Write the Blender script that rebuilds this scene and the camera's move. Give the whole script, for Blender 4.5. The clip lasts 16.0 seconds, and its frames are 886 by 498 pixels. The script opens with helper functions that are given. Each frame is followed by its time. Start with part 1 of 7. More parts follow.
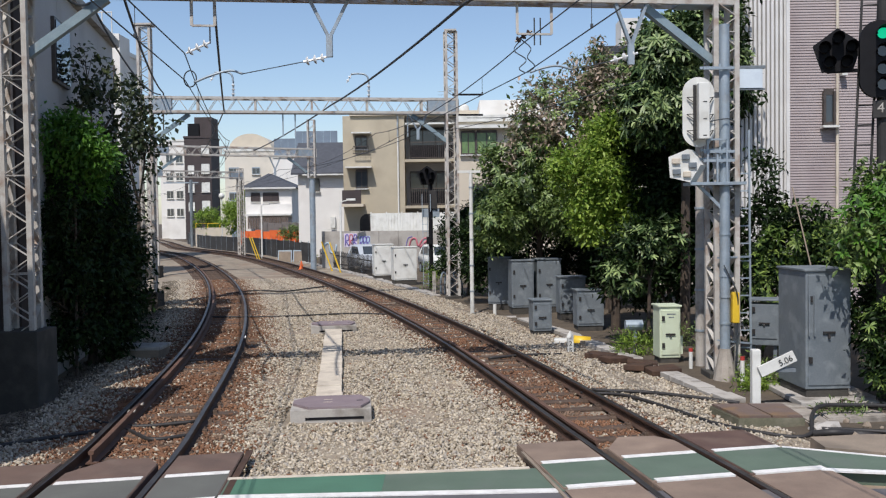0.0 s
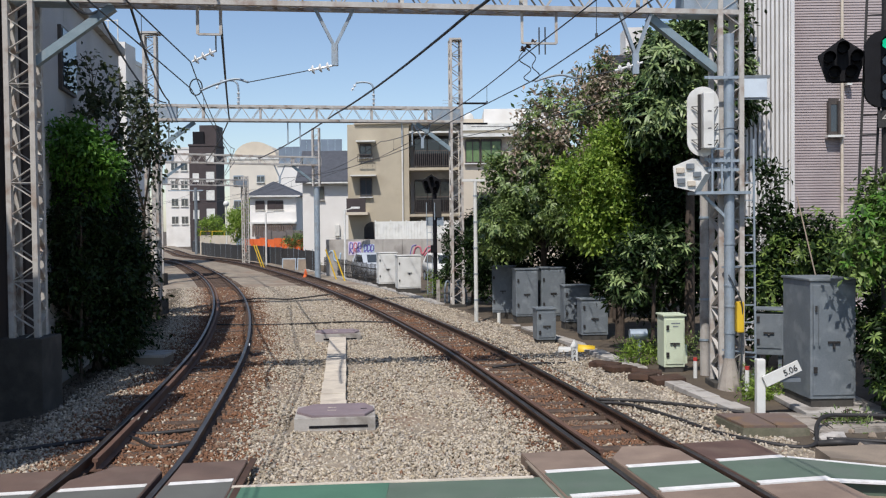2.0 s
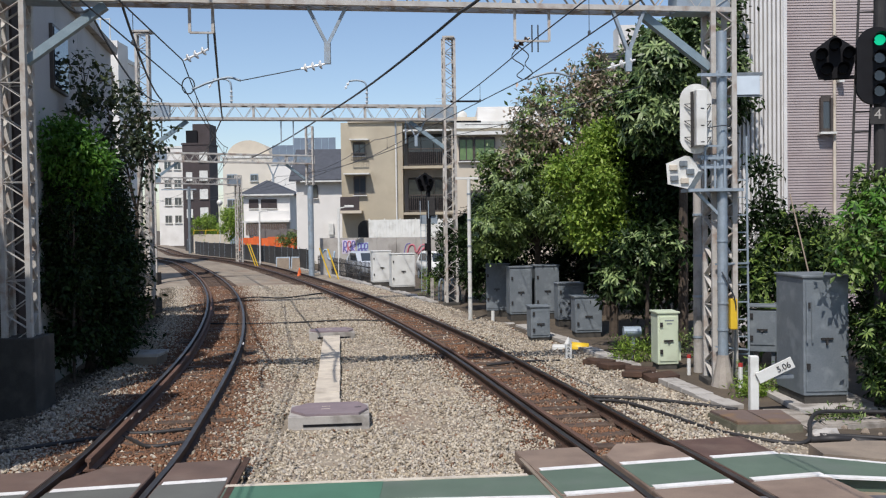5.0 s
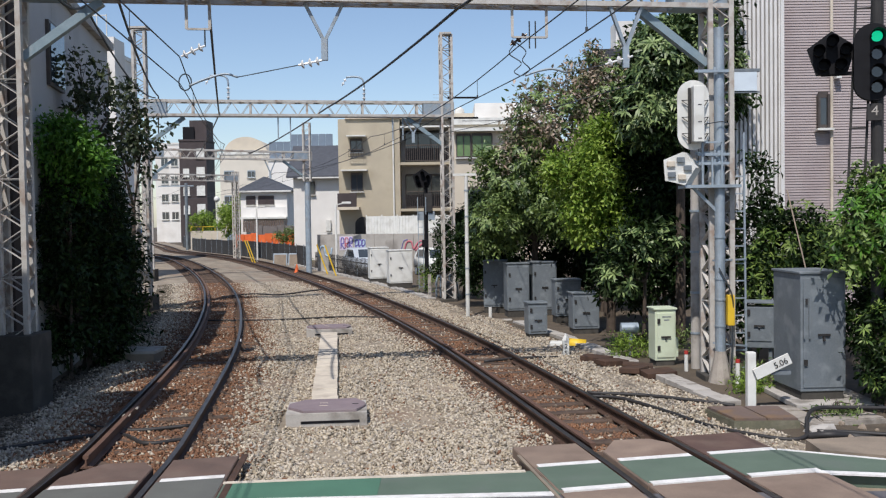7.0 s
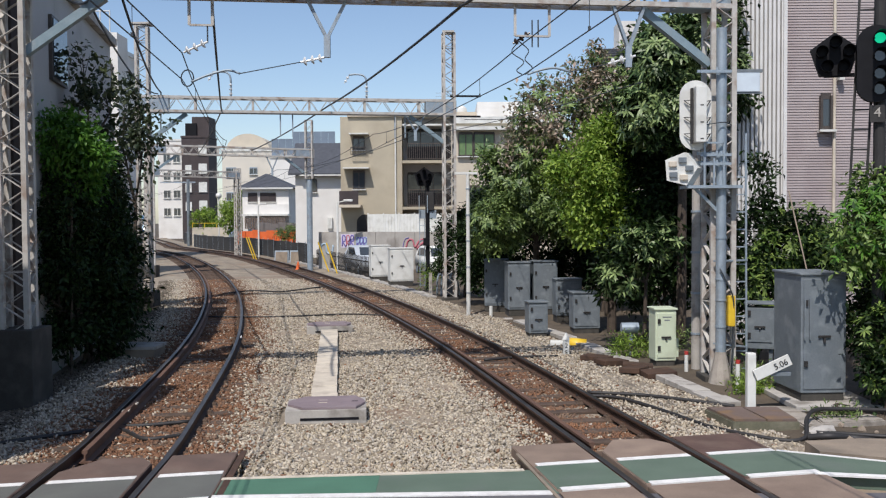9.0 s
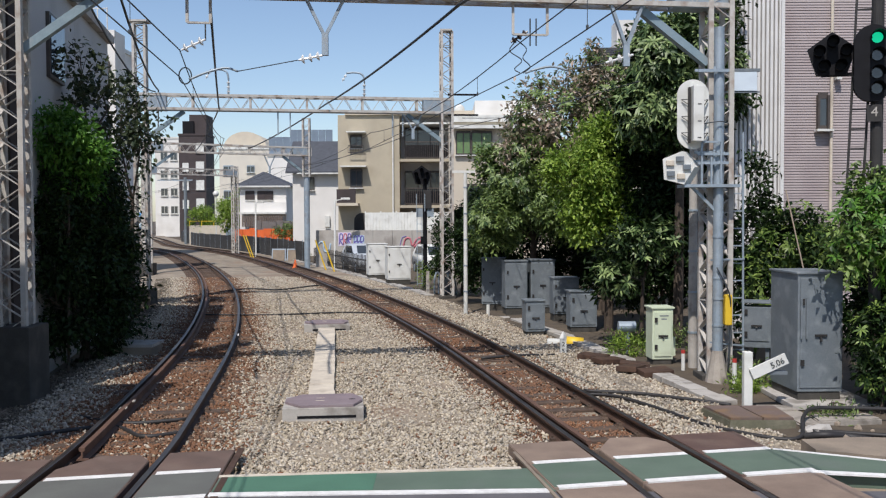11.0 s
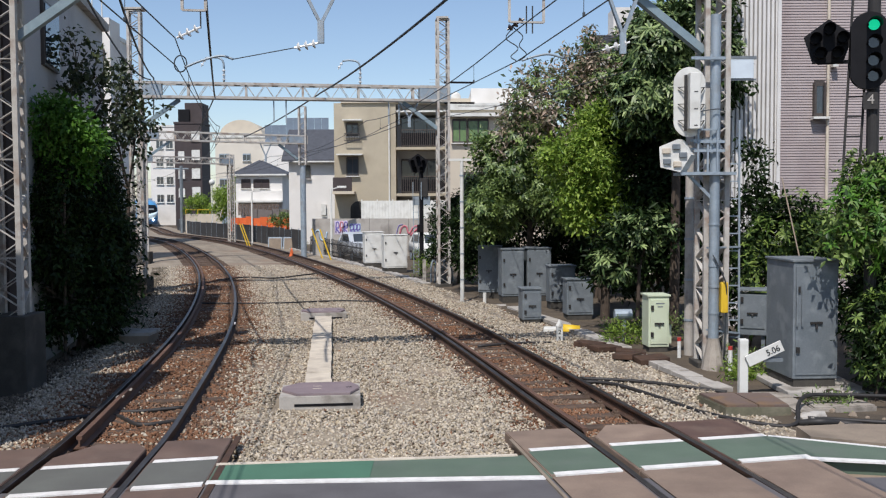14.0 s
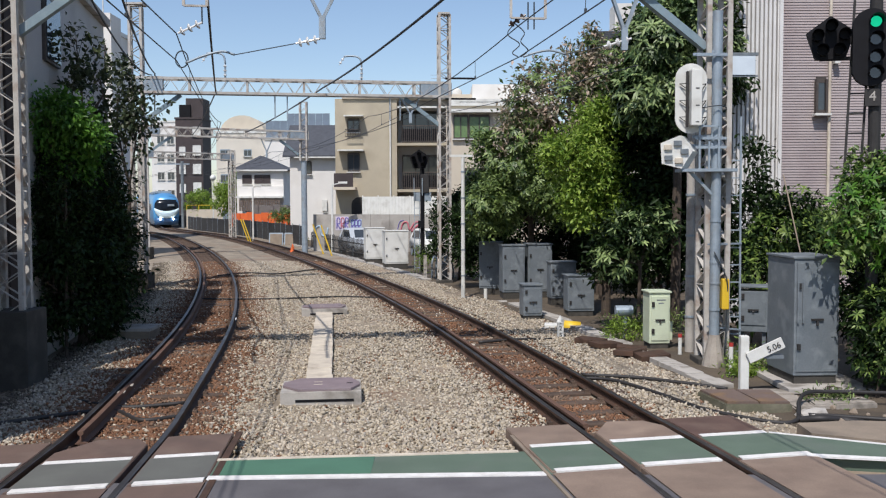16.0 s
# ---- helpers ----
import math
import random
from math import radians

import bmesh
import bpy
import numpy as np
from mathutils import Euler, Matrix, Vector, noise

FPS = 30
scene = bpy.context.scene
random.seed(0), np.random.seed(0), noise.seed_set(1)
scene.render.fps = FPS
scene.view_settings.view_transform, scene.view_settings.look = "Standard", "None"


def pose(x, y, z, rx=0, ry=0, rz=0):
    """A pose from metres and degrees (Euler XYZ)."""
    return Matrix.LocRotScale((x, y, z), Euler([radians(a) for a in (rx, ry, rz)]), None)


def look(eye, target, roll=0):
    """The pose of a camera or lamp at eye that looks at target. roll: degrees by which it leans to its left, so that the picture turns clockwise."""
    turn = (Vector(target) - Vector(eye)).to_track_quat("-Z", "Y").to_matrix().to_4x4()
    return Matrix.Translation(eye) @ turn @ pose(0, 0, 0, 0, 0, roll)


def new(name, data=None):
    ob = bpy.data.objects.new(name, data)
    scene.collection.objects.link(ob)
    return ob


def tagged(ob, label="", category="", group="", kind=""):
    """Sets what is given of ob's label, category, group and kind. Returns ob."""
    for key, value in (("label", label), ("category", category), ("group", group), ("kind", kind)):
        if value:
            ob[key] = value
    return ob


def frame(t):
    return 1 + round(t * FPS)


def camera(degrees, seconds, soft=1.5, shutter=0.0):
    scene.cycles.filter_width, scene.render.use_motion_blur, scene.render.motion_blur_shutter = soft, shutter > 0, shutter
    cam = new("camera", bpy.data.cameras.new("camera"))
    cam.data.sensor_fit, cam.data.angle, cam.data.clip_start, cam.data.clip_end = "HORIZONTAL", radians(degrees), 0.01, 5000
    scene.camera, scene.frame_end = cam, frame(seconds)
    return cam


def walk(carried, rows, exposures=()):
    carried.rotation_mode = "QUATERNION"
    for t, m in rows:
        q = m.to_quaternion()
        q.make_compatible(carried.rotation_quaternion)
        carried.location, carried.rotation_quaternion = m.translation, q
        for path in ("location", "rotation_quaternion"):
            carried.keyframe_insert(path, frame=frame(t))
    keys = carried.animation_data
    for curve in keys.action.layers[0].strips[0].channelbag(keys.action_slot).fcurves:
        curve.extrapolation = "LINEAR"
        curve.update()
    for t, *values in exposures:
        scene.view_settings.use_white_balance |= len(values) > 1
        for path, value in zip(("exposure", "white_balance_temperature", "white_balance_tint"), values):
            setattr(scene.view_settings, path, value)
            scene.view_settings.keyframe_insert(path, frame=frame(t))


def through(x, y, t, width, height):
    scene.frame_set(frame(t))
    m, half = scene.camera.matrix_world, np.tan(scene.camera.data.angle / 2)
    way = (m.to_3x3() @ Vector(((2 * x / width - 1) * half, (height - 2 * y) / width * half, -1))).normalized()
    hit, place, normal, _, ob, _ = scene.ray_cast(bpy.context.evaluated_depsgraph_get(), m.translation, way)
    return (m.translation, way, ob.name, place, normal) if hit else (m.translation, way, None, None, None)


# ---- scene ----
# camera: seconds, heading to the right, tilt up, lean (degrees), place
PATH = [
    (0, -0.523, -1.966, -0.769, -0.003, 0.007, 2.665),
    (0.5, -0.491, -1.855, -0.516, -0.009, -0.001, 2.667),
    (1, -0.494, -1.748, -0.537, -0.005, -0.002, 2.665),
    (1.5, -0.622, -1.660, -0.387, -0.015, 0.003, 2.671),
    (2, -0.766, -1.438, -0.601, -0.009, -0.004, 2.666),
    (2.5, -0.707, -1.290, -0.843, -0.007, -0.011, 2.667),
    (3, -0.674, -1.208, -0.921, -0.003, -0.015, 2.666),
    (3.5, -0.564, -1.383, -0.896, -0.002, 0.006, 2.663),
    (4, -0.446, -1.411, -0.723, -0.001, 0.002, 2.665),
    (6.5, -0.331, -1.791, -0.938, 0.002, 0.010, 2.665),
    (7, -0.241, -1.790, -0.848, -0.002, 0.009, 2.669),
    (7.5, -0.176, -1.783, -0.485, -0.006, 0.009, 2.661),
    (8, -0.229, -1.833, -0.178, -0.001, 0.013, 2.661),
    (8.5, -0.289, -1.898, -0.224, 0.002, 0.011, 2.667),
    (9, -0.334, -1.875, -0.355, 0.008, 0.014, 2.662),
    (11.5, -0.132, -2.044, -0.208, 0.003, 0.003, 2.657),
    (12, -0.148, -2.327, -0.423, 0.013, 0.010, 2.659),
    (12.5, -0.065, -2.460, -0.411, 0.006, 0.013, 2.659),
    (13, -0.020, -2.584, -0.422, 0.008, 0.016, 2.654),
    (13.5, 0.035, -2.692, -0.331, 0.012, 0.014, 2.662),
    (14, 0.054, -2.698, -0.294, 0.004, 0.001, 2.657),
    (14.5, 0.015, -2.725, -0.180, 0.002, 0.001, 2.653),
    (15, -0.045, -2.801, -0.219, 0.004, -0.002, 2.657),
    (15.5, -0.003, -2.875, -0.131, -0.009, -0.008, 2.662),
    (16, 0.000, -2.951, -0.189, 0.000, -0.000, 2.660),
]


def aim(heading, tilt, lean, x, y, z):
    a, b = radians(heading), radians(tilt)
    return look((x, y, z), (x + math.sin(a) * math.cos(b), y + math.cos(a) * math.cos(b), z + math.sin(b)), lean)


cam = camera(51.37, 16.0, soft=1.2)
walk(cam, [(row[0], aim(*row[1:])) for row in PATH], exposures=[(0, 0.01, 6350, 13), (16, 0.01, 6350, 13)])

# daylight: clear sky, high sun behind the camera and a little to its left
SUN = Vector((-0.22, -0.66, 1.0)).normalized()
world = bpy.data.worlds.new("world")
scene.world = world
world.use_nodes = True
sky = world.node_tree.nodes.new("ShaderNodeTexSky")
sky.sky_type = "NISHITA"
sky.sun_disc = False
sky.sun_elevation = math.asin(SUN.z)
sky.sun_rotation = math.atan2(SUN.x, SUN.y)
sky.air_density, sky.dust_density, sky.ozone_density = 1.0, 0.6, 1.6
back = world.node_tree.nodes["Background"]
back.inputs["Strength"].default_value = 0.13
world.node_tree.links.new(sky.outputs[0], back.inputs["Color"])
sun = new("sun", bpy.data.lights.new("sun", "SUN"))
sun.data.energy, sun.data.angle, sun.data.color = 4.2, radians(0.5), (1.0, 0.95, 0.87)
sun.matrix_world = look((0, 0, 30), Vector((0, 0, 30)) - SUN)


# ---- materials ----
def mat(name, a, b=None, scale=6.0, rough=0.8, metal=0.0, bump=0.25, fine=60.0, stain=None, stain_scale=1.2, stain_amount=0.5, vary=0.0, spec=None):
    """A procedural surface: colours a to b over a coarse and a fine noise, stains of a third colour, relief; vary: brightness from piece to piece."""
    m = bpy.data.materials.new(name)
    m.use_nodes = True
    nt = m.node_tree
    n, l = nt.nodes, nt.links
    bsdf = n["Principled BSDF"]
    b = b or tuple(c * 0.75 for c in a)
    geo = n.new("ShaderNodeTexCoord")
    coarse, grain = n.new("ShaderNodeTexNoise"), n.new("ShaderNodeTexNoise")
    coarse.inputs["Scale"].default_value, coarse.inputs["Detail"].default_value = scale, 5
    grain.inputs["Scale"].default_value, grain.inputs["Detail"].default_value = fine, 3
    for t in (coarse, grain):
        l.new(geo.outputs["Object"], t.inputs["Vector"])
    add = n.new("ShaderNodeMath")
    add.operation = "MULTIPLY_ADD"
    l.new(grain.outputs["Fac"], add.inputs[0])
    add.inputs[1].default_value = 0.5
    l.new(coarse.outputs["Fac"], add.inputs[2])
    ramp = n.new("ShaderNodeValToRGB")
    ramp.color_ramp.elements[0].position, ramp.color_ramp.elements[1].position = 0.5, 1.0
    ramp.color_ramp.elements[0].color, ramp.color_ramp.elements[1].color = (*a, 1), (*b, 1)
    l.new(add.outputs[0], ramp.inputs[0])
    out = ramp.outputs[0]
    if stain:
        spots = n.new("ShaderNodeTexNoise")
        spots.inputs["Scale"].default_value, spots.inputs["Detail"].default_value = stain_scale, 6
        l.new(geo.outputs["Object"], spots.inputs["Vector"])
        cut = n.new("ShaderNodeValToRGB")
        cut.color_ramp.elements[0].position, cut.color_ramp.elements[1].position = 0.52, 0.68
        cut.color_ramp.elements[0].color = (0, 0, 0, 1)
        cut.color_ramp.elements[1].color = (stain_amount,) * 3 + (1,)
        l.new(spots.outputs["Fac"], cut.inputs[0])
        mix = n.new("ShaderNodeMixRGB")
        l.new(cut.outputs[0], mix.inputs[0])
        l.new(out, mix.inputs[1])
        mix.inputs[2].default_value = (*stain, 1)
        out = mix.outputs[0]
    if vary:
        info = n.new("ShaderNodeNewGeometry")
        obj = n.new("ShaderNodeObjectInfo")
        both = n.new("ShaderNodeMath")
        both.operation = "ADD"
        l.new(info.outputs["Random Per Island"], both.inputs[0])
        l.new(obj.outputs["Random"], both.inputs[1])
        span = n.new("ShaderNodeMapRange")
        span.inputs["From Max"].default_value = 2.0
        span.inputs["To Min"].default_value, span.inputs["To Max"].default_value = 1 - vary, 1 + vary
        l.new(both.outputs[0], span.inputs["Value"])
        hue = n.new("ShaderNodeHueSaturation")
        l.new(span.outputs[0], hue.inputs["Value"])
        l.new(out, hue.inputs["Color"])
        out = hue.outputs[0]
    l.new(out, bsdf.inputs["Base Color"])
    bsdf.inputs["Roughness"].default_value, bsdf.inputs["Metallic"].default_value = rough, metal
    if spec is not None:
        bsdf.inputs["Specular IOR Level"].default_value = spec
    if bump:
        relief = n.new("ShaderNodeBump")
        relief.inputs["Strength"].default_value, relief.inputs["Distance"].default_value = bump, 0.01
        l.new(add.outputs[0], relief.inputs["Height"])
        l.new(relief.outputs[0], bsdf.inputs["Normal"])
    return m


def stone_mat(name, tones):
    """Crushed stone: each stone takes one of several tones, with fine grain."""
    m = mat(name, (0.5, 0.5, 0.5), (0.36, 0.36, 0.36), scale=20, fine=70, rough=0.95, bump=0.3)
    n, l = m.node_tree.nodes, m.node_tree.links
    bsdf = n["Principled BSDF"]
    grain = bsdf.inputs["Base Color"].links[0].from_socket
    info, ramp, mix = n.new("ShaderNodeNewGeometry"), n.new("ShaderNodeValToRGB"), n.new("ShaderNodeMixRGB")
    ramp.color_ramp.interpolation = "LINEAR"
    while len(ramp.color_ramp.elements) < len(tones):
        ramp.color_ramp.elements.new(0.5)
    for k, c in enumerate(tones):
        e = ramp.color_ramp.elements[k]
        e.position, e.color = k / (len(tones) - 1), (*c, 1)
    l.new(info.outputs["Random Per Island"], ramp.inputs[0])
    mix.blend_type = "MULTIPLY"
    mix.inputs[0].default_value = 1.0
    double = n.new("ShaderNodeMixRGB")
    double.blend_type = "ADD"
    double.inputs[0].default_value = 1.0
    l.new(grain, double.inputs[1])
    l.new(grain, double.inputs[2])
    l.new(ramp.outputs[0], mix.inputs[1])
    l.new(double.outputs[0], mix.inputs[2])
    l.new(mix.outputs[0], bsdf.inputs["Base Color"])
    return m


def leaf_mat(name, a, b, through=0.35, gloss=0.35):
    m = bpy.data.materials.new(name)
    m.use_nodes = True
    n, l = m.node_tree.nodes, m.node_tree.links
    bsdf = n["Principled BSDF"]
    info = n.new("ShaderNodeNewGeometry")
    ramp = n.new("ShaderNodeValToRGB")
    ramp.color_ramp.elements[0].color, ramp.color_ramp.elements[1].color = (*a, 1), (*b, 1)
    l.new(info.outputs["Random Per Island"], ramp.inputs[0])
    l.new(ramp.outputs[0], bsdf.inputs["Base Color"])
    bsdf.inputs["Roughness"].default_value = 0.45
    bsdf.inputs["Specular IOR Level"].default_value = gloss
    thin = n.new("ShaderNodeBsdfTranslucent")
    l.new(ramp.outputs[0], thin.inputs["Color"])
    mix = n.new("ShaderNodeMixShader")
    mix.inputs[0].default_value = through
    l.new(bsdf.outputs[0], mix.inputs[1])
    l.new(thin.outputs[0], mix.inputs[2])
    l.new(mix.outputs[0], n["Material Output"].inputs["Surface"])
    return m


def glow_mat(name, colour, strength):
    m = bpy.data.materials.new(name)
    m.use_nodes = True
    bsdf = m.node_tree.nodes["Principled BSDF"]
    bsdf.inputs["Base Color"].default_value = (*colour, 1)
    bsdf.inputs["Emission Color"].default_value = (*colour, 1)
    bsdf.inputs["Emission Strength"].default_value = strength
    return m


def glass_mat(name, colour, rough=0.06):
    m = mat(name, colour, tuple(c * 0.8 for c in colour), scale=0.8, rough=rough, bump=0.0)
    m.node_tree.nodes["Principled BSDF"].inputs["Specular IOR Level"].default_value = 0.8
    return m


M_BALLAST = mat("ballast", (0.33, 0.28, 0.21), (0.17, 0.14, 0.105), scale=1.5, fine=28, rough=0.95, bump=1.0, stain=(0.22, 0.13, 0.08), stain_scale=0.5, stain_amount=0.5)
M_STONE = stone_mat("ballast_stone", ((0.16, 0.13, 0.095), (0.50, 0.42, 0.30), (0.55, 0.49, 0.395), (0.32, 0.265, 0.19), (0.70, 0.61, 0.475), (0.45, 0.405, 0.345), (0.26, 0.205, 0.15)))
M_RUSTSTONE = mat("rusty_ballast_stone", (0.25, 0.125, 0.066), (0.125, 0.064, 0.038), scale=3, fine=30, rough=0.95, bump=0.2, vary=0.35, stain=(0.24, 0.18, 0.13), stain_scale=1.5)
M_SOIL = mat("soil", (0.12, 0.092, 0.062), (0.06, 0.047, 0.034), scale=2, fine=40, rough=1, bump=0.8)
M_RAIL = mat("rail_side", (0.10, 0.055, 0.035), (0.05, 0.03, 0.022), scale=5, fine=50, rough=0.75, metal=0.2, bump=0.3)
M_RAILTOP = mat("rail_head", (0.16, 0.145, 0.135), (0.07, 0.06, 0.055), scale=2, fine=40, rough=0.42, metal=0.75, bump=0.05)
M_SLEEPER = mat("sleeper", (0.12, 0.08, 0.055), (0.06, 0.04, 0.03), scale=6, fine=40, rough=0.9, bump=0.6, vary=0.3)
M_PANEL = mat("crossing_panel", (0.16, 0.105, 0.082), (0.10, 0.068, 0.055), scale=2.5, fine=70, rough=0.8, bump=0.3, stain=(0.20, 0.15, 0.12), stain_scale=2.0, vary=0.12)
M_ASPHALT = mat("asphalt", (0.125, 0.12, 0.125), (0.085, 0.08, 0.085), scale=2, fine=120, rough=0.9, bump=0.4)
M_GREEN = mat("green_paving", (0.115, 0.16, 0.118), (0.085, 0.122, 0.09), scale=2, fine=90, rough=0.85, bump=0.3, stain=(0.13, 0.15, 0.13), stain_scale=1.4)
M_WHITE = mat("road_paint", (0.82, 0.81, 0.78), (0.62, 0.60, 0.57), scale=6, fine=50, rough=0.7, bump=0.2, stain=(0.42, 0.38, 0.35), stain_scale=5, stain_amount=0.3)
M_CONC = mat("concrete", (0.46, 0.43, 0.39), (0.33, 0.31, 0.28), scale=3, fine=50, rough=0.9, bump=0.3, stain=(0.17, 0.15, 0.125), stain_scale=3.0, stain_amount=0.75)
M_CREAM = mat("duct_lid", (0.64, 0.57, 0.46), (0.50, 0.44, 0.36), scale=4, fine=60, rough=0.9, bump=0.25, stain=(0.3, 0.25, 0.2), stain_scale=3, vary=0.1)
M_LID = mat("resin_lid", (0.25, 0.195, 0.205), (0.19, 0.15, 0.16), scale=4, fine=80, rough=0.75, bump=0.2, stain=(0.3, 0.25, 0.25))
M_GALV = mat("galvanised_steel", (0.36, 0.42, 0.47), (0.27, 0.33, 0.38), scale=6, fine=40, rough=0.55, metal=0.35, bump=0.1, stain=(0.25, 0.22, 0.18), stain_scale=2.5, stain_amount=0.4)
M_BRACE = mat("blue_grey_paint", (0.25, 0.33, 0.37), (0.18, 0.25, 0.29), scale=6, fine=40, rough=0.6, metal=0.1, bump=0.1, stain=(0.36, 0.38, 0.38), stain_scale=3, stain_amount=0.5)
# concrete darkened to near black: shade on footings and under cabinets
M_SHADECONC = mat("shaded_concrete", (0.065, 0.06, 0.052), (0.04, 0.037, 0.032), scale=3, fine=50, rough=0.95, bump=0.4, stain=(0.11, 0.10, 0.085), stain_scale=2.5)
M_LATTICE = mat("old_grey_paint", (0.52, 0.50, 0.465), (0.40, 0.375, 0.335), scale=6, fine=40, rough=0.7, bump=0.2, stain=(0.22, 0.12, 0.07), stain_scale=4, stain_amount=0.6)
M_CABINET = mat("grey_cabinet_steel", (0.185, 0.21, 0.23), (0.135, 0.16, 0.178), scale=2.5, fine=40, rough=0.6, metal=0.15, bump=0.08, stain=(0.27, 0.30, 0.315), stain_scale=4, stain_amount=0.6)
M_MINT = mat("pale_green_paint", (0.60, 0.67, 0.50), (0.54, 0.60, 0.44), scale=4, rough=0.5, bump=0.05, stain=(0.4, 0.42, 0.32))
M_OFFWHITE = mat("white_enamel", (0.72, 0.72, 0.68), (0.62, 0.62, 0.58), scale=3, rough=0.5, bump=0.05, stain=(0.45, 0.43, 0.38), stain_scale=3, stain_amount=0.35)
M_BLACK = mat("black_paint", (0.012, 0.012, 0.014), (0.008, 0.008, 0.01), rough=0.6, bump=0.05, spec=0.15)
M_DARK = mat("dark_rubber", (0.03, 0.028, 0.027), (0.02, 0.018, 0.018), rough=0.6, bump=0.2)
M_WIRE = mat("wire", (0.05, 0.06, 0.07), (0.03, 0.035, 0.04), rough=0.6, bump=0.0)
M_YELLOW = mat("yellow_paint", (0.75, 0.50, 0.03), (0.65, 0.42, 0.03), rough=0.5, bump=0.05)
M_ORANGE = mat("orange_sheet", (0.80, 0.17, 0.04), (0.68, 0.12, 0.03), scale=3, rough=0.7, bump=0.4)
M_RED = mat("red_paint", (0.5, 0.05, 0.04), rough=0.5, bump=0.0)
M_CERAMIC = mat("porcelain", (0.8, 0.8, 0.78), (0.7, 0.7, 0.68), rough=0.25, bump=0.0)
M_BROWNCERAMIC = mat("brown_porcelain", (0.06, 0.04, 0.035), (0.04, 0.03, 0.025), rough=0.3, bump=0.0)
M_BARK = mat("bark", (0.10, 0.075, 0.055), (0.05, 0.038, 0.03), scale=8, fine=40, rough=0.95, bump=0.8)
L_BRIGHT = leaf_mat("light_green_leaf", (0.09, 0.18, 0.02), (0.34, 0.46, 0.08), 0.35)
L_MID = leaf_mat("green_leaf", (0.018, 0.05, 0.01), (0.26, 0.36, 0.10), 0.25, 0.5)
# near-black ramp: the shade inside hedges and thickets is in the colour
L_DEEPSHADE = leaf_mat("shaded_dark_green_leaf", (0.008, 0.018, 0.006), (0.028, 0.054, 0.013), 0.10, 0.15)
L_DUSK = leaf_mat("dull_olive_leaf", (0.018, 0.032, 0.014), (0.075, 0.095, 0.04), 0.2)
# lighter green that puts sunlight into the colour of treetop and bough
L_SUNLIT = leaf_mat("sunlit_green_leaf", (0.04, 0.12, 0.014), (0.13, 0.28, 0.035), 0.3)
L_RED = leaf_mat("reddish_leaf", (0.055, 0.105, 0.03), (0.62, 0.47, 0.38), 0.35)
# pale end of this ramp stands in for highlights on the leaves
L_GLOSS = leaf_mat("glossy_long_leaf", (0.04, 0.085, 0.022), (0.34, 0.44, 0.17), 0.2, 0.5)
# yellow-green brightened in colour for the sunlit outer sprays
L_SHRUB = leaf_mat("sunlit_yellow_green_leaf", (0.05, 0.11, 0.016), (0.25, 0.34, 0.08), 0.3)


# ---- mesh helpers ----
def raw(name, verts, faces, material, parent=None, label="", smooth=False):
    me = bpy.data.meshes.new(name)
    me.from_pydata([tuple(v) for v in verts], [], [tuple(f) for f in faces])
    me.materials.append(material)
    if smooth:
        me.shade_smooth()
    me.update()
    ob = new(name, me)
    if parent:
        ob.parent = parent
    if label:
        tagged(ob, label)
    return ob


def part(name, bm, material, parent=None, label="", smooth=False):
    me = bpy.data.meshes.new(name)
    bmesh.ops.recalc_face_normals(bm, faces=bm.faces)
    bm.to_mesh(me)
    bm.free()
    me.materials.append(material)
    if smooth:
        me.shade_smooth()
    ob = new(name, me)
    if parent:
        ob.parent = parent
    if label:
        tagged(ob, label)
    return ob


def thing(name, m, label, category, group="", kind=""):
    ob = new(name)
    ob.empty_display_size = 0.2
    ob.matrix_basis = m
    return tagged(ob, label, category, group, kind)


def add_box(bm, x, y, z, sx, sy, sz, bevel=0.0, turn=None):
    """A box of that size, its base's centre at x, y, z."""
    made = bmesh.ops.create_cube(bm, size=1.0)["verts"]
    for v in made:
        v.co = Vector((v.co.x * sx, v.co.y * sy, (v.co.z + 0.5) * sz))
    if bevel:
        edges = {e for v in made for e in v.link_edges}
        made = bmesh.ops.bevel(bm, geom=list(edges), offset=bevel, segments=2, affect="EDGES", profile=0.6)["verts"]
    for v in made:
        v.co = (turn @ v.co if turn else v.co) + Vector((x, y, z))
    return bm


def box(name, x, y, z, sx, sy, sz, material, parent=None, label="", bevel=0.0, turn=None):
    return part(name, add_box(bmesh.new(), x, y, z, sx, sy, sz, bevel, turn), material, parent, label)


def add_rod(bm, a, b, r, r2=None, sides=8):
    a, b = Vector(a), Vector(b)
    m = Matrix.Translation((a + b) / 2) @ (b - a).to_track_quat("Z", "Y").to_matrix().to_4x4()
    bmesh.ops.create_cone(bm, cap_ends=True, segments=sides, radius1=r, radius2=r if r2 is None else r2, depth=(b - a).length, matrix=m)
    return bm


def rod(name, a, b, r, material, parent=None, label="", r2=None, sides=10):
    return part(name, add_rod(bmesh.new(), a, b, r, r2, sides), material, parent, label, smooth=False)


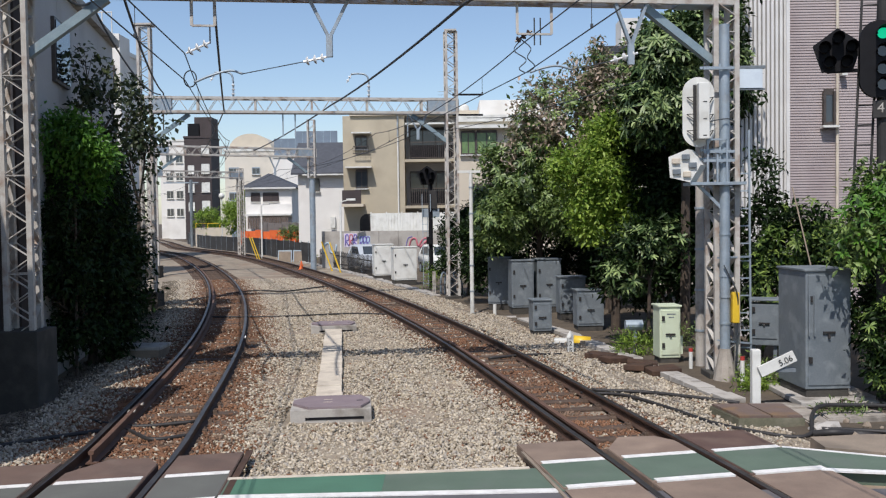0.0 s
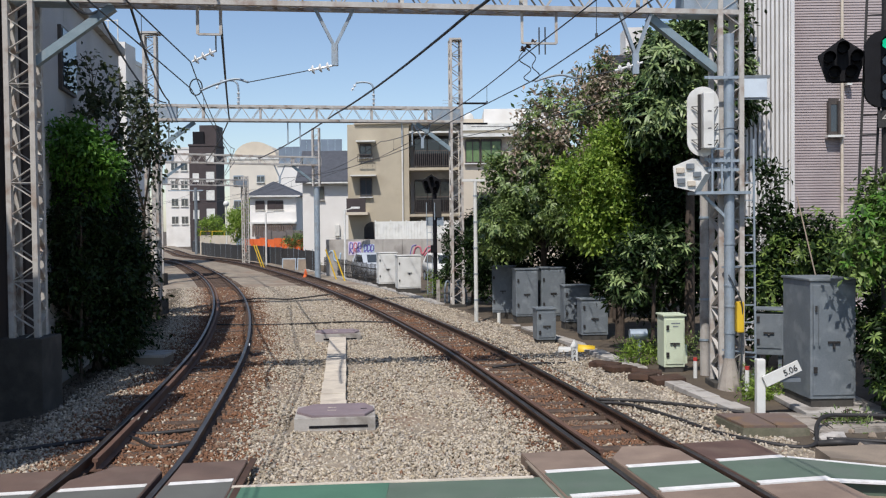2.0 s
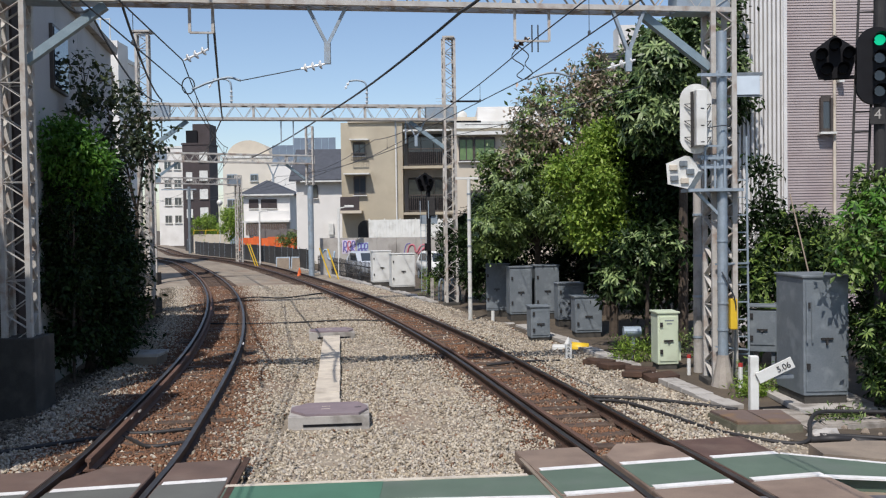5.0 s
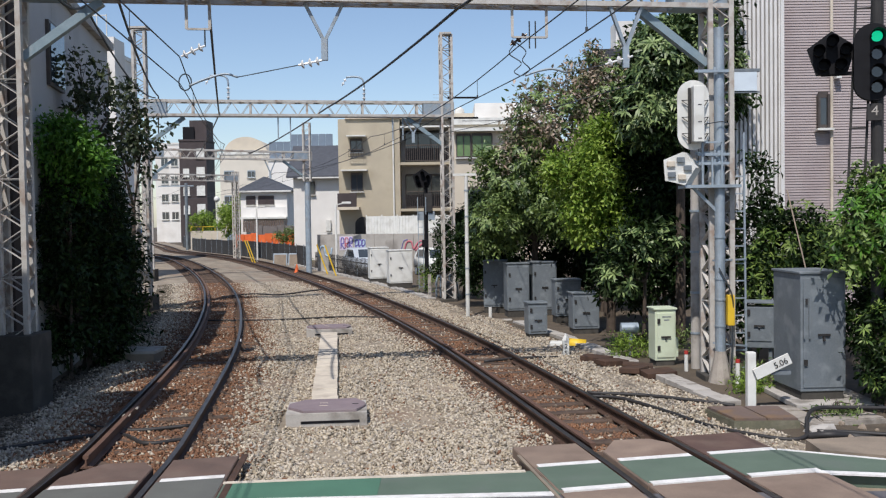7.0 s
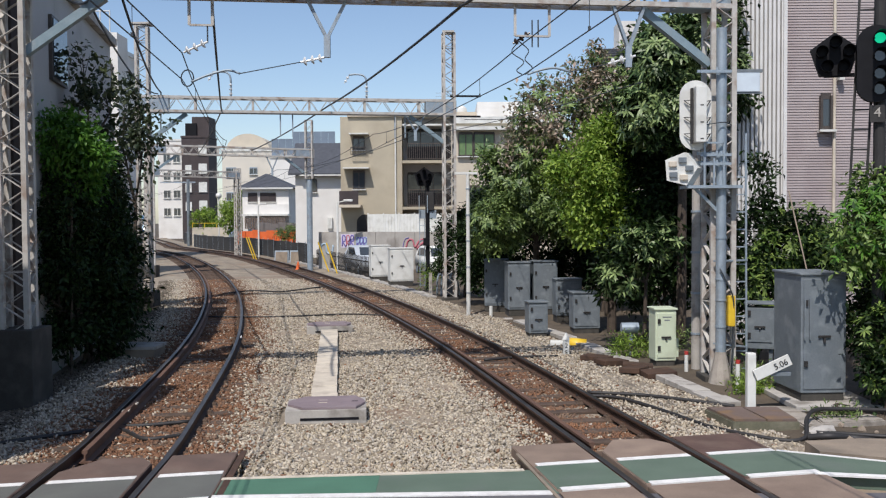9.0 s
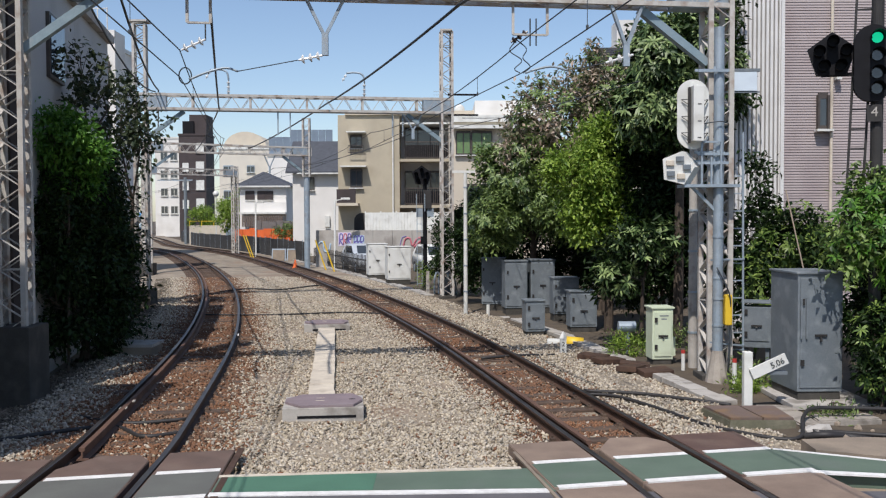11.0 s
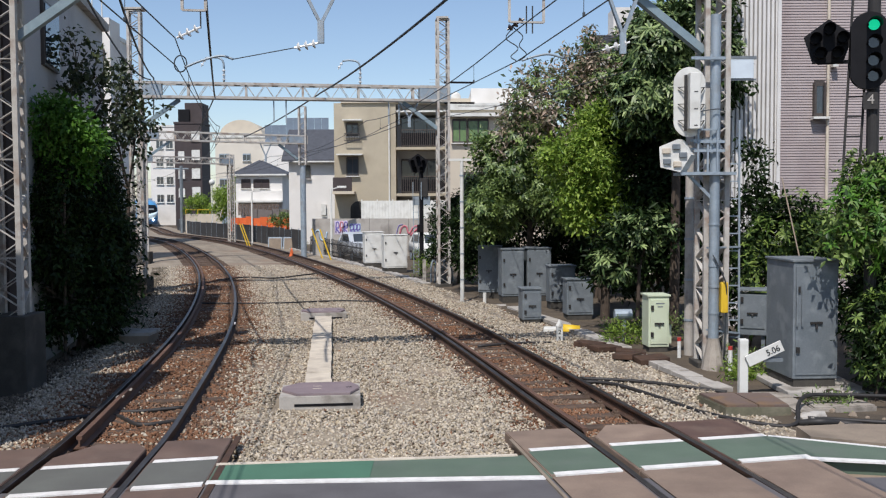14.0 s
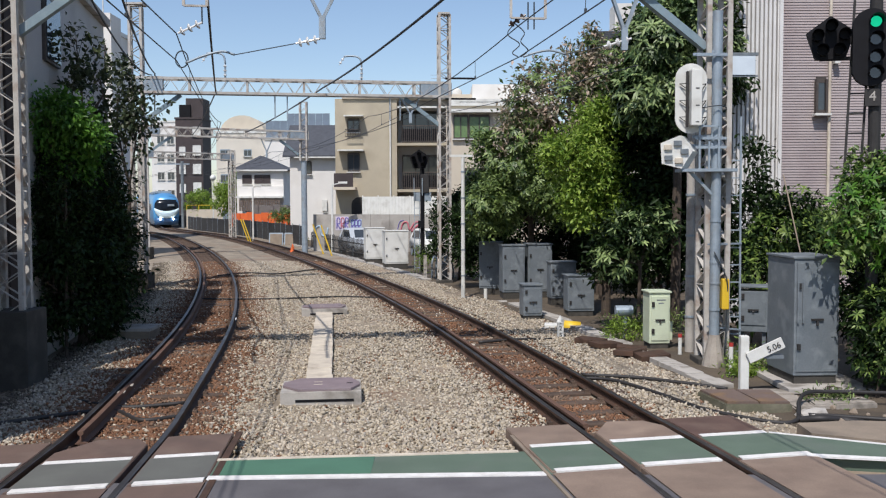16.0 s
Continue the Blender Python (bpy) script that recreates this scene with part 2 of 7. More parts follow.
def bars(name, rods, material, parent=None, label=""):
    """Flat steel bars: (a, b, width, depth) each, joined."""
    verts, faces = [], []
    for a, b, w, d in rods:
        a, b = Vector(a), Vector(b)
        q = (b - a).to_track_quat("Z", "Y")
        ux, uy = q @ Vector((w / 2, 0, 0)), q @ Vector((0, d / 2, 0))
        k = len(verts)
        for e in (a, b):
            verts += [e - ux - uy, e + ux - uy, e + ux + uy, e - ux + uy]
        faces += [(k, k + 3, k + 2, k + 1), (k + 4, k + 5, k + 6, k + 7)]
        faces += [(k + i, k + (i + 1) % 4, k + 4 + (i + 1) % 4, k + 4 + i) for i in range(4)]
    return raw(name, verts, faces, material, parent, label)


def wire(name, points, r, material, parent=None, label=""):
    """A cable through the points: a round tube along a smooth curve."""
    pts = [Vector(p) for p in points]
    bm = bmesh.new()
    rings = []
    for i, p in enumerate(pts):
        d = (pts[min(i + 1, len(pts) - 1)] - pts[max(i - 1, 0)]).normalized()
        q = d.to_track_quat("Z", "Y")
        rings.append([bm.verts.new(p + q @ Vector((r * math.cos(k * math.tau / 6), r * math.sin(k * math.tau / 6), 0))) for k in range(6)])
    for a, b in zip(rings, rings[1:]):
        for k in range(6):
            bm.faces.new((a[k], a[(k + 1) % 6], b[(k + 1) % 6], b[k]))
    bm.faces.new(rings[0][::-1])
    bm.faces.new(rings[-1])
    return part(name, bm, material, parent, label, smooth=True)


def bend(points, steps=8):
    """Points of a smooth curve through the given ones."""
    p = [Vector(v) for v in points]
    p = [2 * p[0] - p[1], *p, 2 * p[-1] - p[-2]]
    out = []
    for i in range(1, len(p) - 2):
        for k in range(steps):
            t = k / steps
            out.append(0.5 * (2 * p[i] + (p[i + 1] - p[i - 1]) * t + (2 * p[i - 1] - 5 * p[i] + 4 * p[i + 1] - p[i + 2]) * t * t + (3 * p[i] - p[i - 1] - 3 * p[i + 1] + p[i + 2]) * t ** 3))
    return out + [p[-2]]


def slab(name, corners, z0, z1, material, parent=None, label="", bevel=0.0):
    """A flat plate with the given outline (anticlockwise x, y)."""
    bm = bmesh.new()
    low = [bm.verts.new((x, y, z0)) for x, y in corners]
    top = [bm.verts.new((x, y, z1)) for x, y in corners]
    bm.faces.new(low[::-1])
    up = bm.faces.new(top)
    for i in range(len(low)):
        j = (i + 1) % len(low)
        bm.faces.new((low[i], low[j], top[j], top[i]))
    if bevel:
        bmesh.ops.bevel(bm, geom=list(up.edges), offset=bevel, segments=2, affect="EDGES")
    return part(name, bm, material, parent, label)


# ---- ground, track bed, tracks ----
LEFT = [(-2.2, -14), (-2.75, -4), (-3.27, 4.0), (-3.67, 9.3), (-3.96, 11.95), (-5.18, 19.85), (-6.82, 27.68), (-8.78, 35.44), (-11.01, 43.12), (-13.46, 50.74), (-16.07, 58.3), (-18.8, 65.82), (-21.6, 73.0), (-24.8, 79.6), (-28.3, 86.2), (-31.9, 92.9), (-35.1, 100.2), (-37.9, 107.8), (-43.4, 122.8), (-48.8, 137.8), (-56.0, 158.0)]
RIGHT = [(5.1, -14), (4.3, -4), (3.22, 4.0), (2.50, 8.8), (1.92, 11.92), (0.37, 19.77), (-1.53, 27.54), (-3.69, 35.24), (-6.03, 42.89), (-8.52, 50.49), (-11.15, 58.05), (-13.94, 65.55), (-17.0, 72.97), (-20.5, 80.1), (-24.3, 87.2), (-27.8, 94.3), (-30.5, 101.7), (-33.25, 109.2), (-36.1, 116.7), (-42.0, 131.7), (-50.3, 154.2), (-104.0, 304.0), (-194.0, 555.0)]
GAUGE = 0.5655


class Line:
    """A track's middle line: place and heading by the distance along it."""

    def __init__(self, points):
        self.p = np.array([(v.x, v.y) for v in bend([(x, y, 0) for x, y in points], 16)])
        self.s = np.r_[0, np.cumsum(np.hypot(*np.diff(self.p, axis=0).T))]
        self.length = float(self.s[-1])

    def at(self, s, off=0.0):
        a = np.array([np.interp(s - 0.4, self.s, self.p[:, k]) for k in (0, 1)])
        b = np.array([np.interp(s + 0.4, self.s, self.p[:, k]) for k in (0, 1)])
        c = np.array([np.interp(s, self.s, self.p[:, k]) for k in (0, 1)])
        d = (b - a) / np.hypot(*(b - a))
        return Vector((c[0] + d[1] * off, c[1] - d[0] * off)), Vector((d[0], d[1]))

    def near(self, y):
        return float(np.interp(y, self.p[:, 1], self.s))


left_line, right_line = Line(LEFT), Line(RIGHT)


def x_on(line, y, off=0.0):
    return line.at(line.near(y), off)[0].x


tagged(slab("ground", [(-600, -200), (600, -200), (600, 900), (-600, 900)], -1.0, -0.34, M_SOIL), "bare brown soil beside the railway", "ground", kind="structure")


def bed():
    """The ballast bed of both tracks: one ribbon with sloping shoulders."""
    verts, faces, cols = [], [], 0
    ys = np.r_[np.linspace(-13.5, 60, 100), np.linspace(62, 150, 40)]
    for y in ys:
        a, b = left_line.at(left_line.near(y)), right_line.at(right_line.near(y))
        (pa, da), (pb, db) = a, b
        na, nb = Vector((da.y, -da.x)), Vector((db.y, -db.x))
        row = [(pa - na * 3.3, -0.36), (pa - na * 2.0, -0.19), (pa - na * 0.9, -0.19), (pa + na * 0.9, -0.19)]
        for k in (0.25, 0.5, 0.75):
            row.append((pa.lerp(pb, k), -0.16))
        row += [(pb - nb * 0.9, -0.19), (pb + nb * 0.9, -0.19), (pb + nb * 1.7, -0.15), (pb + nb * 2.6, -0.16), (pb + nb * 3.1, -0.30)]
        cols = len(row)
        verts += [(p.x, p.y, z + 0.03 * noise.noise((p.x, p.y, 0))) for p, z in row]
    for i in range(len(ys) - 1):
        for k in range(cols - 1):
            j = i * cols + k
            faces.append((j, j + 1, j + cols + 1, j + cols))
    return tagged(raw("track_bed", verts, faces, M_BALLAST, smooth=True), "grey-brown crushed stone ballast under the tracks", "ballast", kind="structure")


bed()


def verge():
    """Trodden earth on the outer side, level with the ballast."""
    verts, faces = [], []
    ys = np.linspace(10.9, 70, 100)
    offs = (2.35, 2.9, 3.6, 5.0, 9.0, 16.0)
    for y in ys:
        p, d = right_line.at(right_line.near(y))
        for o in offs:
            verts.append((p.x + d.y * o, p.y - d.x * o * 0.3, -0.15 + 0.045 * noise.noise((p.x + o * 3, y * 1.3, 1.0))))
    n = len(offs)
    for i in range(len(ys) - 1):
        for k in range(n - 1):
            j = i * n + k
            faces.append((j, j + 1, j + n + 1, j + n))
    tagged(raw("verge", verts, faces, M_SOIL, smooth=True), "trodden brown earth with grit beside the outer track", "ground", kind="structure")


verge()


def sweep(line, profile, off, s0, s1, step, name, material, parent, label="", top=None):
    """A profile (across, up) drawn along the line; faces that look straight up may take a second material."""
    verts, faces, n = [], [], len(profile)
    k = max(2, int((s1 - s0) / step))
    for i in range(k + 1):
        p, d = line.at(s0 + (s1 - s0) * i / k)
        side = Vector((d.y, -d.x))
        for u, z in profile:
            q = p + side * (off + u)
            verts.append((q.x, q.y, z))
    for i in range(k):
        for j in range(n):
            faces.append((i * n + j, i * n + (j + 1) % n, (i + 1) * n + (j + 1) % n, (i + 1) * n + j))
    faces += [tuple(range(n))[::-1], tuple(range(k * n, k * n + n))]
    ob = raw(name, verts, faces, material, parent, label)
    if top:
        ob.data.materials.append(top)
        for f in ob.data.polygons:
            f.material_index = 1 if abs(f.normal.z) > 0.8 and f.center.z > -0.02 else 0
    return ob


RAIL = [(-0.0325, -0.004), (-0.025, 0.0), (0.025, 0.0), (0.0325, -0.004), (0.0325, -0.035), (0.009, -0.05), (0.009, -0.125), (0.064, -0.142), (0.064, -0.153), (-0.064, -0.153), (-0.064, -0.142), (-0.009, -0.125), (-0.009, -0.05), (-0.0325, -0.035)]


def track(line, label, crossing_end, guard_from):
    t = thing("railway_track", Matrix(), label, "railway track")
    for off in (-GAUGE, GAUGE):
        sweep(line, RAIL, off, 1.0, line.length, 0.8, "rail", M_RAIL, t, "rusty steel rail with a worn bright head", top=M_RAILTOP)
    sweep(line, [(u, z + 0.012) for u, z in RAIL], -GAUGE + 0.13, guard_from, line.near(75), 0.8, "guard_rail", M_GUARD, t, "brown rusted guard rail inside the running rail")
    # sleepers, with the plates and clips that hold the rails
    me = add_box(bmesh.new(), 0, 0, -0.30, 2.1, 0.21, 0.145, 0.012)
    for sx in (-GAUGE, GAUGE):
        add_box(me, sx, 0, -0.157, 0.30, 0.16, 0.012)
        for u in (-0.10, 0.10):
            add_box(me, sx + u, 0, -0.147, 0.06, 0.09, 0.035)
            add_rod(me, (sx + u, 0, -0.13), (sx + u, 0, -0.085), 0.014, sides=6)
    first = part("sleeper", me, M_SLEEPER, t)
    s = crossing_end
    k = 0
    while s < line.length - 4 and k < 190:
        p, d = line.at(s)
        ob = first if k == 0 else new("sleeper", first.data)
        ob.parent = t
        ob.matrix_basis = pose(p.x, p.y, random.uniform(-0.012, 0.006), 0, 0, math.degrees(math.atan2(d.y, d.x)) - 90 + random.uniform(-1.2, 1.2))
        s += 0.6
        k += 1
    return t


M_GUARD = mat("guard_rail_rust", (0.16, 0.09, 0.06), (0.10, 0.055, 0.04), scale=4, fine=40, rough=0.8, metal=0.1, bump=0.3)
track(left_line, "curved narrow-gauge track with rusty rails on ballast", left_line.near(10.3), left_line.near(10.6))
track(right_line, "outer curved track with rusty rails and guard rail", right_line.near(11.0), right_line.near(10.9))


def stones(name, material, label, places, size=(0.018, 0.036)):
    """Loose ballast: crushed stones with uneven corners, half sunk into the bed."""
    n = len(places)
    base = np.array([(1, 0, 0), (-1, 0, 0), (0, 1, 0), (0, -1, 0), (0, 0, 1), (0, 0, -1)], float)
    tri = np.array([(0, 2, 4), (2, 1, 4), (1, 3, 4), (3, 0, 4), (2, 0, 5), (1, 2, 5), (3, 1, 5), (0, 3, 5)])
    rng = np.random.default_rng(n)
    v = (base[None] * rng.uniform(0.7, 1.3, (n, 6, 1)) + rng.normal(0, 0.2, (n, 6, 3))) * np.array([1.35, 0.85, 0.62])
    q = rng.normal(size=(n, 4)) * np.array([1, 0.42, 0.42, 1])
    q /= np.linalg.norm(q, axis=1)[:, None]
    w, x, y, z = q.T
    rot = np.stack([1 - 2 * (y * y + z * z), 2 * (x * y - z * w), 2 * (x * z + y * w), 2 * (x * y + z * w), 1 - 2 * (x * x + z * z), 2 * (y * z - x * w), 2 * (x * z - y * w), 2 * (y * z + x * w), 1 - 2 * (x * x + y * y)], 1).reshape(n, 3, 3)
    v = np.einsum("nij,nkj->nki", rot, v * rng.uniform(*size, (n, 1, 1)))
    v = (v + places[:, None, :]).reshape(-1, 3)
    f = (tri[None] + 6 * np.arange(n)[:, None, None]).reshape(-1, 3)
    me = bpy.data.meshes.new(name)
    me.vertices.add(len(v))
    me.vertices.foreach_set("co", v.ravel())
    me.loops.add(f.size)
    me.loops.foreach_set("vertex_index", f.ravel())
    me.polygons.add(len(f))
    me.polygons.foreach_set("loop_start", np.arange(len(f)) * 3)
    me.polygons.foreach_set("loop_total", np.full(len(f), 3))
    me.update(calc_edges=True)
    me.materials.append(material)
    return tagged(new(name, me), label, "gravel", kind="stuff")


# darker copy of the ballast colour, holding the shade along the hedge
M_SHADESTONE = mat("shade_ballast_stone", (0.20, 0.165, 0.12), (0.10, 0.083, 0.062), scale=3, fine=30, rough=0.95, bump=0.2, vary=0.5)


def scatter():
    rng = np.random.default_rng(5)
    n = 235000
    # denser near the crossing
    y = 9.6 + 34 * rng.random(n) ** 1.55
    grid = np.linspace(5, 50, 200)
    xl = np.array([x_on(left_line, g) for g in grid])
    xr = np.array([x_on(right_line, g) for g in grid])
    a, b = np.interp(y, grid, xl), np.interp(y, grid, xr)
    x = a - 2.6 + (b - a + 5.0) * rng.random(n)
    # clear of the crossing and of the near edge of its panels
    u = x * 0.993 + (y - 9.45) * 0.115
    v = (y - 9.45) - 0.116 * x
    da, db = np.abs(x - a), np.abs(x - b)
    panel = (da < 1.45) | (db < 1.45)
    keep = v > np.where(panel, 1.0, 0.18)
    keep &= ~((x > -2.35 - 0.11 * (y - 12.5)) & (x < -1.1 - 0.11 * (y - 12.5)) & (y > 12.5) & (y < 13.7))
    # clear of the rails
    for off in (da, db):
        keep &= np.abs(off - GAUGE) > 0.07
    x, y, da, db = x[keep], y[keep], da[keep], db[keep]
    d = np.minimum(da, db)
    z = np.full(len(x), -0.155) + rng.normal(0, 0.012, len(x)) + 0.025 * np.sin(x * 2.1 + 0.7 * y) * np.sin(y * 1.3)
    z -= np.clip(a[keep] - 1.9 - x, 0, 1) * 0.15
    z -= np.where(db < 0.62, 0.03, np.where(da < 1.0, 0.012, 0.0))
    pts = np.stack([x, y, z], 1)
    # strip beside the hedge that takes the shade-coloured stones
    in_shade = x < a[keep] - 1.7 - 0.5 * rng.random(len(x))
    stones("dingy_ballast_stones", M_SHADESTONE, "ballast with shade put into its colour along the hedge", pts[in_shade])
    pts, d, x, da = pts[~in_shade], d[~in_shade], x[~in_shade], da[~in_shade]
    rusty = rng.random(len(x)) < np.clip(np.where(da < 2.2, 1.75 - da / 0.95, 1.3 - d / 0.95), 0.03, 0.92)
    stones("ballast_stones", M_STONE, "grey and tan crushed stone ballast between the tracks", pts[~rusty])
    stones("rusty_ballast_stones", M_RUSTSTONE, "rust-stained crushed stone ballast beside the rails", pts[rusty], (0.016, 0.032))


scatter()


# ---- level crossing ----
def upper(x):
    """The far white line of the footway over the inner track (x below -2) and the outer one."""
    return 9.38 + 0.21 * (x + 3.6) if x < -2 else 10.33 + 0.22 * (x - 3.01)


def bar(name, a, b, w, z, material, parent, label=""):
    """A painted bar from one place to another, of width w."""
    a, b = Vector(a), Vector(b)
    n = Vector((-(b - a).y, (b - a).x)).normalized() * (w / 2)
    return slab(name, [(a - n)[:], (b - n)[:], (b + n)[:], (a + n)[:]], z - 0.02, z, material, parent, label)


def beside(line, y, off):
    p = line.at(line.near(y), off)[0]
    return (p.x, p.y)


def crossing():
    t = thing("level_crossing", Matrix(), "level crossing with green footway, white lines and brown panels", "level crossing", kind="structure")
    slab("road", [(-42, -2.0), (42, 3.0), (42, 12.0), (4.45, 8.86), (0.97, 8.88), (-2.2, 8.80), (-42, 2.6)], -0.3, -0.012, M_ASPHALT, t, "dark grey asphalt road surface")
    slab("footway", [(-2.32, 8.80), (1.2, 8.90), (0.85, 9.72), (-2.34, 9.39)], -0.3, -0.010, M_GREEN, t, "green coated footway")
    slab("footway", [(-2.28, 8.84), (-0.72, 8.89), (-0.72, 9.53), (-2.30, 9.39)], -0.2, -0.006, M_GREEN2, t, "newer bright green patch")
    slab("kerb", [(-2.34, 9.38), (0.80, 9.68), (0.79, 9.75), (-2.35, 9.45)], -0.3, 0.0, M_CREAM, t, "cream concrete edge beam")
    bar("white_line", (-2.30, 8.79), (1.02, 8.90), 0.11, 0.0, M_WHITE, t)
    # panels round the rails: side of the inner rail, between the rails, side of the outer rail
    rows = ((left_line, -1.42, 1.34, 0.88, M_PANEL, M_GREENGREY), (right_line, -1.40, 1.50, 0.88, M_PANEL2, M_GREEN))
    for line, o0, o3, reach, panel, coat in rows:
        for k, (a, b) in enumerate(((o0, -GAUGE - 0.05), (-GAUGE + 0.10, GAUGE - 0.10), (GAUGE + 0.05, o3))):
            def edge(off, v):
                y = 9.6
                for _ in range(8):
                    q = beside(line, y, off)
                    y += upper(q[0]) + v - q[1]
                return beside(line, y, off)
            for n, (v0, v1) in enumerate(((-2.5, -0.99), (-0.97, reach))):
                quad = [edge(a, v0), edge(b, v0), edge(b, v1), edge(a, v1)]
                if k == 1 and n:
                    w = b - a
                    quad[2:] = [edge(b, v1 - 0.30), edge(b - 0.16 * w, v1 - 0.02), edge(a + 0.36 * w, v1 + 0.03), edge(a + 0.02, v1 - 0.46)]
                tone = M_PANELDARK if line is right_line and k == 2 and n else panel
                slab("crossing_panel", quad, -0.16, 0.0 if n else -0.004, tone, t, "brown rubber panel", 0.008)
            slab("footway", [edge(a + 0.02, -0.92), edge(b - 0.02, -0.92), edge(b - 0.02, -0.05), edge(a + 0.02, -0.05)], -0.02, 0.004, coat, t, "worn green coating on the panels")
            for v in (-0.93, 0.0):
                slab("white_line", [edge(a + 0.05, v - 0.055), edge(b - 0.03, v - 0.055), edge(b - 0.03, v + 0.055), edge(a + 0.05, v + 0.055)], -0.01, 0.008, M_WHITE, t)
    # the road beyond the outer track
    slab("footway", [(3.55, 9.48), (3.86, 9.55), (5.8, 9.14), (5.8, 9.46), (3.78, 10.47), (3.5, 10.42)], -0.3, -0.004, M_GREEN, t, "green coated footway")
    bar("white_line", (3.74, 10.47), (5.8, 9.45), 0.05, 0.002, M_WHITE, t)
    bar("white_line", (3.80, 9.53), (5.8, 9.12), 0.095, 0.002, M_WHITE, t)
    slab("apron", [(4.22, 10.44), (5.9, 9.62), (6.4, 10.9), (4.95, 11.04), (4.24, 10.93)], -0.3, -0.006, M_CONC2, t, "worn brown concrete apron")
    bar("edge_beam", beside(right_line, 6.4, -1.43), beside(right_line, 10.62, -1.43), 0.035, 0.006, M_CONC2, t, "narrow steel edge strip")
    bar("edge_beam", beside(left_line, 6.4, 1.40), beside(left_line, 10.45, 1.40), 0.07, -0.004, M_RAIL, t, "rusty edge angle")
    return t


M_PANELDARK = mat("dark_red_brown_panel", (0.13, 0.078, 0.06), (0.085, 0.05, 0.04), scale=2.5, fine=70, rough=0.8, bump=0.3, stain=(0.18, 0.13, 0.10), stain_scale=2.0)
M_PANEL2 = mat("dusty_crossing_panel", (0.27, 0.20, 0.15), (0.18, 0.13, 0.10), scale=2.5, fine=70, rough=0.85, bump=0.3, stain=(0.13, 0.085, 0.065), stain_scale=1.2, vary=0.15)
M_GREEN2 = mat("fresh_green_paving", (0.075, 0.18, 0.118), (0.06, 0.145, 0.095), scale=2, fine=90, rough=0.8, bump=0.2)
M_GREENGREY = mat("worn_green_paving", (0.13, 0.135, 0.12), (0.10, 0.10, 0.092), scale=2, fine=90, rough=0.85, bump=0.3)
M_CONC2 = mat("brown_concrete", (0.30, 0.24, 0.18), (0.21, 0.17, 0.13), scale=3, fine=50, rough=0.95, bump=0.4, stain=(0.12, 0.1, 0.08))
crossing()
tagged(box("platform", 0.35, -7.0, -0.3, 3.0, 16, 1.36, M_CONC), "plain concrete station platform end", "platform", kind="structure")


# ---- gantries over the line ----
def lattice(name, a, b, w, d, pitch, material, parent, chord=0.082, lace=0.068, up=(0, 0, 1), label=""):
    """A square lattice girder from a to b: four angle chords and zigzag lacing on all sides."""
    a, b = Vector(a), Vector(b)
    along = (b - a).normalized()
    side = along.cross(Vector(up)).normalized()
    high = side.cross(along)
    c = [side * (w / 2) * i + high * (d / 2) * j for i, j in ((-1, -1), (1, -1), (1, 1), (-1, 1))]
    rods = []
    for v in c:
        rods.append((a + v, b + v, chord, chord))
    n = max(2, round((b - a).length / pitch))
    for k in range(4):
        p, q = (c[k], c[(k + 1) % 4]) if k < 2 else (c[(k + 1) % 4], c[k])
        for i in range(n):
            s, e = a.lerp(b, i / n), a.lerp(b, (i + 1) / n)
            rods.append((s + (p if i % 2 else q), e + (q if i % 2 else p), lace, 0.012))
            if i % 6 == 0:
                rods.append((s + p, s + q, lace, 0.012))
        rods.append((b + p, b + q, chord, 0.02))
    return bars(name, rods, material, parent, label)


def insulator(name, a, b, parent, n=3, r=0.075, material=M_CERAMIC):
    """A string of porcelain sheds on a steel pin."""
    a, b = Vector(a), Vector(b)
    bm = add_rod(bmesh.new(), a, b, 0.018)
    for k in range(n):
        c = a.lerp(b, (k + 0.6) / (n + 0.2))
        d = (b - a).normalized() * 0.03
        add_rod(bm, c - d, c, r * 0.5, r, 12)
        add_rod(bm, c, c + d * 0.5, r, r * 0.9, 12)
    return part(name, bm, material, parent, "white porcelain insulator" if material is M_CERAMIC else "brown porcelain insulator")


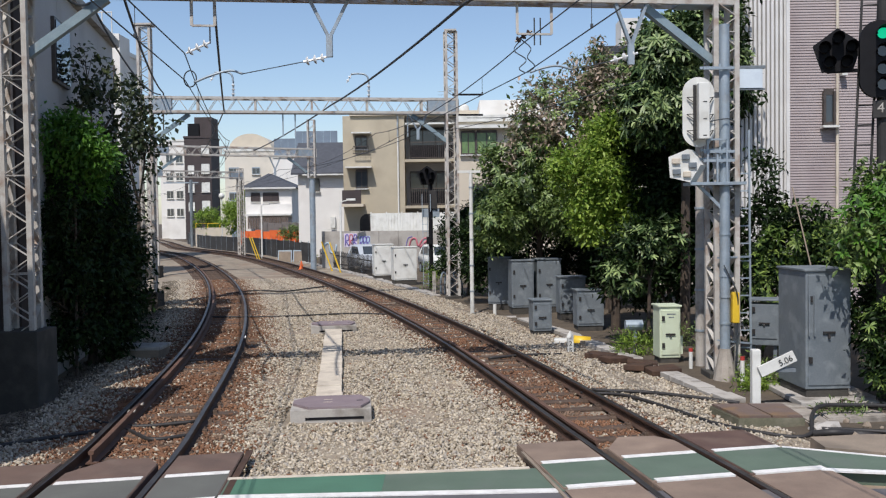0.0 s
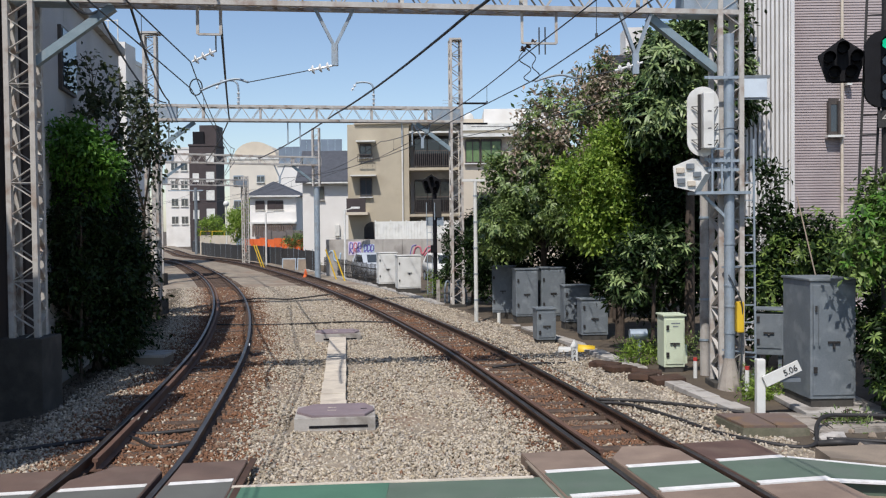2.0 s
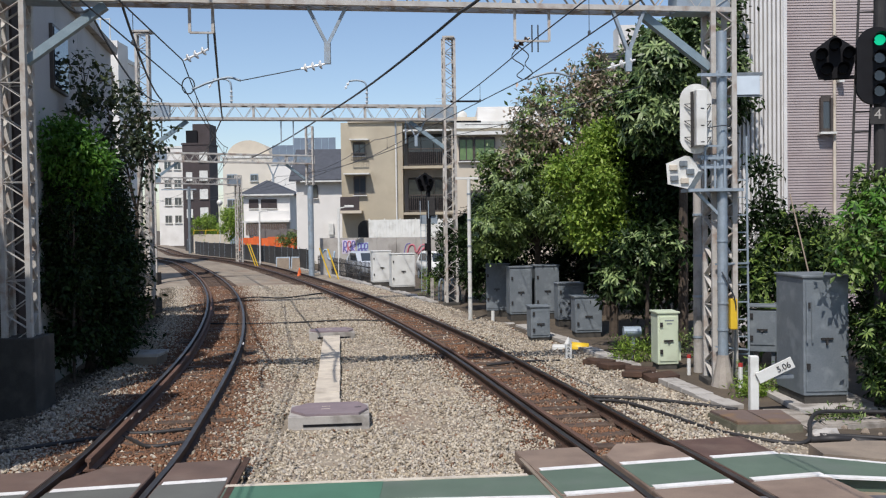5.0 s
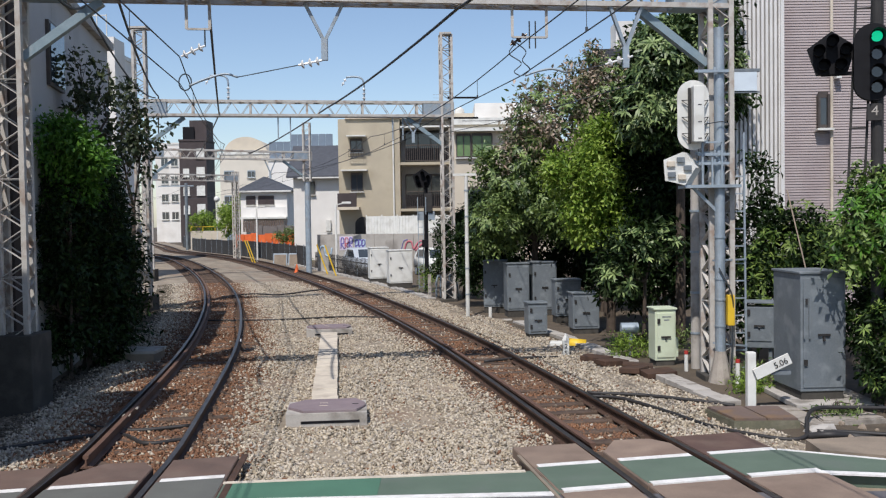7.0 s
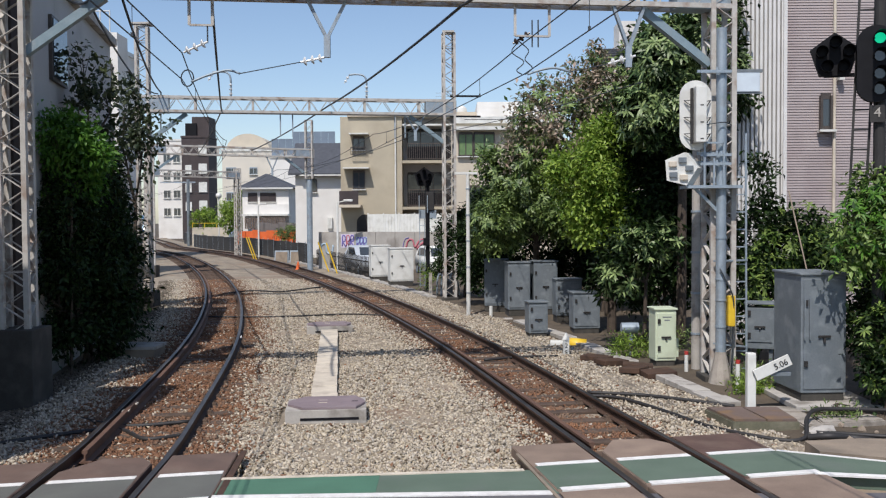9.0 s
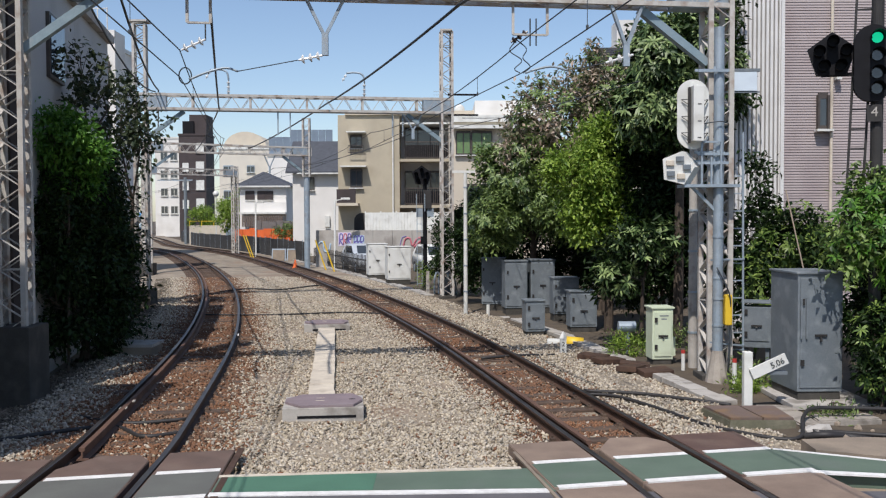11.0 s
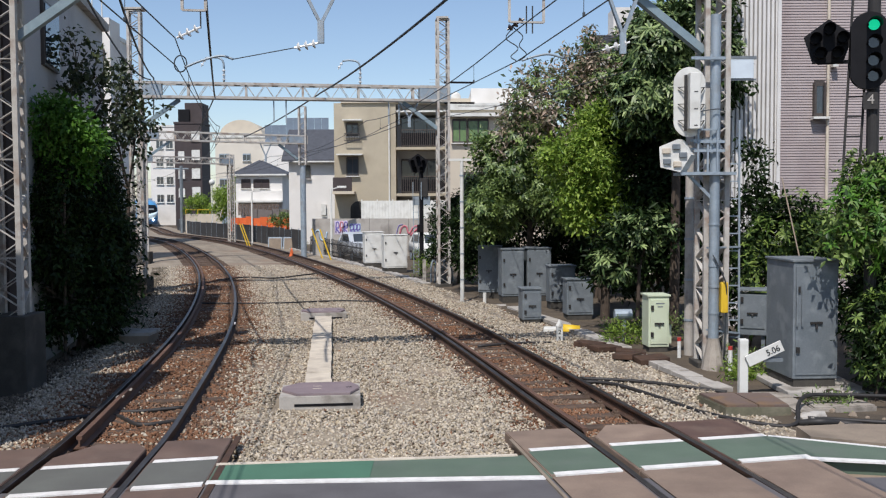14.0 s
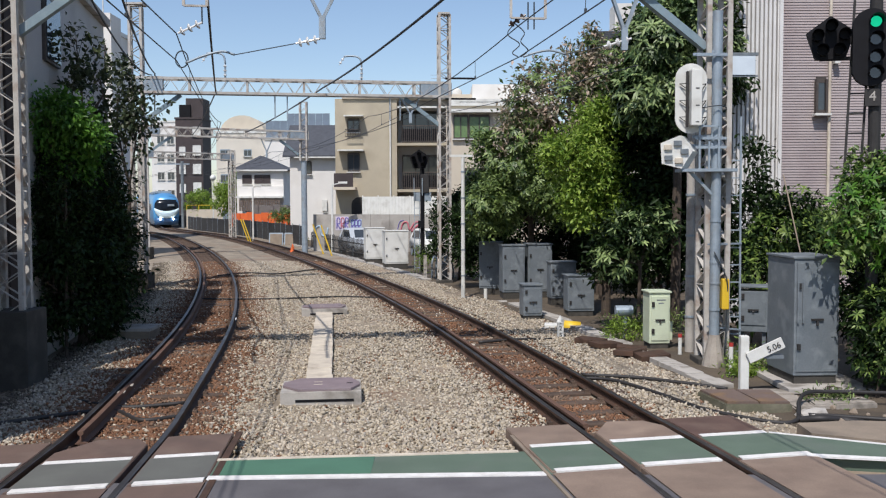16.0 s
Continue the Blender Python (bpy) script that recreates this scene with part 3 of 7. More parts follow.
def gantry(y_left, x_left, y_right, x_right, low, high, label, left_top=None, right_top=None, mast_w=0.34, tube=None, left_base=-0.3, right_base=-0.3, pitch=0.315, braces=True):
    g = thing("overhead_line_gantry", Matrix(), label, "gantry", "gantries over the tracks")
    lt, rt = left_top or high, right_top or high
    d = Vector((x_right - x_left, y_right - y_left, 0)).normalized()
    if mast_w:
        lattice("mast", (x_left, y_left, left_base), (x_left, y_left, lt), mast_w, mast_w, mast_w * 0.68, M_LATTICE, g, up=(-d.y, d.x, 0), label="lattice steel mast with peeling grey paint")
        box("mast_base", x_left, y_left, left_base - 0.7, mast_w + 0.35, mast_w + 0.35, 1.35, M_SHADECONC, g, "weathered concrete footing coloured dark for shade", 0.02)
    if tube:
        rod("mast", (x_right, y_right, right_base), (x_right, y_right, tube), 0.165, M_GALV, g, "galvanised tubular mast", sides=16)
        lattice("mast_extension", (x_right, y_right, tube), (x_right, y_right, rt), 0.36, 0.36, 0.28, M_LATTICE, g, up=(0, 1, 0))
    else:
        lattice("mast", (x_right, y_right, right_base), (x_right, y_right, rt), mast_w or 0.34, mast_w or 0.34, (mast_w or 0.34) * 0.68, M_LATTICE, g, up=(-d.y, d.x, 0), label="lattice steel mast with peeling grey paint")
        box("mast_base", x_right, y_right, right_base - 0.2, 0.6, 0.6, 0.45, M_SHADECONC, g, "weathered concrete footing coloured dark for shade", 0.02)
    a, b = Vector((x_left, y_left, (low + high) / 2)), Vector((x_right, y_right, (low + high) / 2))
    lattice("beam", a - d * 0.2, b + d * 0.2, 0.34, high - low - 0.07, pitch, M_LATTICE, g, label="lattice steel beam with pale grey paint")
    for p, s in ((a, 1), (b, -1)):
        turn = d.to_track_quat("X", "Z").to_matrix()
        box("gusset", p.x + d.x * s * 0.35, p.y + d.y * s * 0.35, low - 0.02, 0.95, 0.40, high - low + 0.04, M_GALV, g, "galvanised splice box", 0.01, turn)
        if braces:
            foot = Vector((p.x, p.y, low - 0.92)) + d * s * 0.18
            head = Vector((p.x, p.y, low - 0.03)) + d * s * 1.38
            bars("knee_brace", [(foot, head, 0.15, 0.13)], M_BRACE, g, "bluish galvanised knee brace")
    return g, d


def hanger(g, d, a, along, low, drop, w=0.62, legs="v"):
    """A hanger below a beam: two legs that meet, or a square loop, with its insulator."""
    p = Vector((*a, low))
    if legs == "v":
        n = p + Vector((0, 0, -drop))
        bars("hanger", [(p - d * w / 2, n, 0.075, 0.05), (p + d * w / 2, n, 0.075, 0.05), (n + Vector((0, 0, 0.05)), n - Vector((0, 0, 0.30)), 0.10, 0.09)], M_GALV, g, "galvanised steel hanger")
    else:
        q = Vector((0, 0, -drop))
        bars("hanger", [(p - d * w / 2, p - d * w / 2 + q, 0.045, 0.03), (p + d * w / 2, p + d * w / 2 + q, 0.045, 0.03), (p - d * w / 2 + q, p + d * w / 2 + q, 0.045, 0.03)], M_LATTICE, g, "painted steel loop hanger")


g1, d1 = gantry(14.35, -6.72, 15.95, 4.67, 6.2, 6.75, "lattice steel gantry beside the level crossing", left_top=9.5, right_top=6.75, mast_w=0.37, left_base=0.35, pitch=0.34)
g2, d2 = gantry(30.3, -9.97, 32.0, 0.05, 6.22, 6.75, "lattice steel gantry with a tall mast above the bushes", left_top=9.0, right_top=9.05, mast_w=0.36)
g3, d3 = gantry(47.6, -15.4, 51.6, -7.75, 6.1, 6.6, "lattice steel gantry with one tubular mast", right_top=8.2, tube=4.95, mast_w=0.34)
g4, d4 = gantry(66.0, -21.5, 70.5, -16.1, 5.85, 6.35, "slim lattice gantry on the far curve", right_top=6.6, mast_w=0.36, braces=False)
hanger(g1, d1, (-1.93, 14.98), 0, 6.2, 0.62)
hanger(g1, d1, (3.05, 15.58), 0, 6.2, 0.72, 0.54)
hanger(g1, d1, (-3.9, 14.73), 0, 6.2, 0.44, 0.36, "loop")
hanger(g1, d1, (1.42, 15.4), 0, 6.2, 0.52, 0.58, "loop")
hanger(g2, d2, (-1.1, 31.8), 0, 6.2, 0.55)
hanger(g3, d3, (-9.6, 50.5), 0, 6.1, 0.7)


# ---- overhead wires ----
def overhead(line, gantries, contact, messenger, stagger, label, y1=70):
    """Messenger wire, contact wire and droppers over one track."""
    t = thing("overhead_wires", Matrix(), label, "overhead wires", "overhead wires")
    span = [-6.0, *gantries]
    low, top = [], []
    for i, y in enumerate(span):
        p = line.at(line.near(y), stagger[i])[0]
        low.append(Vector((p.x, p.y, contact)))
        top.append(Vector((p.x, p.y, messenger)))
    cable, tie = [], []
    for i in range(len(span) - 1):
        for k in range(12):
            s = k / 12
            sag = 4 * s * (1 - s)
            cable.append(top[i].lerp(top[i + 1], s) - Vector((0, 0, (0.08 if i == 0 else 0.32) * sag)))
            tie.append(low[i].lerp(low[i + 1], s))
    wire("messenger_wire", cable, 0.010, M_WIRE, t)
    wire("contact_wire", tie, 0.009, M_WIRE, t)
    for k in range(2, len(cable), 4):
        if cable[k].y > 8:
            rod("dropper", cable[k], tie[k], 0.005, M_WIRE, t, sides=5)
            box("clamp", tie[k].x, tie[k].y, tie[k].z, 0.03, 0.05, 0.05, M_WIRE, t)
    return t


overhead(left_line, (14.7, 30.9, 49.0, 67.5, 88.0, 110.0), 4.9, 5.33, (0.75, 0.15, 0.2, 0.2, 0.2, 0.2, 0.2), "overhead contact and messenger wires above the inner track")
overhead(right_line, (15.4, 31.6, 50.7, 69.5, 90.0, 112.0), 5.05, 5.57, (0.05, 0.02, 0.1, 0.2, 0.2, 0.2, 0.2), "overhead contact and messenger wires above the outer track")


def feeder(points, r, label, sag=0.25):
    t = thing("feeder_cable", Matrix(), label, "cable", "feeder cables")
    out = []
    for a, b in zip(points, points[1:]):
        for k in range(10):
            f = k / 10
            out.append(Vector(a).lerp(Vector(b), f) - Vector((0, 0, sag * 4 * f * (1 - f))))
    wire("cable", out + [Vector(points[-1])], r, M_WIRE, t)


feeder([(1.1, 11.2, 6.12), (0.25, 15.1, 6.12), (-4.0, 31.2, 6.5), (-10.6, 49.8, 6.4)], 0.026, "thick feeder cable slung between the gantries", 0.1)
feeder([(-3.4, 11.5, 6.4), (-3.75, 14.8, 6.35), (-7.5, 30.7, 6.3), (-13.2, 48.8, 6.2)], 0.024, "thick feeder cable slung between the gantries", 0.15)
feeder([(-4.8, 11.5, 6.7), (-5.2, 14.6, 6.5), (-9.35, 30.2, 6.85), (-14.9, 47.9, 6.6)], 0.024, "thick feeder cable drooping towards the ivy-clad mast", 0.3)
feeder([(-5.2, 11.5, 6.3), (-5.6, 14.5, 6.1), (-9.45, 30.2, 6.8)], 0.02, "thick feeder cable drooping towards the ivy-clad mast", 0.35)
feeder([(-1.0, 31.8, 5.6), (-9.4, 50.6, 5.4), (-17.0, 70.0, 5.2)], 0.012, "thin wire along the outer side", 0.3)
feeder([(3.3, 15.7, 4.95), (-0.9, 31.9, 5.55)], 0.009, "thin wire along the outer side", 0.1)
feeder([(0.6, 32.1, 6.1), (9.0, 40.0, 7.6)], 0.012, "thin wire to the house behind", 0.2)

# span wires with insulators that hold the contact wires in place
insulator("insulator", (-4.18, 14.72, 5.33), (-3.80, 14.74, 5.5), g1)
rod("stem", (-3.80, 14.74, 5.48), (-3.80, 14.74, 5.78), 0.012, M_WIRE, g1)
ring = bmesh.new()
for k in range(16):
    a0, a1 = k * math.tau / 16, (k + 1) * math.tau / 16
    add_rod(ring, (-4.12 + 0.10 * math.cos(a0), 14.7, 4.92 + 0.13 * math.sin(a0)), (-4.12 + 0.10 * math.cos(a1), 14.7, 4.92 + 0.13 * math.sin(a1)), 0.011, sides=5)
part("wire_ring", ring, M_WIRE, g1, "cable loop between the wires")
wire("steady_arm", bend([(-4.06, 14.7, 4.86), (-3.8, 14.73, 4.97), (-3.5, 14.76, 5.05), (-3.3, 14.78, 5.0)], 6), 0.02, M_GALV, g1, "bent pale steady arm")
rod("span_wire", (-3.3, 14.78, 5.0), (-2.35, 14.93, 5.2), 0.008, M_WIRE, g1, sides=6)
insulator("insulator", (-2.35, 14.93, 5.2), (-1.97, 14.97, 5.28), g1)
insulator("insulator", (1.10, 15.4, 5.56), (1.38, 15.42, 5.74), g1, 3, 0.06, M_BROWNCERAMIC)
for u in (1.42, 1.52):
    rod("stem", (u, 15.42, 5.5), (u, 15.42, 5.95), 0.012, M_WIRE, g1)
wire("wire_ring", bend([(1.2, 15.4, 5.6), (1.08, 15.4, 5.42), (1.28, 15.4, 5.26), (1.16, 15.4, 5.12), (1.25, 15.4, 5.05)], 5), 0.01, M_WIRE, g1, "cable loop between the wires")
wire("wire_ring", bend([(1.2, 15.42, 5.6), (1.36, 15.42, 5.45), (1.30, 15.42, 5.3), (1.42, 15.42, 5.16), (1.3, 15.42, 5.05)], 5), 0.01, M_WIRE, g1, "cable loop between the wires")
wire("steady_arm", bend([(1.34, 15.4, 5.05), (1.55, 15.42, 5.12), (1.8, 15.45, 5.16), (2.05, 15.48, 5.1)], 6), 0.02, M_GALV, g1, "bent pale steady arm")
rod("span_wire", (2.05, 15.48, 5.1), (2.75, 15.56, 5.25), 0.008, M_WIRE, g1, sides=6)
insulator("insulator", (2.7, 15.56, 5.24), (3.17, 15.6, 5.38), g1)
for x, y in ((-7.2, 30.78), (-2.75, 31.55)):
    wire("post_hook", bend([(x, y, 6.75), (x, y, 7.35), (x - 0.1, y, 7.55), (x - 0.35, y, 7.6), (x - 0.6, y, 7.58)], 5), 0.035, M_GALV, g2, "bent cable support")
    insulator("insulator", (x, y, 6.78), (x, y, 7.25), g2, 3, 0.06)
    insulator("insulator", (x - 0.6, y, 7.55), (x - 0.75, y, 7.3), g2, 2, 0.06)
for x, y, w in ((-9.97, 30.3, 0.9), (0.05, 32.0, 0.62)):
    bars("mast_cap", [((x - w / 3, y, 9.08), (x + w / 3, y, 9.08), 0.5, 0.06)], M_LATTICE, g2, "flat mast cap")
for z in (6.9, 6.2):
    bars("cross_arm", [((0.1, 32.0, z), (1.15, 32.1, z), 0.07, 0.06)], M_BLACK, g2, "dark cross arm")
for x in (-5.6, -5.2, -1.8, -1.45):
    bars("loop_leg", [((x, 31.1 + 0.17 * (x + 5), 6.22), (x, 31.1 + 0.17 * (x + 5), 5.45), 0.04, 0.03)], M_GALV, g2)


# ---- trees and bushes ----
def leaves(name, material, parent, centres, sizes, count, leaf, aspect=0.45, seed=1, droop=0.3, label="", shell=0.5):
    """Many small leaves, each a folded lozenge, in clumps round twig ends that fill the given ellipsoids unevenly."""
    rng = np.random.default_rng(seed)
    centres, sizes = np.array(centres, float), np.array(sizes, float)
    vol = sizes.prod(1) ** (2 / 3)
    twigs = max(20, count // 12)
    # sprays: dense tufts on the outside of the ellipsoids, with hollows between them
    sprays = max(12, int(26 * len(centres)))
    own = rng.choice(len(centres), sprays, p=vol / vol.sum())
    sd = rng.normal(size=(sprays, 3)) + np.array([0, 0, 0.25])
    sd /= np.linalg.norm(sd, axis=1)[:, None]
    far = 0.86 * (shell + (1.08 - shell) * rng.random(sprays) ** 0.5)
    sc = centres[own] + sd * sizes[own] * far[:, None]
    pick = rng.integers(0, sprays, twigs)
    d = rng.normal(size=(twigs, 3))
    d /= np.linalg.norm(d, axis=1)[:, None]
    spread = sizes[own].mean(1)[pick] * rng.uniform(0.08, 0.32, twigs)
    tw = sc[pick] + d * spread[:, None]
    d = 0.5 * d + 0.6 * sd[pick]
    k = rng.integers(0, twigs, count)
    pos = tw[k] + rng.normal(0, leaf * 0.85, (count, 3))
    way = d[k] * 0.6 + rng.normal(0, 0.7, (count, 3)) + np.array([0, 0, -droop])
    way /= np.linalg.norm(way, axis=1)[:, None]
    nrm = rng.normal(0, 0.6, (count, 3)) + np.array([0, 0, 0.8]) + 0.4 * d[k]
    side = np.cross(way, nrm)
    side /= np.linalg.norm(side, axis=1)[:, None] + 1e-9
    nrm = np.cross(side, way)
    L = leaf * rng.uniform(0.6, 1.35, (count, 1))
    W = L * aspect * 0.5
    v = np.stack([pos, pos + way * L * 0.5 + side * W + nrm * L * 0.07, pos + way * L - nrm * L * 0.1, pos + way * L * 0.5 - side * W + nrm * L * 0.07], 1).reshape(-1, 3)
    f = np.array([(0, 1, 2), (0, 2, 3)])[None] + 4 * np.arange(count)[:, None, None]
    f = f.reshape(-1, 3)
    me = bpy.data.meshes.new(name)
    me.vertices.add(len(v))
    me.vertices.foreach_set("co", v.ravel())
    me.loops.add(f.size)
    me.loops.foreach_set("vertex_index", f.ravel())
    me.polygons.add(len(f))
    me.polygons.foreach_set("loop_start", np.arange(len(f)) * 3)
    me.polygons.foreach_set("loop_total", np.full(len(f), 3))
    me.update(calc_edges=True)
    me.materials.append(material)
    ob = new(name, me)
    ob.parent = parent
    return tagged(ob, label) if label else ob


def rosettes(name, material, parent, centres, sizes, count, leaf, seed=1, aspect=0.24, whorl=9):
    """Whorls of long leaves at the twig ends, on the outside of the given ellipsoids; each leaf arches over."""
    rng = np.random.default_rng(seed)
    centres, sizes = np.array(centres, float), np.array(sizes, float)
    area = sizes.prod(1) ** (2 / 3)
    own = rng.choice(len(centres), count, p=area / area.sum())
    d = rng.normal(size=(count, 3)) + np.array([0, -0.35, 0.35])
    d /= np.linalg.norm(d, axis=1)[:, None]
    hub = centres[own] + d * sizes[own] * rng.uniform(0.72, 1.05, (count, 1))
    axis = d + rng.normal(0, 0.25, (count, 3)) + np.array([0, 0, 0.5])
    axis /= np.linalg.norm(axis, axis=1)[:, None]
    e1 = np.cross(axis, rng.normal(size=(count, 3)))
    e1 /= np.linalg.norm(e1, axis=1)[:, None]
    e2 = np.cross(axis, e1)
    verts = []
    for k in range(whorl):
        a = k * math.tau / whorl * 1.0 + rng.uniform(-0.3, 0.3, (count, 1))
        out = e1 * np.cos(a) + e2 * np.sin(a)
        rise = rng.uniform(-0.25, 0.7, (count, 1))
        way = out + axis * rise
        way /= np.linalg.norm(way, axis=1)[:, None]
        side = np.cross(way, axis)
        side /= np.linalg.norm(side, axis=1)[:, None] + 1e-9
        L = leaf * rng.uniform(0.65, 1.2, (count, 1))
        W = L * aspect * 0.5
        sag = np.array([0, 0, -1.0]) * L
        verts.append(np.stack([hub, hub + way * L * 0.4 + side * W, hub + way * L * 0.4 - side * W, hub + way * L * 0.75 + side * W * 0.8 + sag * 0.06, hub + way * L * 0.75 - side * W * 0.8 + sag * 0.06, hub + way * L + sag * 0.2], 1))
    v = np.concatenate(verts).reshape(-1, 3)
    f = (np.array([(0, 2, 1), (1, 2, 4), (1, 4, 3), (3, 4, 5)])[None] + 6 * np.arange(count * whorl)[:, None, None]).reshape(-1, 3)
    me = bpy.data.meshes.new(name)
    me.from_pydata(v.tolist(), [], f.tolist())
    me.materials.append(material)
    ob = new(name, me)
    ob.parent = parent
    return ob


def tree(name, x, y, label, category, blobs, material, count, leaf, trunk_r=0.12, base=-0.34, seed=1, aspect=0.45, droop=0.3, shell=0.5, whorls=0, whorl_leaf=0.25, whorl_material=None):
    """A tapered trunk that forks into limbs towards the clumps of its crown. blobs: (dx, dy, z, rx, ry, rz)."""
    t = thing(name, pose(x, y, base), label, category)
    rng = random.Random(seed)
    bm = bmesh.new()
    low = min(b[2] - b[5] for b in blobs)
    fork = Vector((0.05, 0.05, max(0.4, low - base + 0.3)))
    add_rod(bm, (0, 0, -0.1), fork, trunk_r, trunk_r * 0.75, 9)
    for b in blobs:
        end = Vector((b[0], b[1], b[2] - base))
        mid = fork.lerp(end, 0.5) + Vector((rng.uniform(-.2, .2), rng.uniform(-.2, .2), 0.1))
        add_rod(bm, fork, mid, trunk_r * 0.55, trunk_r * 0.38, 7)
        add_rod(bm, mid, end, trunk_r * 0.38, trunk_r * 0.12, 6)
        for k in range(4):
            tip = end + Vector((rng.uniform(-1, 1) * b[3], rng.uniform(-1, 1) * b[4], rng.uniform(-0.3, 0.9) * b[5])) * 0.8
            add_rod(bm, mid.lerp(end, 0.3 + 0.15 * k), tip, trunk_r * 0.18, trunk_r * 0.05, 5)
    part("trunk", bm, M_BARK, t, "brown branching trunk")
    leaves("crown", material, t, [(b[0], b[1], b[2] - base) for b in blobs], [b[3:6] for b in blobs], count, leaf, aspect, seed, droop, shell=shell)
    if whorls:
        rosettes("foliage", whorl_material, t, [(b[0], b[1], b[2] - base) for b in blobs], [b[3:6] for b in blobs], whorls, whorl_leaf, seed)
    return t


# sunny thicket on the outer side of the curve
tree("tree", 4.6, 26.5, "tall evergreen with reddish young leaves above the cabinets", "tree", [(-1.3, 0.5, 5.4, 1.5, 1.3, 1.5), (0.3, 0.8, 6.1, 1.4, 1.2, 1.4), (1.6, 0.2, 5.2, 1.4, 1.3, 1.6), (2.0, 0.6, 6.6, 1.1, 1.0, 1.1), (-2.2, 0.4, 4.5, 0.9, 0.9, 1.2), (-1.0, 0.5, 7.0, 0.16, 0.2, 0.5), (-0.3, 0.5, 7.35, 0.15, 0.2, 0.5), (0.6, 0.6, 7.45, 0.2, 0.2, 0.5), (-1.9, 0.4, 6.3, 0.18, 0.2, 0.5), (1.2, 0.6, 7.5, 0.2, 0.2, 0.5), (-2.3, 0.4, 5.7, 0.2, 0.2, 0.5)], L_RED, 15000, 0.17, seed=3, whorls=650, whorl_leaf=0.2, whorl_material=L_MID)
tree("tree", 2.6, 27.6, "dense evergreen tree with glossy mid-green leaves", "tree", [(-0.3, -0.3, 3.7, 1.5, 1.2, 1.2), (0.9, -0.6, 3.0, 1.5, 1.1, 1.0), (-1.1, -0.4, 2.6, 0.9, 1.0, 0.9), (1.8, 0.3, 3.9, 1.4, 1.2, 1.2)], L_MID, 30000, 0.15, seed=4, whorls=700, whorl_leaf=0.2, whorl_material=L_GLOSS)
tree("tree", 0.6, 33.0, "rounded dark green bush beside the mast", "tree", [(0.0, 0, 1.6, 1.2, 1.0, 1.2), (0.9, 0, 2.6, 1.1, 1.0, 1.0), (1.0, -0.3, 1.0, 1.0, 0.9, 1.0)], L_DEEPSHADE, 20000, 0.13, seed=5)
tree("tree", 4.0, 22.6, "leafy tree with light yellow-green sunlit foliage", "tree", [(-0.8, -0.3, 3.5, 0.95, 0.8, 1.0), (-0.1, -0.3, 2.5, 0.9, 0.8, 0.8), (0.1, 0, 4.2, 0.9, 0.8, 0.9)], L_BRIGHT, 22000, 0.13, seed=6)
# inner leaves coloured dark as shade, outer rosettes pale as if lit
tree("tree", 5.2, 20.6, "tall dark evergreen tree with long leaves behind the signal mast", "tree", [(-0.45, -0.3, 6.1, 0.8, 0.8, 0.9), (0.3, 0, 6.4, 0.8, 0.8, 0.9), (-0.8, -0.3, 5.0, 0.7, 0.7, 0.75), (-0.1, -0.4, 5.0, 0.8, 0.7, 0.8), (0.9, 0.2, 5.8, 0.6, 0.7, 1.0), (0.8, 0.2, 7.0, 0.5, 0.6, 0.6)], L_DEEPSHADE, 12000, 0.17, seed=7, whorls=1100, whorl_leaf=0.23, whorl_material=L_GLOSS)
# near-black leaves stand for the shade under the crowns
tree("tree", 5.3, 22.1, "deep shaded undergrowth below the tall evergreen", "bush", [(-0.4, 0, 2.3, 1.1, 0.6, 1.3), (-0.9, 0.7, 1.5, 0.8, 0.5, 1.1), (0.9, -0.3, 1.3, 1.2, 0.6, 1.4), (0.2, 0, 3.6, 1.1, 0.6, 1.2), (0.9, 0.2, 3.4, 0.8, 0.6, 1.2), (-0.6, 0.1, 4.2, 0.7, 0.5, 0.8)], L_DEEPSHADE, 26000, 0.15, 0.07, seed=71)
# these shrubs too: shade-dark leaves inside, sun-pale rosettes outside
tree("bush", 4.25, 20.0, "broad-leaved shrub with rosettes coloured pale as sunlit", "bush", [(-0.1, 0, 1.95, 0.7, 0.5, 0.5), (-0.55, 0.1, 1.35, 0.5, 0.5, 0.4), (0.5, 0.1, 2.1, 0.45, 0.5, 0.45)], L_DEEPSHADE, 1500, 0.18, 0.05, seed=8, aspect=0.32, whorls=60, whorl_leaf=0.23, whorl_material=L_GLOSS)
tree("bush", 6.6, 17.5, "sunlit shrub behind the grey cabinets", "bush", [(0.1, 0, 2.2, 0.7, 0.6, 0.75), (-0.6, 0, 1.2, 0.8, 0.6, 0.9), (0.7, 0, 1.3, 0.9, 0.7, 0.9), (0.0, 0, 1.9, 0.9, 0.5, 0.7), (1.1, 0, 2.0, 0.6, 0.5, 0.8)], L_DEEPSHADE, 8000, 0.13, 0.06, seed=9, whorls=330, whorl_leaf=0.17, whorl_material=L_SHRUB)
# shade beside the cabinet is put into these dark leaves
tree("bush", 6.75, 13.7, "dark shaded evergreen mass beside the large cabinet", "bush", [(0.1, 0.3, 2.2, 0.7, 0.6, 0.8), (0.0, 0, 1.0, 0.7, 0.5, 0.9), (0.6, 0.2, 1.5, 0.7, 0.6, 1.0), (0.4, 0, 0.4, 0.8, 0.5, 0.6)], L_DEEPSHADE, 11000, 0.12, 0.05, seed=10)
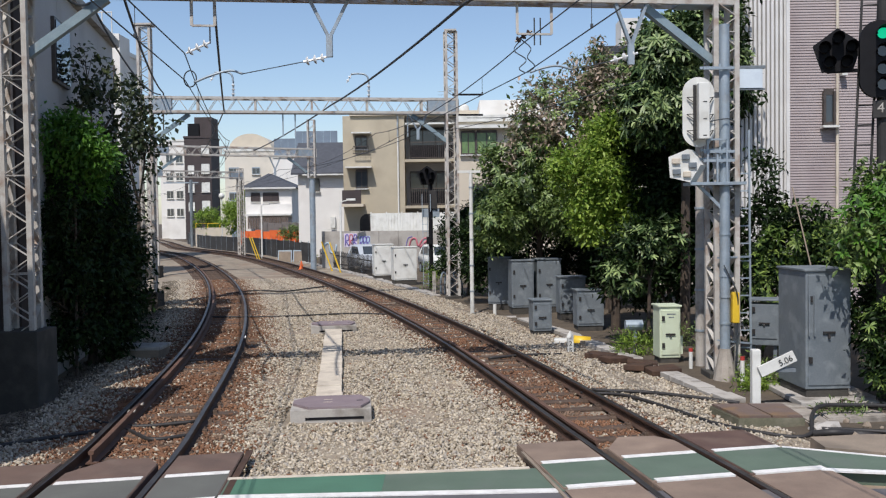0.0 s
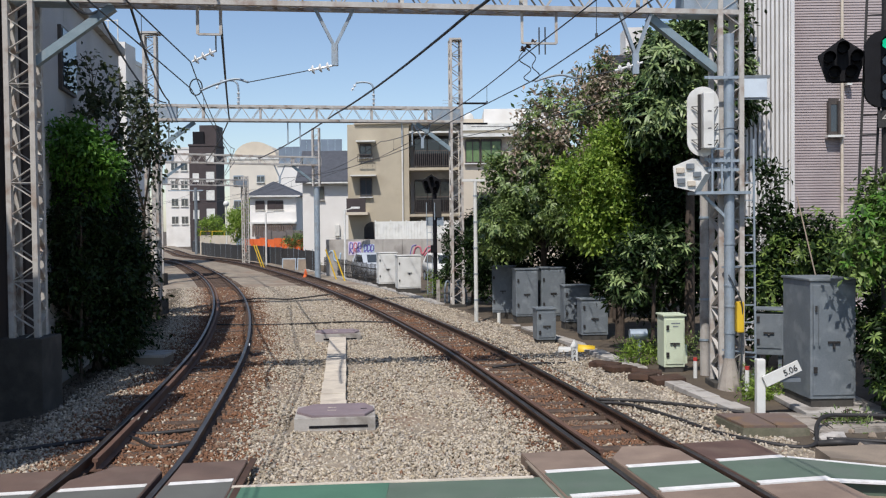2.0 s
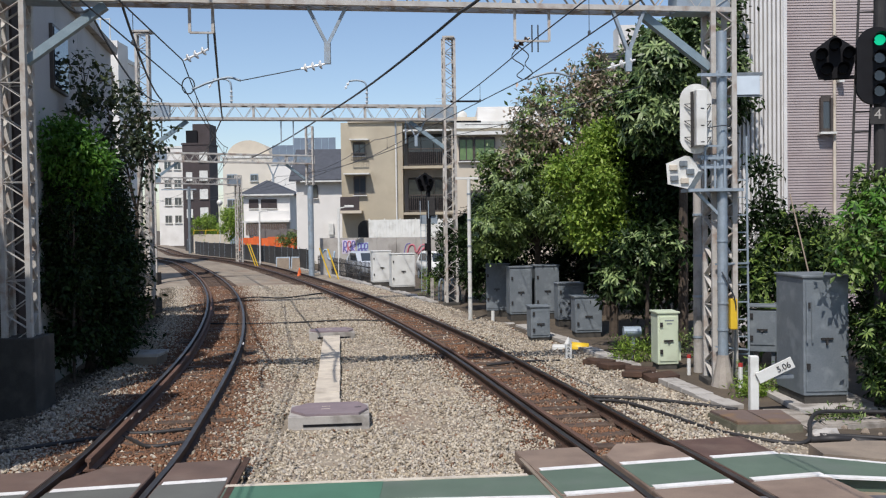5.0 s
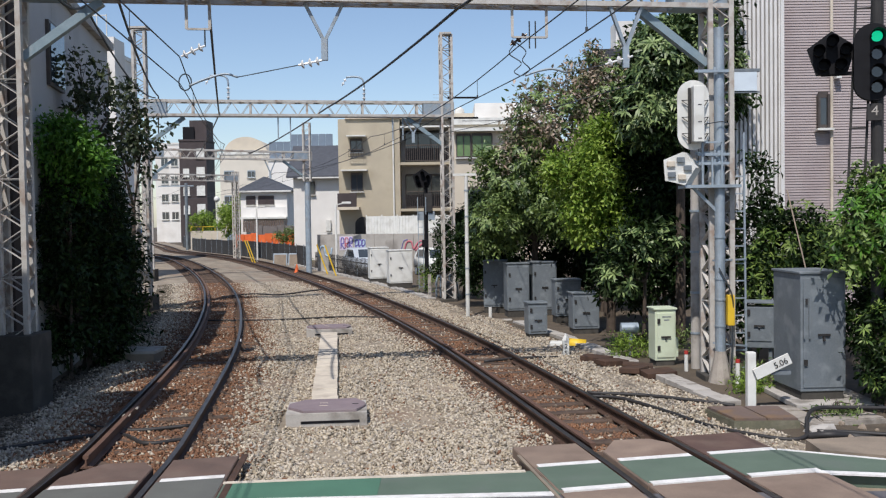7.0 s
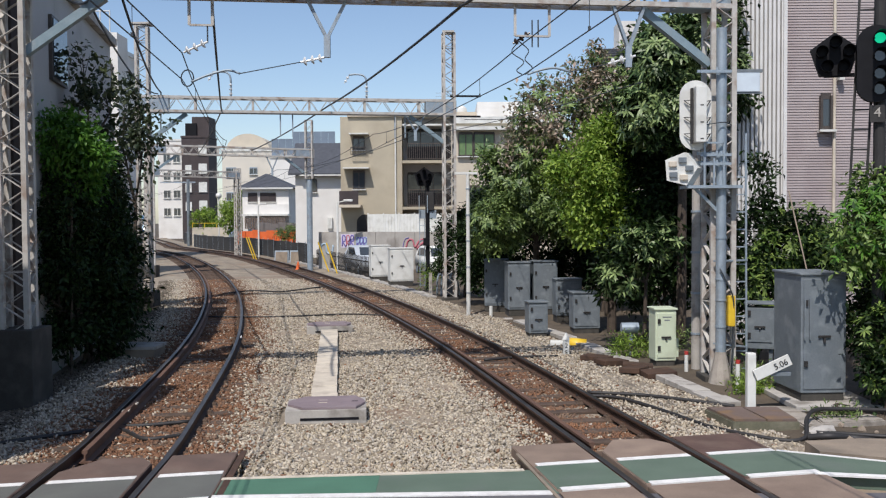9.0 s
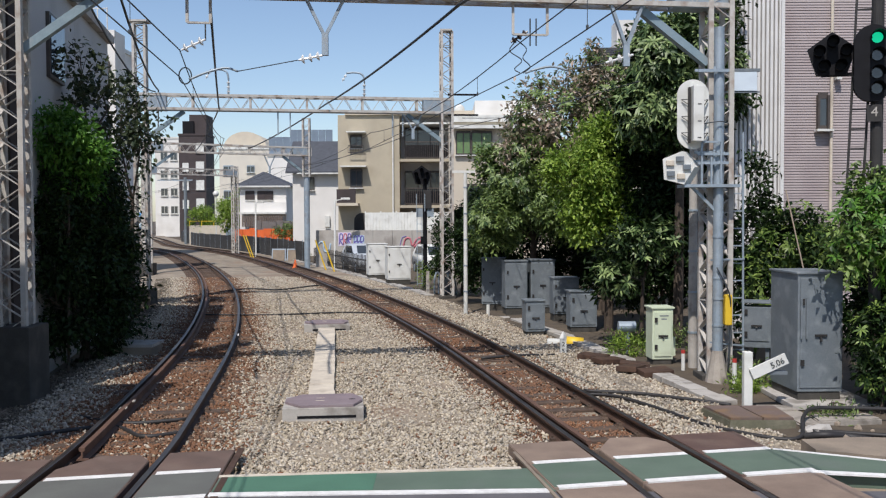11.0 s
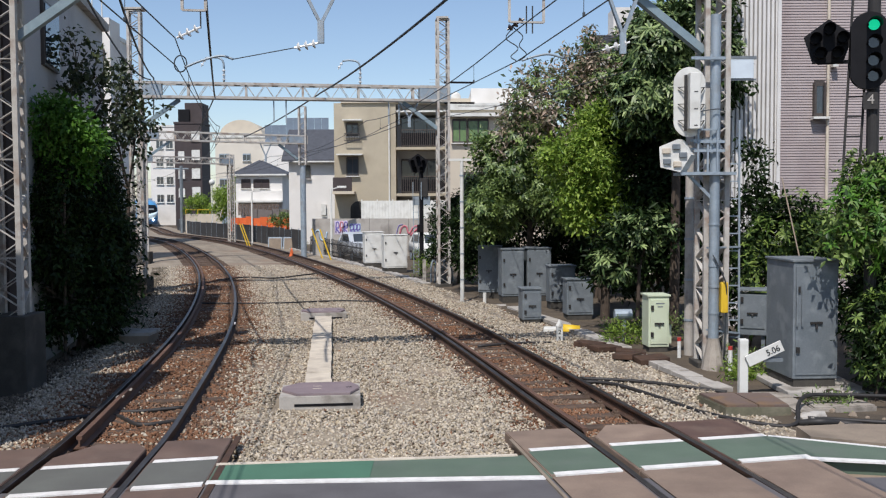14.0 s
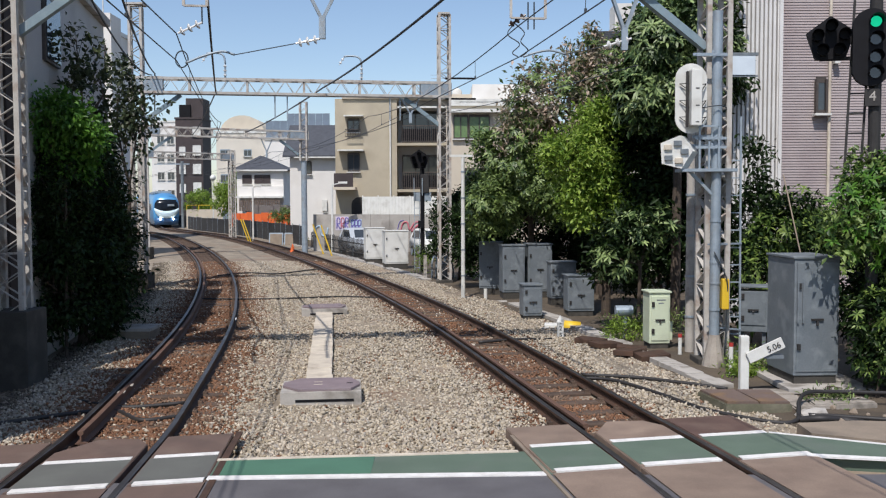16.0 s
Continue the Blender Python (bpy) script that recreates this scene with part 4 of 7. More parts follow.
tree("bush", 6.15, 12.95, "low shrub with sunlit yellow-green sprays before the large cabinet", "bush", [(-0.05, 0, 1.05, 0.40, 0.28, 0.38), (0.12, 0.1, 0.45, 0.42, 0.3, 0.40), (0.25, 0.1, 0.75, 0.40, 0.3, 0.4)], L_DEEPSHADE, 2600, 0.10, 0.03, seed=72, whorls=110, whorl_leaf=0.12, whorl_material=L_SHRUB)
tree("tree", 6.5, 13.1, "leafy bough with sunlit leaves above the cabinet", "tree", [(-0.25, 0, 2.35, 0.5, 0.4, 0.42), (0.1, 0.1, 2.9, 0.5, 0.4, 0.4), (-0.75, 0.1, 2.1, 0.35, 0.3, 0.3), (0.1, 0.1, 1.8, 0.5, 0.4, 0.4), (0.4, 0.3, 2.6, 0.6, 0.4, 0.6), (-0.55, 0.2, 2.55, 0.42, 0.4, 0.45), (-0.3, 0.2, 3.0, 0.4, 0.35, 0.35)], L_MID, 4600, 0.11, 0.04, seed=73, whorls=270, whorl_leaf=0.14, whorl_material=L_SUNLIT)
tree("climber", 6.05, 18.0, "dark climbing plant on the slatted wall side", "climber", [(0.0, 0, 3.5, 0.28, 0.2, 0.3), (0.12, 0, 2.8, 0.22, 0.2, 0.4), (-0.15, 0.3, 1.9, 0.35, 0.3, 0.9), (0.2, 0.3, 1.2, 0.4, 0.3, 0.8)], L_DEEPSHADE, 3600, 0.12, 0.02, seed=74)
# hedge on the inner side, its shade and sunlit top put into leaf colours
tree("hedge", -7.3, 18.4, "tall dense hedge in deep shade with sunlit tips", "hedge", [(0.1, 0.2, 2.5, 0.8, 1.3, 1.6), (0.2, 0.0, 0.9, 0.85, 1.3, 1.3), (0.1, -0.9, 1.2, 0.6, 0.9, 1.5), (-0.75, 2.6, 1.5, 0.75, 1.4, 1.8), (-1.15, 3.6, 2.4, 0.75, 1.2, 1.7), (0.1, 0.5, 1.6, 0.7, 1.2, 1.6), (-0.45, 1.4, 2.2, 0.75, 1.0, 1.7), (0.2, -1.25, 2.6, 0.55, 0.6, 1.1), (0.0, -1.5, 1.2, 0.65, 0.6, 1.2), (-0.4, -0.9, 3.1, 0.6, 0.7, 0.8)], L_DEEPSHADE, 42000, 0.12, seed=11)
# hedge top in a lighter leaf colour, as if the sun reached it
tree("tree", -7.05, 17.1, "sunlit light green treetop above the shaded hedge", "tree", [(-0.1, 0.0, 4.2, 0.55, 0.6, 0.5), (-0.55, 0.3, 3.85, 0.5, 0.6, 0.45), (0.3, 0.3, 3.85, 0.42, 0.5, 0.4), (-0.15, 0.5, 3.4, 0.6, 0.6, 0.4), (-0.9, 0.8, 4.3, 0.4, 0.5, 0.5)], L_SUNLIT, 8000, 0.12, 0.03, seed=31)
tree("tree", -7.35, 18.8, "slender tree with sparse dark leaves before the grey wall", "tree", [(-0.05, 0, 5.9, 0.42, 0.5, 0.6), (-0.1, -0.2, 5.0, 0.45, 0.6, 0.6), (0.15, 0.6, 5.4, 0.4, 0.6, 0.7), (0.1, 0.8, 4.5, 0.5, 0.6, 0.6)], L_DUSK, 750, 0.14, 0.05, seed=12, aspect=0.6, shell=0.1)
tree("tree", -9.5, 27.8, "climbing dark-leaved tree round the lattice mast", "tree", [(-0.2, 0, 6.3, 0.8, 0.7, 1.0), (0.35, 0, 5.2, 0.75, 0.7, 1.0), (0.1, 0, 4.7, 0.6, 0.6, 0.7), (-0.9, 0, 3.9, 0.7, 0.7, 1.0)], L_DUSK, 2000, 0.17, 0.07, seed=32, aspect=0.6, shell=0.1)
tree("hedge", -11.2, 28.5, "flowering hedge in shade-dark leaves along the inner track", "hedge", [(0, 0, 1.6, 1.0, 1.8, 1.8), (0.2, 1.8, 1.4, 0.9, 1.5, 1.5), (-0.2, -2.0, 1.6, 1.2, 1.5, 1.7), (0.2, 0.8, 3.2, 0.8, 1.2, 0.9)], L_DEEPSHADE, 16000, 0.12, seed=13)
# street trees far along the curve
tree("tree", -19.8, 88.0, "round light green street tree behind the far fence", "tree", [(0, 0, 3.6, 2.0, 1.6, 1.6), (1.0, 0, 2.6, 1.4, 1.2, 1.3), (-0.9, 0, 2.6, 1.2, 1.2, 1.2), (0.2, 0, 4.7, 1.1, 1.0, 0.8)], L_BRIGHT, 9000, 0.22, seed=14)
tree("tree", -26.5, 100.0, "small light green street tree in the distance", "tree", [(0, 0, 2.6, 1.3, 1.2, 1.5), (0.8, 0, 1.8, 1.0, 1.0, 1.1)], L_BRIGHT, 4000, 0.22, seed=15)
# weeds at the foot of the masts and cabinets
for k, (x, y, r, h, m) in enumerate(((3.65, 18.5, 0.35, 0.45, L_BRIGHT), (4.75, 14.6, 0.3, 0.25, L_BRIGHT), (5.0, 15.4, 0.4, 0.35, L_MID), (4.6, 18.8, 0.5, 0.8, L_MID), (5.3, 12.6, 0.35, 0.12, L_MID), (3.9, 20.0, 0.5, 0.4, L_MID), (-0.9, 36.3, 0.5, 1.0, L_BRIGHT), (-9.8, 62.2, 0.6, 0.5, L_MID))):
    tree("weeds", x, y, "tuft of green weeds at the edge of the ballast", "weeds", [(0, 0, -0.2 + h * 0.5, r, r * 0.8, h * 0.6), (r * 0.6, 0.1, -0.2 + h * 0.4, r * 0.7, r * 0.6, h * 0.5)], m, 700, 0.09, 0.015, seed=40 + k, aspect=0.25, droop=-0.3, shell=0.1)
tree("tree", -13.3, 79.0, "leafy green shrubs beside the orange netting", "bush", [(0, 0, 1.6, 0.9, 0.6, 0.6), (-1.0, 0.2, 1.3, 0.6, 0.5, 0.5), (1.0, 0, 1.5, 0.7, 0.6, 0.6)], L_MID, 2600, 0.16, 0.05, seed=60)
# dark leaf colour fills the shaded hollow behind the cabinets
tree("tree", 4.6, 27.6, "shaded evergreen undergrowth behind the cabinets", "bush", [(0.6, 0.6, 1.4, 1.1, 0.7, 1.2), (-0.8, 2.4, 1.6, 1.2, 0.8, 1.0), (1.5, 0, 1.0, 0.9, 0.7, 1.2), (0.9, 0.5, 2.5, 1.0, 0.6, 0.8)], L_DEEPSHADE, 12000, 0.13, 0.06, seed=61)
tree("tree", 1.9, 29.9, "evergreen undergrowth coloured for shade at the back of the cabinets", "bush", [(-0.9, 0, 1.3, 0.9, 0.6, 1.4), (0.2, 0.1, 1.5, 1.0, 0.6, 1.5), (1.3, 0, 1.5, 1.0, 0.6, 1.6), (2.3, -0.3, 1.6, 1.0, 0.6, 1.6), (3.2, -0.6, 1.5, 0.9, 0.6, 1.5)], L_DEEPSHADE, 24000, 0.14, 0.06, seed=62)


# ---- buildings ----
M_KHAKI = mat("khaki_render", (0.47, 0.415, 0.31), (0.40, 0.35, 0.265), scale=1, fine=30, rough=0.9, bump=0.1, stain=(0.33, 0.28, 0.20), stain_scale=0.6, stain_amount=0.5)
M_BEIGE = mat("beige_render", (0.60, 0.53, 0.42), (0.52, 0.46, 0.37), scale=1, fine=30, rough=0.9, bump=0.1)
M_WHITEWALL = mat("white_render", (0.78, 0.76, 0.72), (0.68, 0.66, 0.62), scale=0.6, fine=30, rough=0.9, bump=0.1, stain=(0.55, 0.52, 0.47), stain_scale=0.4, stain_amount=0.5)
M_CREAMWALL = mat("cream_render", (0.68, 0.63, 0.54), (0.60, 0.56, 0.48), scale=0.6, fine=30, rough=0.9, bump=0.1, stain=(0.50, 0.46, 0.40), stain_scale=0.3, stain_amount=0.5)
M_GREYWALL = mat("grey_render", (0.50, 0.49, 0.48), (0.42, 0.41, 0.40), scale=0.6, fine=30, rough=0.9, bump=0.1, stain=(0.34, 0.33, 0.31), stain_scale=0.5)
M_PINK = mat("mauve_siding", (0.39, 0.33, 0.322), (0.33, 0.285, 0.28), scale=0.8, fine=25, rough=0.8, bump=0.1, stain=(0.24, 0.19, 0.19), stain_scale=0.7, stain_amount=0.5)
M_BROWNWALL = mat("brown_render", (0.06, 0.045, 0.04), (0.045, 0.035, 0.03), scale=1, rough=0.9, bump=0.2)
M_SLAT = mat("white_slat", (0.70, 0.69, 0.67), (0.60, 0.59, 0.57), scale=2, fine=30, rough=0.6, bump=0.05)
M_ROOF = mat("slate_roof", (0.075, 0.08, 0.095), (0.05, 0.055, 0.065), scale=3, rough=0.8, bump=0.4)
M_BROWN = mat("brown_tile_wall", (0.06, 0.045, 0.045), (0.04, 0.03, 0.03), scale=1, rough=0.7)
M_WINDOW = glass_mat("window_glass", (0.05, 0.06, 0.07))
M_CURTAIN = mat("green_curtain_pane", (0.16, 0.25, 0.10), (0.11, 0.18, 0.08), scale=5, rough=0.25, bump=0.0)
M_BRONZE = mat("bronze_frame", (0.08, 0.065, 0.055), (0.05, 0.04, 0.035), rough=0.5, bump=0.0)
M_GLASSBLUE = mat("blue_grey_screen", (0.20, 0.25, 0.31), (0.15, 0.19, 0.24), scale=1, rough=0.4, bump=0.05)
M_SHEET = mat("black_sheet", (0.035, 0.033, 0.032), (0.02, 0.019, 0.019), scale=4, fine=20, rough=0.8, bump=0.8, stain=(0.06, 0.055, 0.05))
M_TARP = mat("grey_tarpaulin", (0.20, 0.18, 0.17), (0.13, 0.12, 0.115), scale=3, rough=0.8, bump=0.6)
M_BLOCKWALL = mat("stained_block_wall", (0.42, 0.39, 0.35), (0.32, 0.30, 0.27), scale=2, fine=30, rough=0.95, bump=0.3, stain=(0.20, 0.18, 0.16), stain_scale=1.2, stain_amount=0.7)


def window(parent, x, y, z, w, h, frame_material=M_BRONZE, pane=M_WINDOW, panes=2, label="", sill=True):
    """A sliding window on a wall that faces the railway: frame, panes set back in it, sill."""
    t = 0.05
    f = bars("window", [((x - w / 2, y, z), (x + w / 2, y, z), t, 0.14), ((x - w / 2, y, z + h), (x + w / 2, y, z + h), t, 0.14), ((x - w / 2, y, z), (x - w / 2, y, z + h), t, 0.14), ((x + w / 2, y, z), (x + w / 2, y, z + h), t, 0.14)] + [((x - w / 2 + w * k / panes, y, z), (x - w / 2 + w * k / panes, y, z + h), t, 0.10) for k in range(1, panes)], frame_material, parent, label)
    for k in range(panes):
        box("pane", x - w / 2 + w * (k + 0.5) / panes, y + 0.005 * (k % 2), z + 0.02, w / panes - 0.03, 0.03, h - 0.04, pane, f)
    if sill:
        box("sill", x, y - 0.08, z - 0.07, w + 0.16, 0.18, 0.05, M_OFFWHITE, f)
    return f


def apartment():
    t = thing("apartment_house", Matrix(), "three-storey khaki apartment house with dark balconies", "building")
    yf = 54.0
    box("wall", -4.47, yf + 4.5, 0.2, 3.60, 9.0, 8.45, M_KHAKI, t, "sunlit khaki rendered wall")
    box("wall", -0.5, yf + 5.2, 0.2, 4.32, 7.6, 8.45, M_GREYWALL, t, "recessed grey wall behind the balconies")
    box("parapet", -2.0, yf + 4.6, 8.65, 7.7, 9.5, 0.22, M_BEIGE, t, "pale roof edge")
    for z in (3.22, 5.92):
        box("balcony_slab", -0.75, yf + 0.55, z, 3.8, 1.5, 0.16, M_KHAKI, t, "balcony floor slab")
        b = bars("balcony_rail", [((-2.35, yf - 0.1, z + 1.15), (1.1, yf - 0.1, z + 1.15), 0.06, 0.06), ((-2.35, yf - 0.1, z + 0.25), (1.1, yf - 0.1, z + 0.25), 0.05, 0.05)], M_BRONZE, t, "dark metal balcony railing")
        for k in range(30):
            bars("baluster", [((-2.35 + k * 0.118, yf - 0.1, z + 0.2), (-2.35 + k * 0.118, yf - 0.1, z + 1.15), 0.028, 0.028)], M_BRONZE, b)
        box("privacy_panel", -1.5, yf - 0.06, z + 0.22, 1.62, 0.03, 0.75, M_BLACK, b, "dark balcony screen")
        box("privacy_panel", 0.22, yf - 0.06, z + 0.22, 1.7, 0.03, 0.75, M_BLACK, b, "dark balcony screen")
        window(t, -1.25, yf + 1.36, z + 0.22, 2.3, 1.95, M_BRONZE, M_WINDOW, 3, "glazed balcony doors", False)
        box("air_conditioner", 0.45, yf + 0.8, z + 0.16, 0.75, 0.3, 0.55, M_OFFWHITE, t, "white air conditioner unit")
    box("awning", -1.1, yf + 0.35, 8.05, 3.0, 1.9, 0.10, M_OFFWHITE, t, "pale balcony canopy")
    for k, (z, h) in enumerate(((6.72, 0.72), (4.43, 1.03))):
        window(t, -5.2, yf - 0.03, z, 0.66, h, M_BRONZE, M_WINDOW, 2, "small window with a dark frame")
        box("awning", -5.15 - 0.17 * k, yf - 0.35, z + h + 0.14, 1.1 if k == 0 else 1.5, 0.75, 0.07, M_OFFWHITE, t, "flat white awning")
    bars("window_grille", [((-5.65, yf - 0.3, 6.45), (-4.75, yf - 0.3, 6.45), 0.05, 0.05), ((-5.65, yf - 0.3, 6.85), (-4.75, yf - 0.3, 6.85), 0.05, 0.05)] + [((-5.65 + 0.15 * k, yf - 0.3, 6.45), (-5.65 + 0.15 * k, yf - 0.3, 6.85), 0.02, 0.02) for k in range(7)], M_BRONZE, t)
    box("balcony_slab", -5.65, yf - 0.5, 3.35, 1.25, 1.1, 0.16, M_BEIGE, t, "small balcony slab")
    box("balcony_front", -5.7, yf - 0.98, 3.5, 1.1, 0.06, 0.8, M_BROWN, t, "brown balcony front")
    rod("downpipe", (-3.05, yf - 0.08, 2.0), (-3.05, yf - 0.08, 8.6), 0.05, M_OFFWHITE, t, "white downpipe")
    # arched entrance
    bm = bmesh.new()
    ring = [(-5.35, 0.6), (-4.35, 0.6), (-4.35, 2.5)] + [(-4.85 + 0.5 * math.cos(a), 2.5 + 0.45 * math.sin(a)) for a in np.linspace(0.3, math.pi - 0.3, 7)] + [(-5.35, 2.5)]
    f = bm.faces.new([bm.verts.new((x, yf - 0.02, z)) for x, z in ring])
    ext = bmesh.ops.extrude_face_region(bm, geom=[f])["geom"]
    bmesh.ops.translate(bm, verts=[v for v in ext if isinstance(v, bmesh.types.BMVert)], vec=(0, 0.06, 0))
    part("entrance", bm, M_SHEET, t, "dark arched entrance")
    rod("aerial", (-0.3, yf + 1.5, 8.7), (-0.3, yf + 1.5, 10.6), 0.02, M_GALV, t)
    bars("aerial", [((-0.7, yf + 1.5, 10.2 - 0.2 * k), (0.1, yf + 1.5, 10.2 - 0.2 * k), 0.02, 0.02) for k in range(3)], M_GALV, t, "roof aerial")
    for x in (0.15, 0.85):
        bm = bmesh.new()
        bmesh.ops.create_uvsphere(bm, u_segments=12, v_segments=6, radius=0.3, matrix=Matrix.Translation((x, yf + 0.3, 9.0)) @ Matrix.Diagonal((1, 0.35, 1, 1)))
        part("satellite_dish", bm, M_OFFWHITE, t, "white dish")


apartment()


def neighbour():
    t = thing("house", Matrix(), "beige house with green-curtained windows behind the thicket", "building")
    y = 50.0
    box("wall", 3.2, y + 4, 0.2, 6.0, 8.0, 7.6, M_BEIGE, t)
    box("roof", 3.4, y + 4, 7.8, 5.9, 8.4, 0.35, M_OFFWHITE, t, "flat pale roof edge")
    box("penthouse", 3.8, y + 5.2, 8.1, 4.2, 5.0, 1.2, M_WHITEWALL, t, "white rooftop storey")
    box("awning", 2.1, y - 0.2, 7.42, 3.4, 0.6, 0.18, M_OFFWHITE, t, "white canopy")
    window(t, 0.98, y - 0.03, 6.05, 0.75, 1.22, M_BRONZE, M_CURTAIN, 2, "window with a green curtain")
    window(t, 1.98, y - 0.03, 6.05, 1.08, 1.22, M_BRONZE, M_CURTAIN, 2, "window with a green curtain")
    window(t, 1.9, y - 0.03, 3.0, 1.6, 1.4, M_BRONZE, M_WINDOW, 2)


neighbour()


def retaining():
    """Stained concrete wall with white panel fence on it, below the apartment house."""
    t = thing("retaining_wall", Matrix(), "stained concrete block wall with paint scrawls", "wall")
    a, b = Vector((-7.4, 52.8)), Vector((1.5, 50.6))
    d = (b - a).normalized()
    turn = Matrix.Rotation(math.atan2(d.y, d.x), 3, "Z")
    for k in range(8):
        p = a.lerp(b, (k + 0.5) / 8)
        box("wall_panel", p.x, p.y, -0.3, (b - a).length / 8 - 0.015, 0.2, 2.25 if k < 6 else 2.45, M_BLOCKWALL, t, turn=turn)
    n = Vector((d.y, -d.x)) * 0.108

    def mark(x, z, w, h, m):
        p = a + d * x + n
        box("paint_mark", p.x, p.y, z, w, 0.012, h, m, t, turn=turn)
    lilac, violet = mat("lilac_paint", (0.62, 0.55, 0.66), rough=0.7), mat("violet_paint", (0.17, 0.14, 0.42), rough=0.7)
    rose, pale = mat("rose_paint", (0.55, 0.16, 0.20), rough=0.7), mat("pale_blue_paint", (0.42, 0.55, 0.66), rough=0.7)
    def stroke(pts, m, r=0.035):
        out = []
        for v in bend([(u, w, 0) for u, w in pts], 5):
            q = a + d * v.x + n
            out.append((q.x, q.y, v.y))
        wire("paint_mark", out, r, m, t)

    mark(1.75, 1.05, 0.78, 0.78, lilac)
    mark(2.6, 1.05, 0.66, 0.62, pale)
    for k in range(3):
        u = 1.45 + 0.25 * k
        stroke([(u, 1.15), (u + 0.02, 1.7), (u + 0.16, 1.72), (u + 0.17, 1.45), (u + 0.03, 1.4), (u + 0.2, 1.12)], violet if k != 1 else rose)
        u = 2.33 + 0.2 * k
        stroke([(u, 1.1), (u + 0.01, 1.6), (u + 0.15, 1.58), (u + 0.14, 1.35), (u + 0.03, 1.3), (u + 0.17, 1.08)], violet)
    stroke([(5.2, 1.0), (5.35, 1.45), (5.6, 1.5), (5.75, 1.1), (6.0, 1.45), (6.25, 1.5), (6.3, 1.05), (6.05, 0.95)], rose, 0.05)
    stroke([(5.0, 0.9), (5.15, 1.5), (5.4, 1.62)], violet, 0.025)
    stroke([(5.85, 1.0), (6.15, 1.3), (6.5, 1.45), (6.55, 1.0)], rose, 0.06)
    stroke([(0.1, 0.7), (0.2, 1.2), (0.45, 1.25), (0.5, 0.8), (0.8, 0.75), (0.9, 1.2)], pale, 0.05)
    f = thing("panel_fence", Matrix(), "white ribbed panel fence on top of the wall", "fence")
    for k in range(6):
        p = a + d * (3.4 + 0.92 * k) + Vector((0, 0.25))
        panel = box("panel", p.x, p.y, 1.9, 0.90, 0.04, 1.05, M_OFFWHITE, f, turn=turn)
        for j in range(5):
            q = p + d * (-0.36 + 0.18 * j) - Vector((0, 0.03))
            box("rib", q.x, q.y, 1.93, 0.03, 0.03, 1.0, M_OFFWHITE, panel, turn=turn)
        q = p - d * 0.46
        box("post", q.x, q.y, 1.9, 0.06, 0.08, 1.12, M_OFFWHITE, f)


retaining()


def hip_house():
    t = thing("house", pose(-1.85, 4, 0.28), "white two-storey house with a dark hipped roof", "building")
    x0, x1, y0, y1 = -16.9, -12.65, 80, 87
    box("wall", (x0 + x1) / 2, (y0 + y1) / 2, -0.3, x1 - x0, y1 - y0, 5.65, M_WHITEWALL, t)
    bm = bmesh.new()
    o = 0.45
    c = [bm.verts.new(v) for v in ((x0 - o, y0 - o, 5.3), (x1 + o, y0 - o, 5.3), (x1 + o, y1 + o, 5.3), (x0 - o, y1 + o, 5.3))]
    r = [bm.verts.new(((x0 + x1) / 2 - 0.4, y0 + 2.3, 6.72)), bm.verts.new(((x0 + x1) / 2 - 0.4, y1 - 2.3, 6.72))]
    for f in ((c[0], c[1], r[0]), (c[1], c[2], r[1], r[0]), (c[2], c[3], r[1]), (c[3], c[0], r[0], r[1]), (c[3], c[2], c[1], c[0])):
        bm.faces.new(f)
    part("roof", bm, M_ROOF, t, "dark slate hipped roof")
    box("fascia", (x0 + x1) / 2, y0 - 0.42, 5.18, x1 - x0 + 0.9, 0.1, 0.14, M_OFFWHITE, t)
    window(t, -14.55, y0 - 0.03, 4.05, 1.4, 0.75, M_BRONZE, M_BROWN, 2)
    window(t, -15.95, y0 - 0.03, 4.05, 0.8, 0.75, M_BRONZE, M_BROWN, 1)
    box("veranda_roof", -14.6, y0 - 0.7, 2.75, 4.2, 1.4, 0.16, M_OFFWHITE, t, "white veranda roof")
    box("balcony_front", -14.6, y0 - 0.25, 2.9, 4.1, 0.5, 0.9, M_WHITEWALL, t)
    for k in range(18):
        box("slat", -16.3 + 0.205 * k, y0 - 1.5, 1.6, 0.15, 0.04, 1.0, M_SLATBROWN, t)
    # sheets of the building plot before it
    s = thing("site_fence", Matrix(), "grey tarpaulin and orange netting round a plot", "fence")
    for k in range(6):
        box("tarpaulin", -16.6 + 0.66 * k, 81.2 + 0.08 * (k % 2), 1.5, 0.68, 0.05, 0.95 - 0.05 * (k % 3), M_TARP, s, "grey tarpaulin", turn=Matrix.Rotation(0.1 * (-1) ** k, 3, "Z"))
    for k in range(9):
        box("netting", -18.0 + 0.62 * k, 80.2 + 0.1 * (k % 2), 0.55, 0.64, 0.05, 1.15 - 0.06 * (k % 2) + 0.05 * (k % 3), M_ORANGE, s, "orange netting", turn=Matrix.Rotation(0.16 * (-1) ** k, 3, "Z"))


M_SLATBROWN = mat("brown_slat", (0.16, 0.12, 0.10), (0.11, 0.085, 0.07), rough=0.8, vary=0.2)
hip_house()


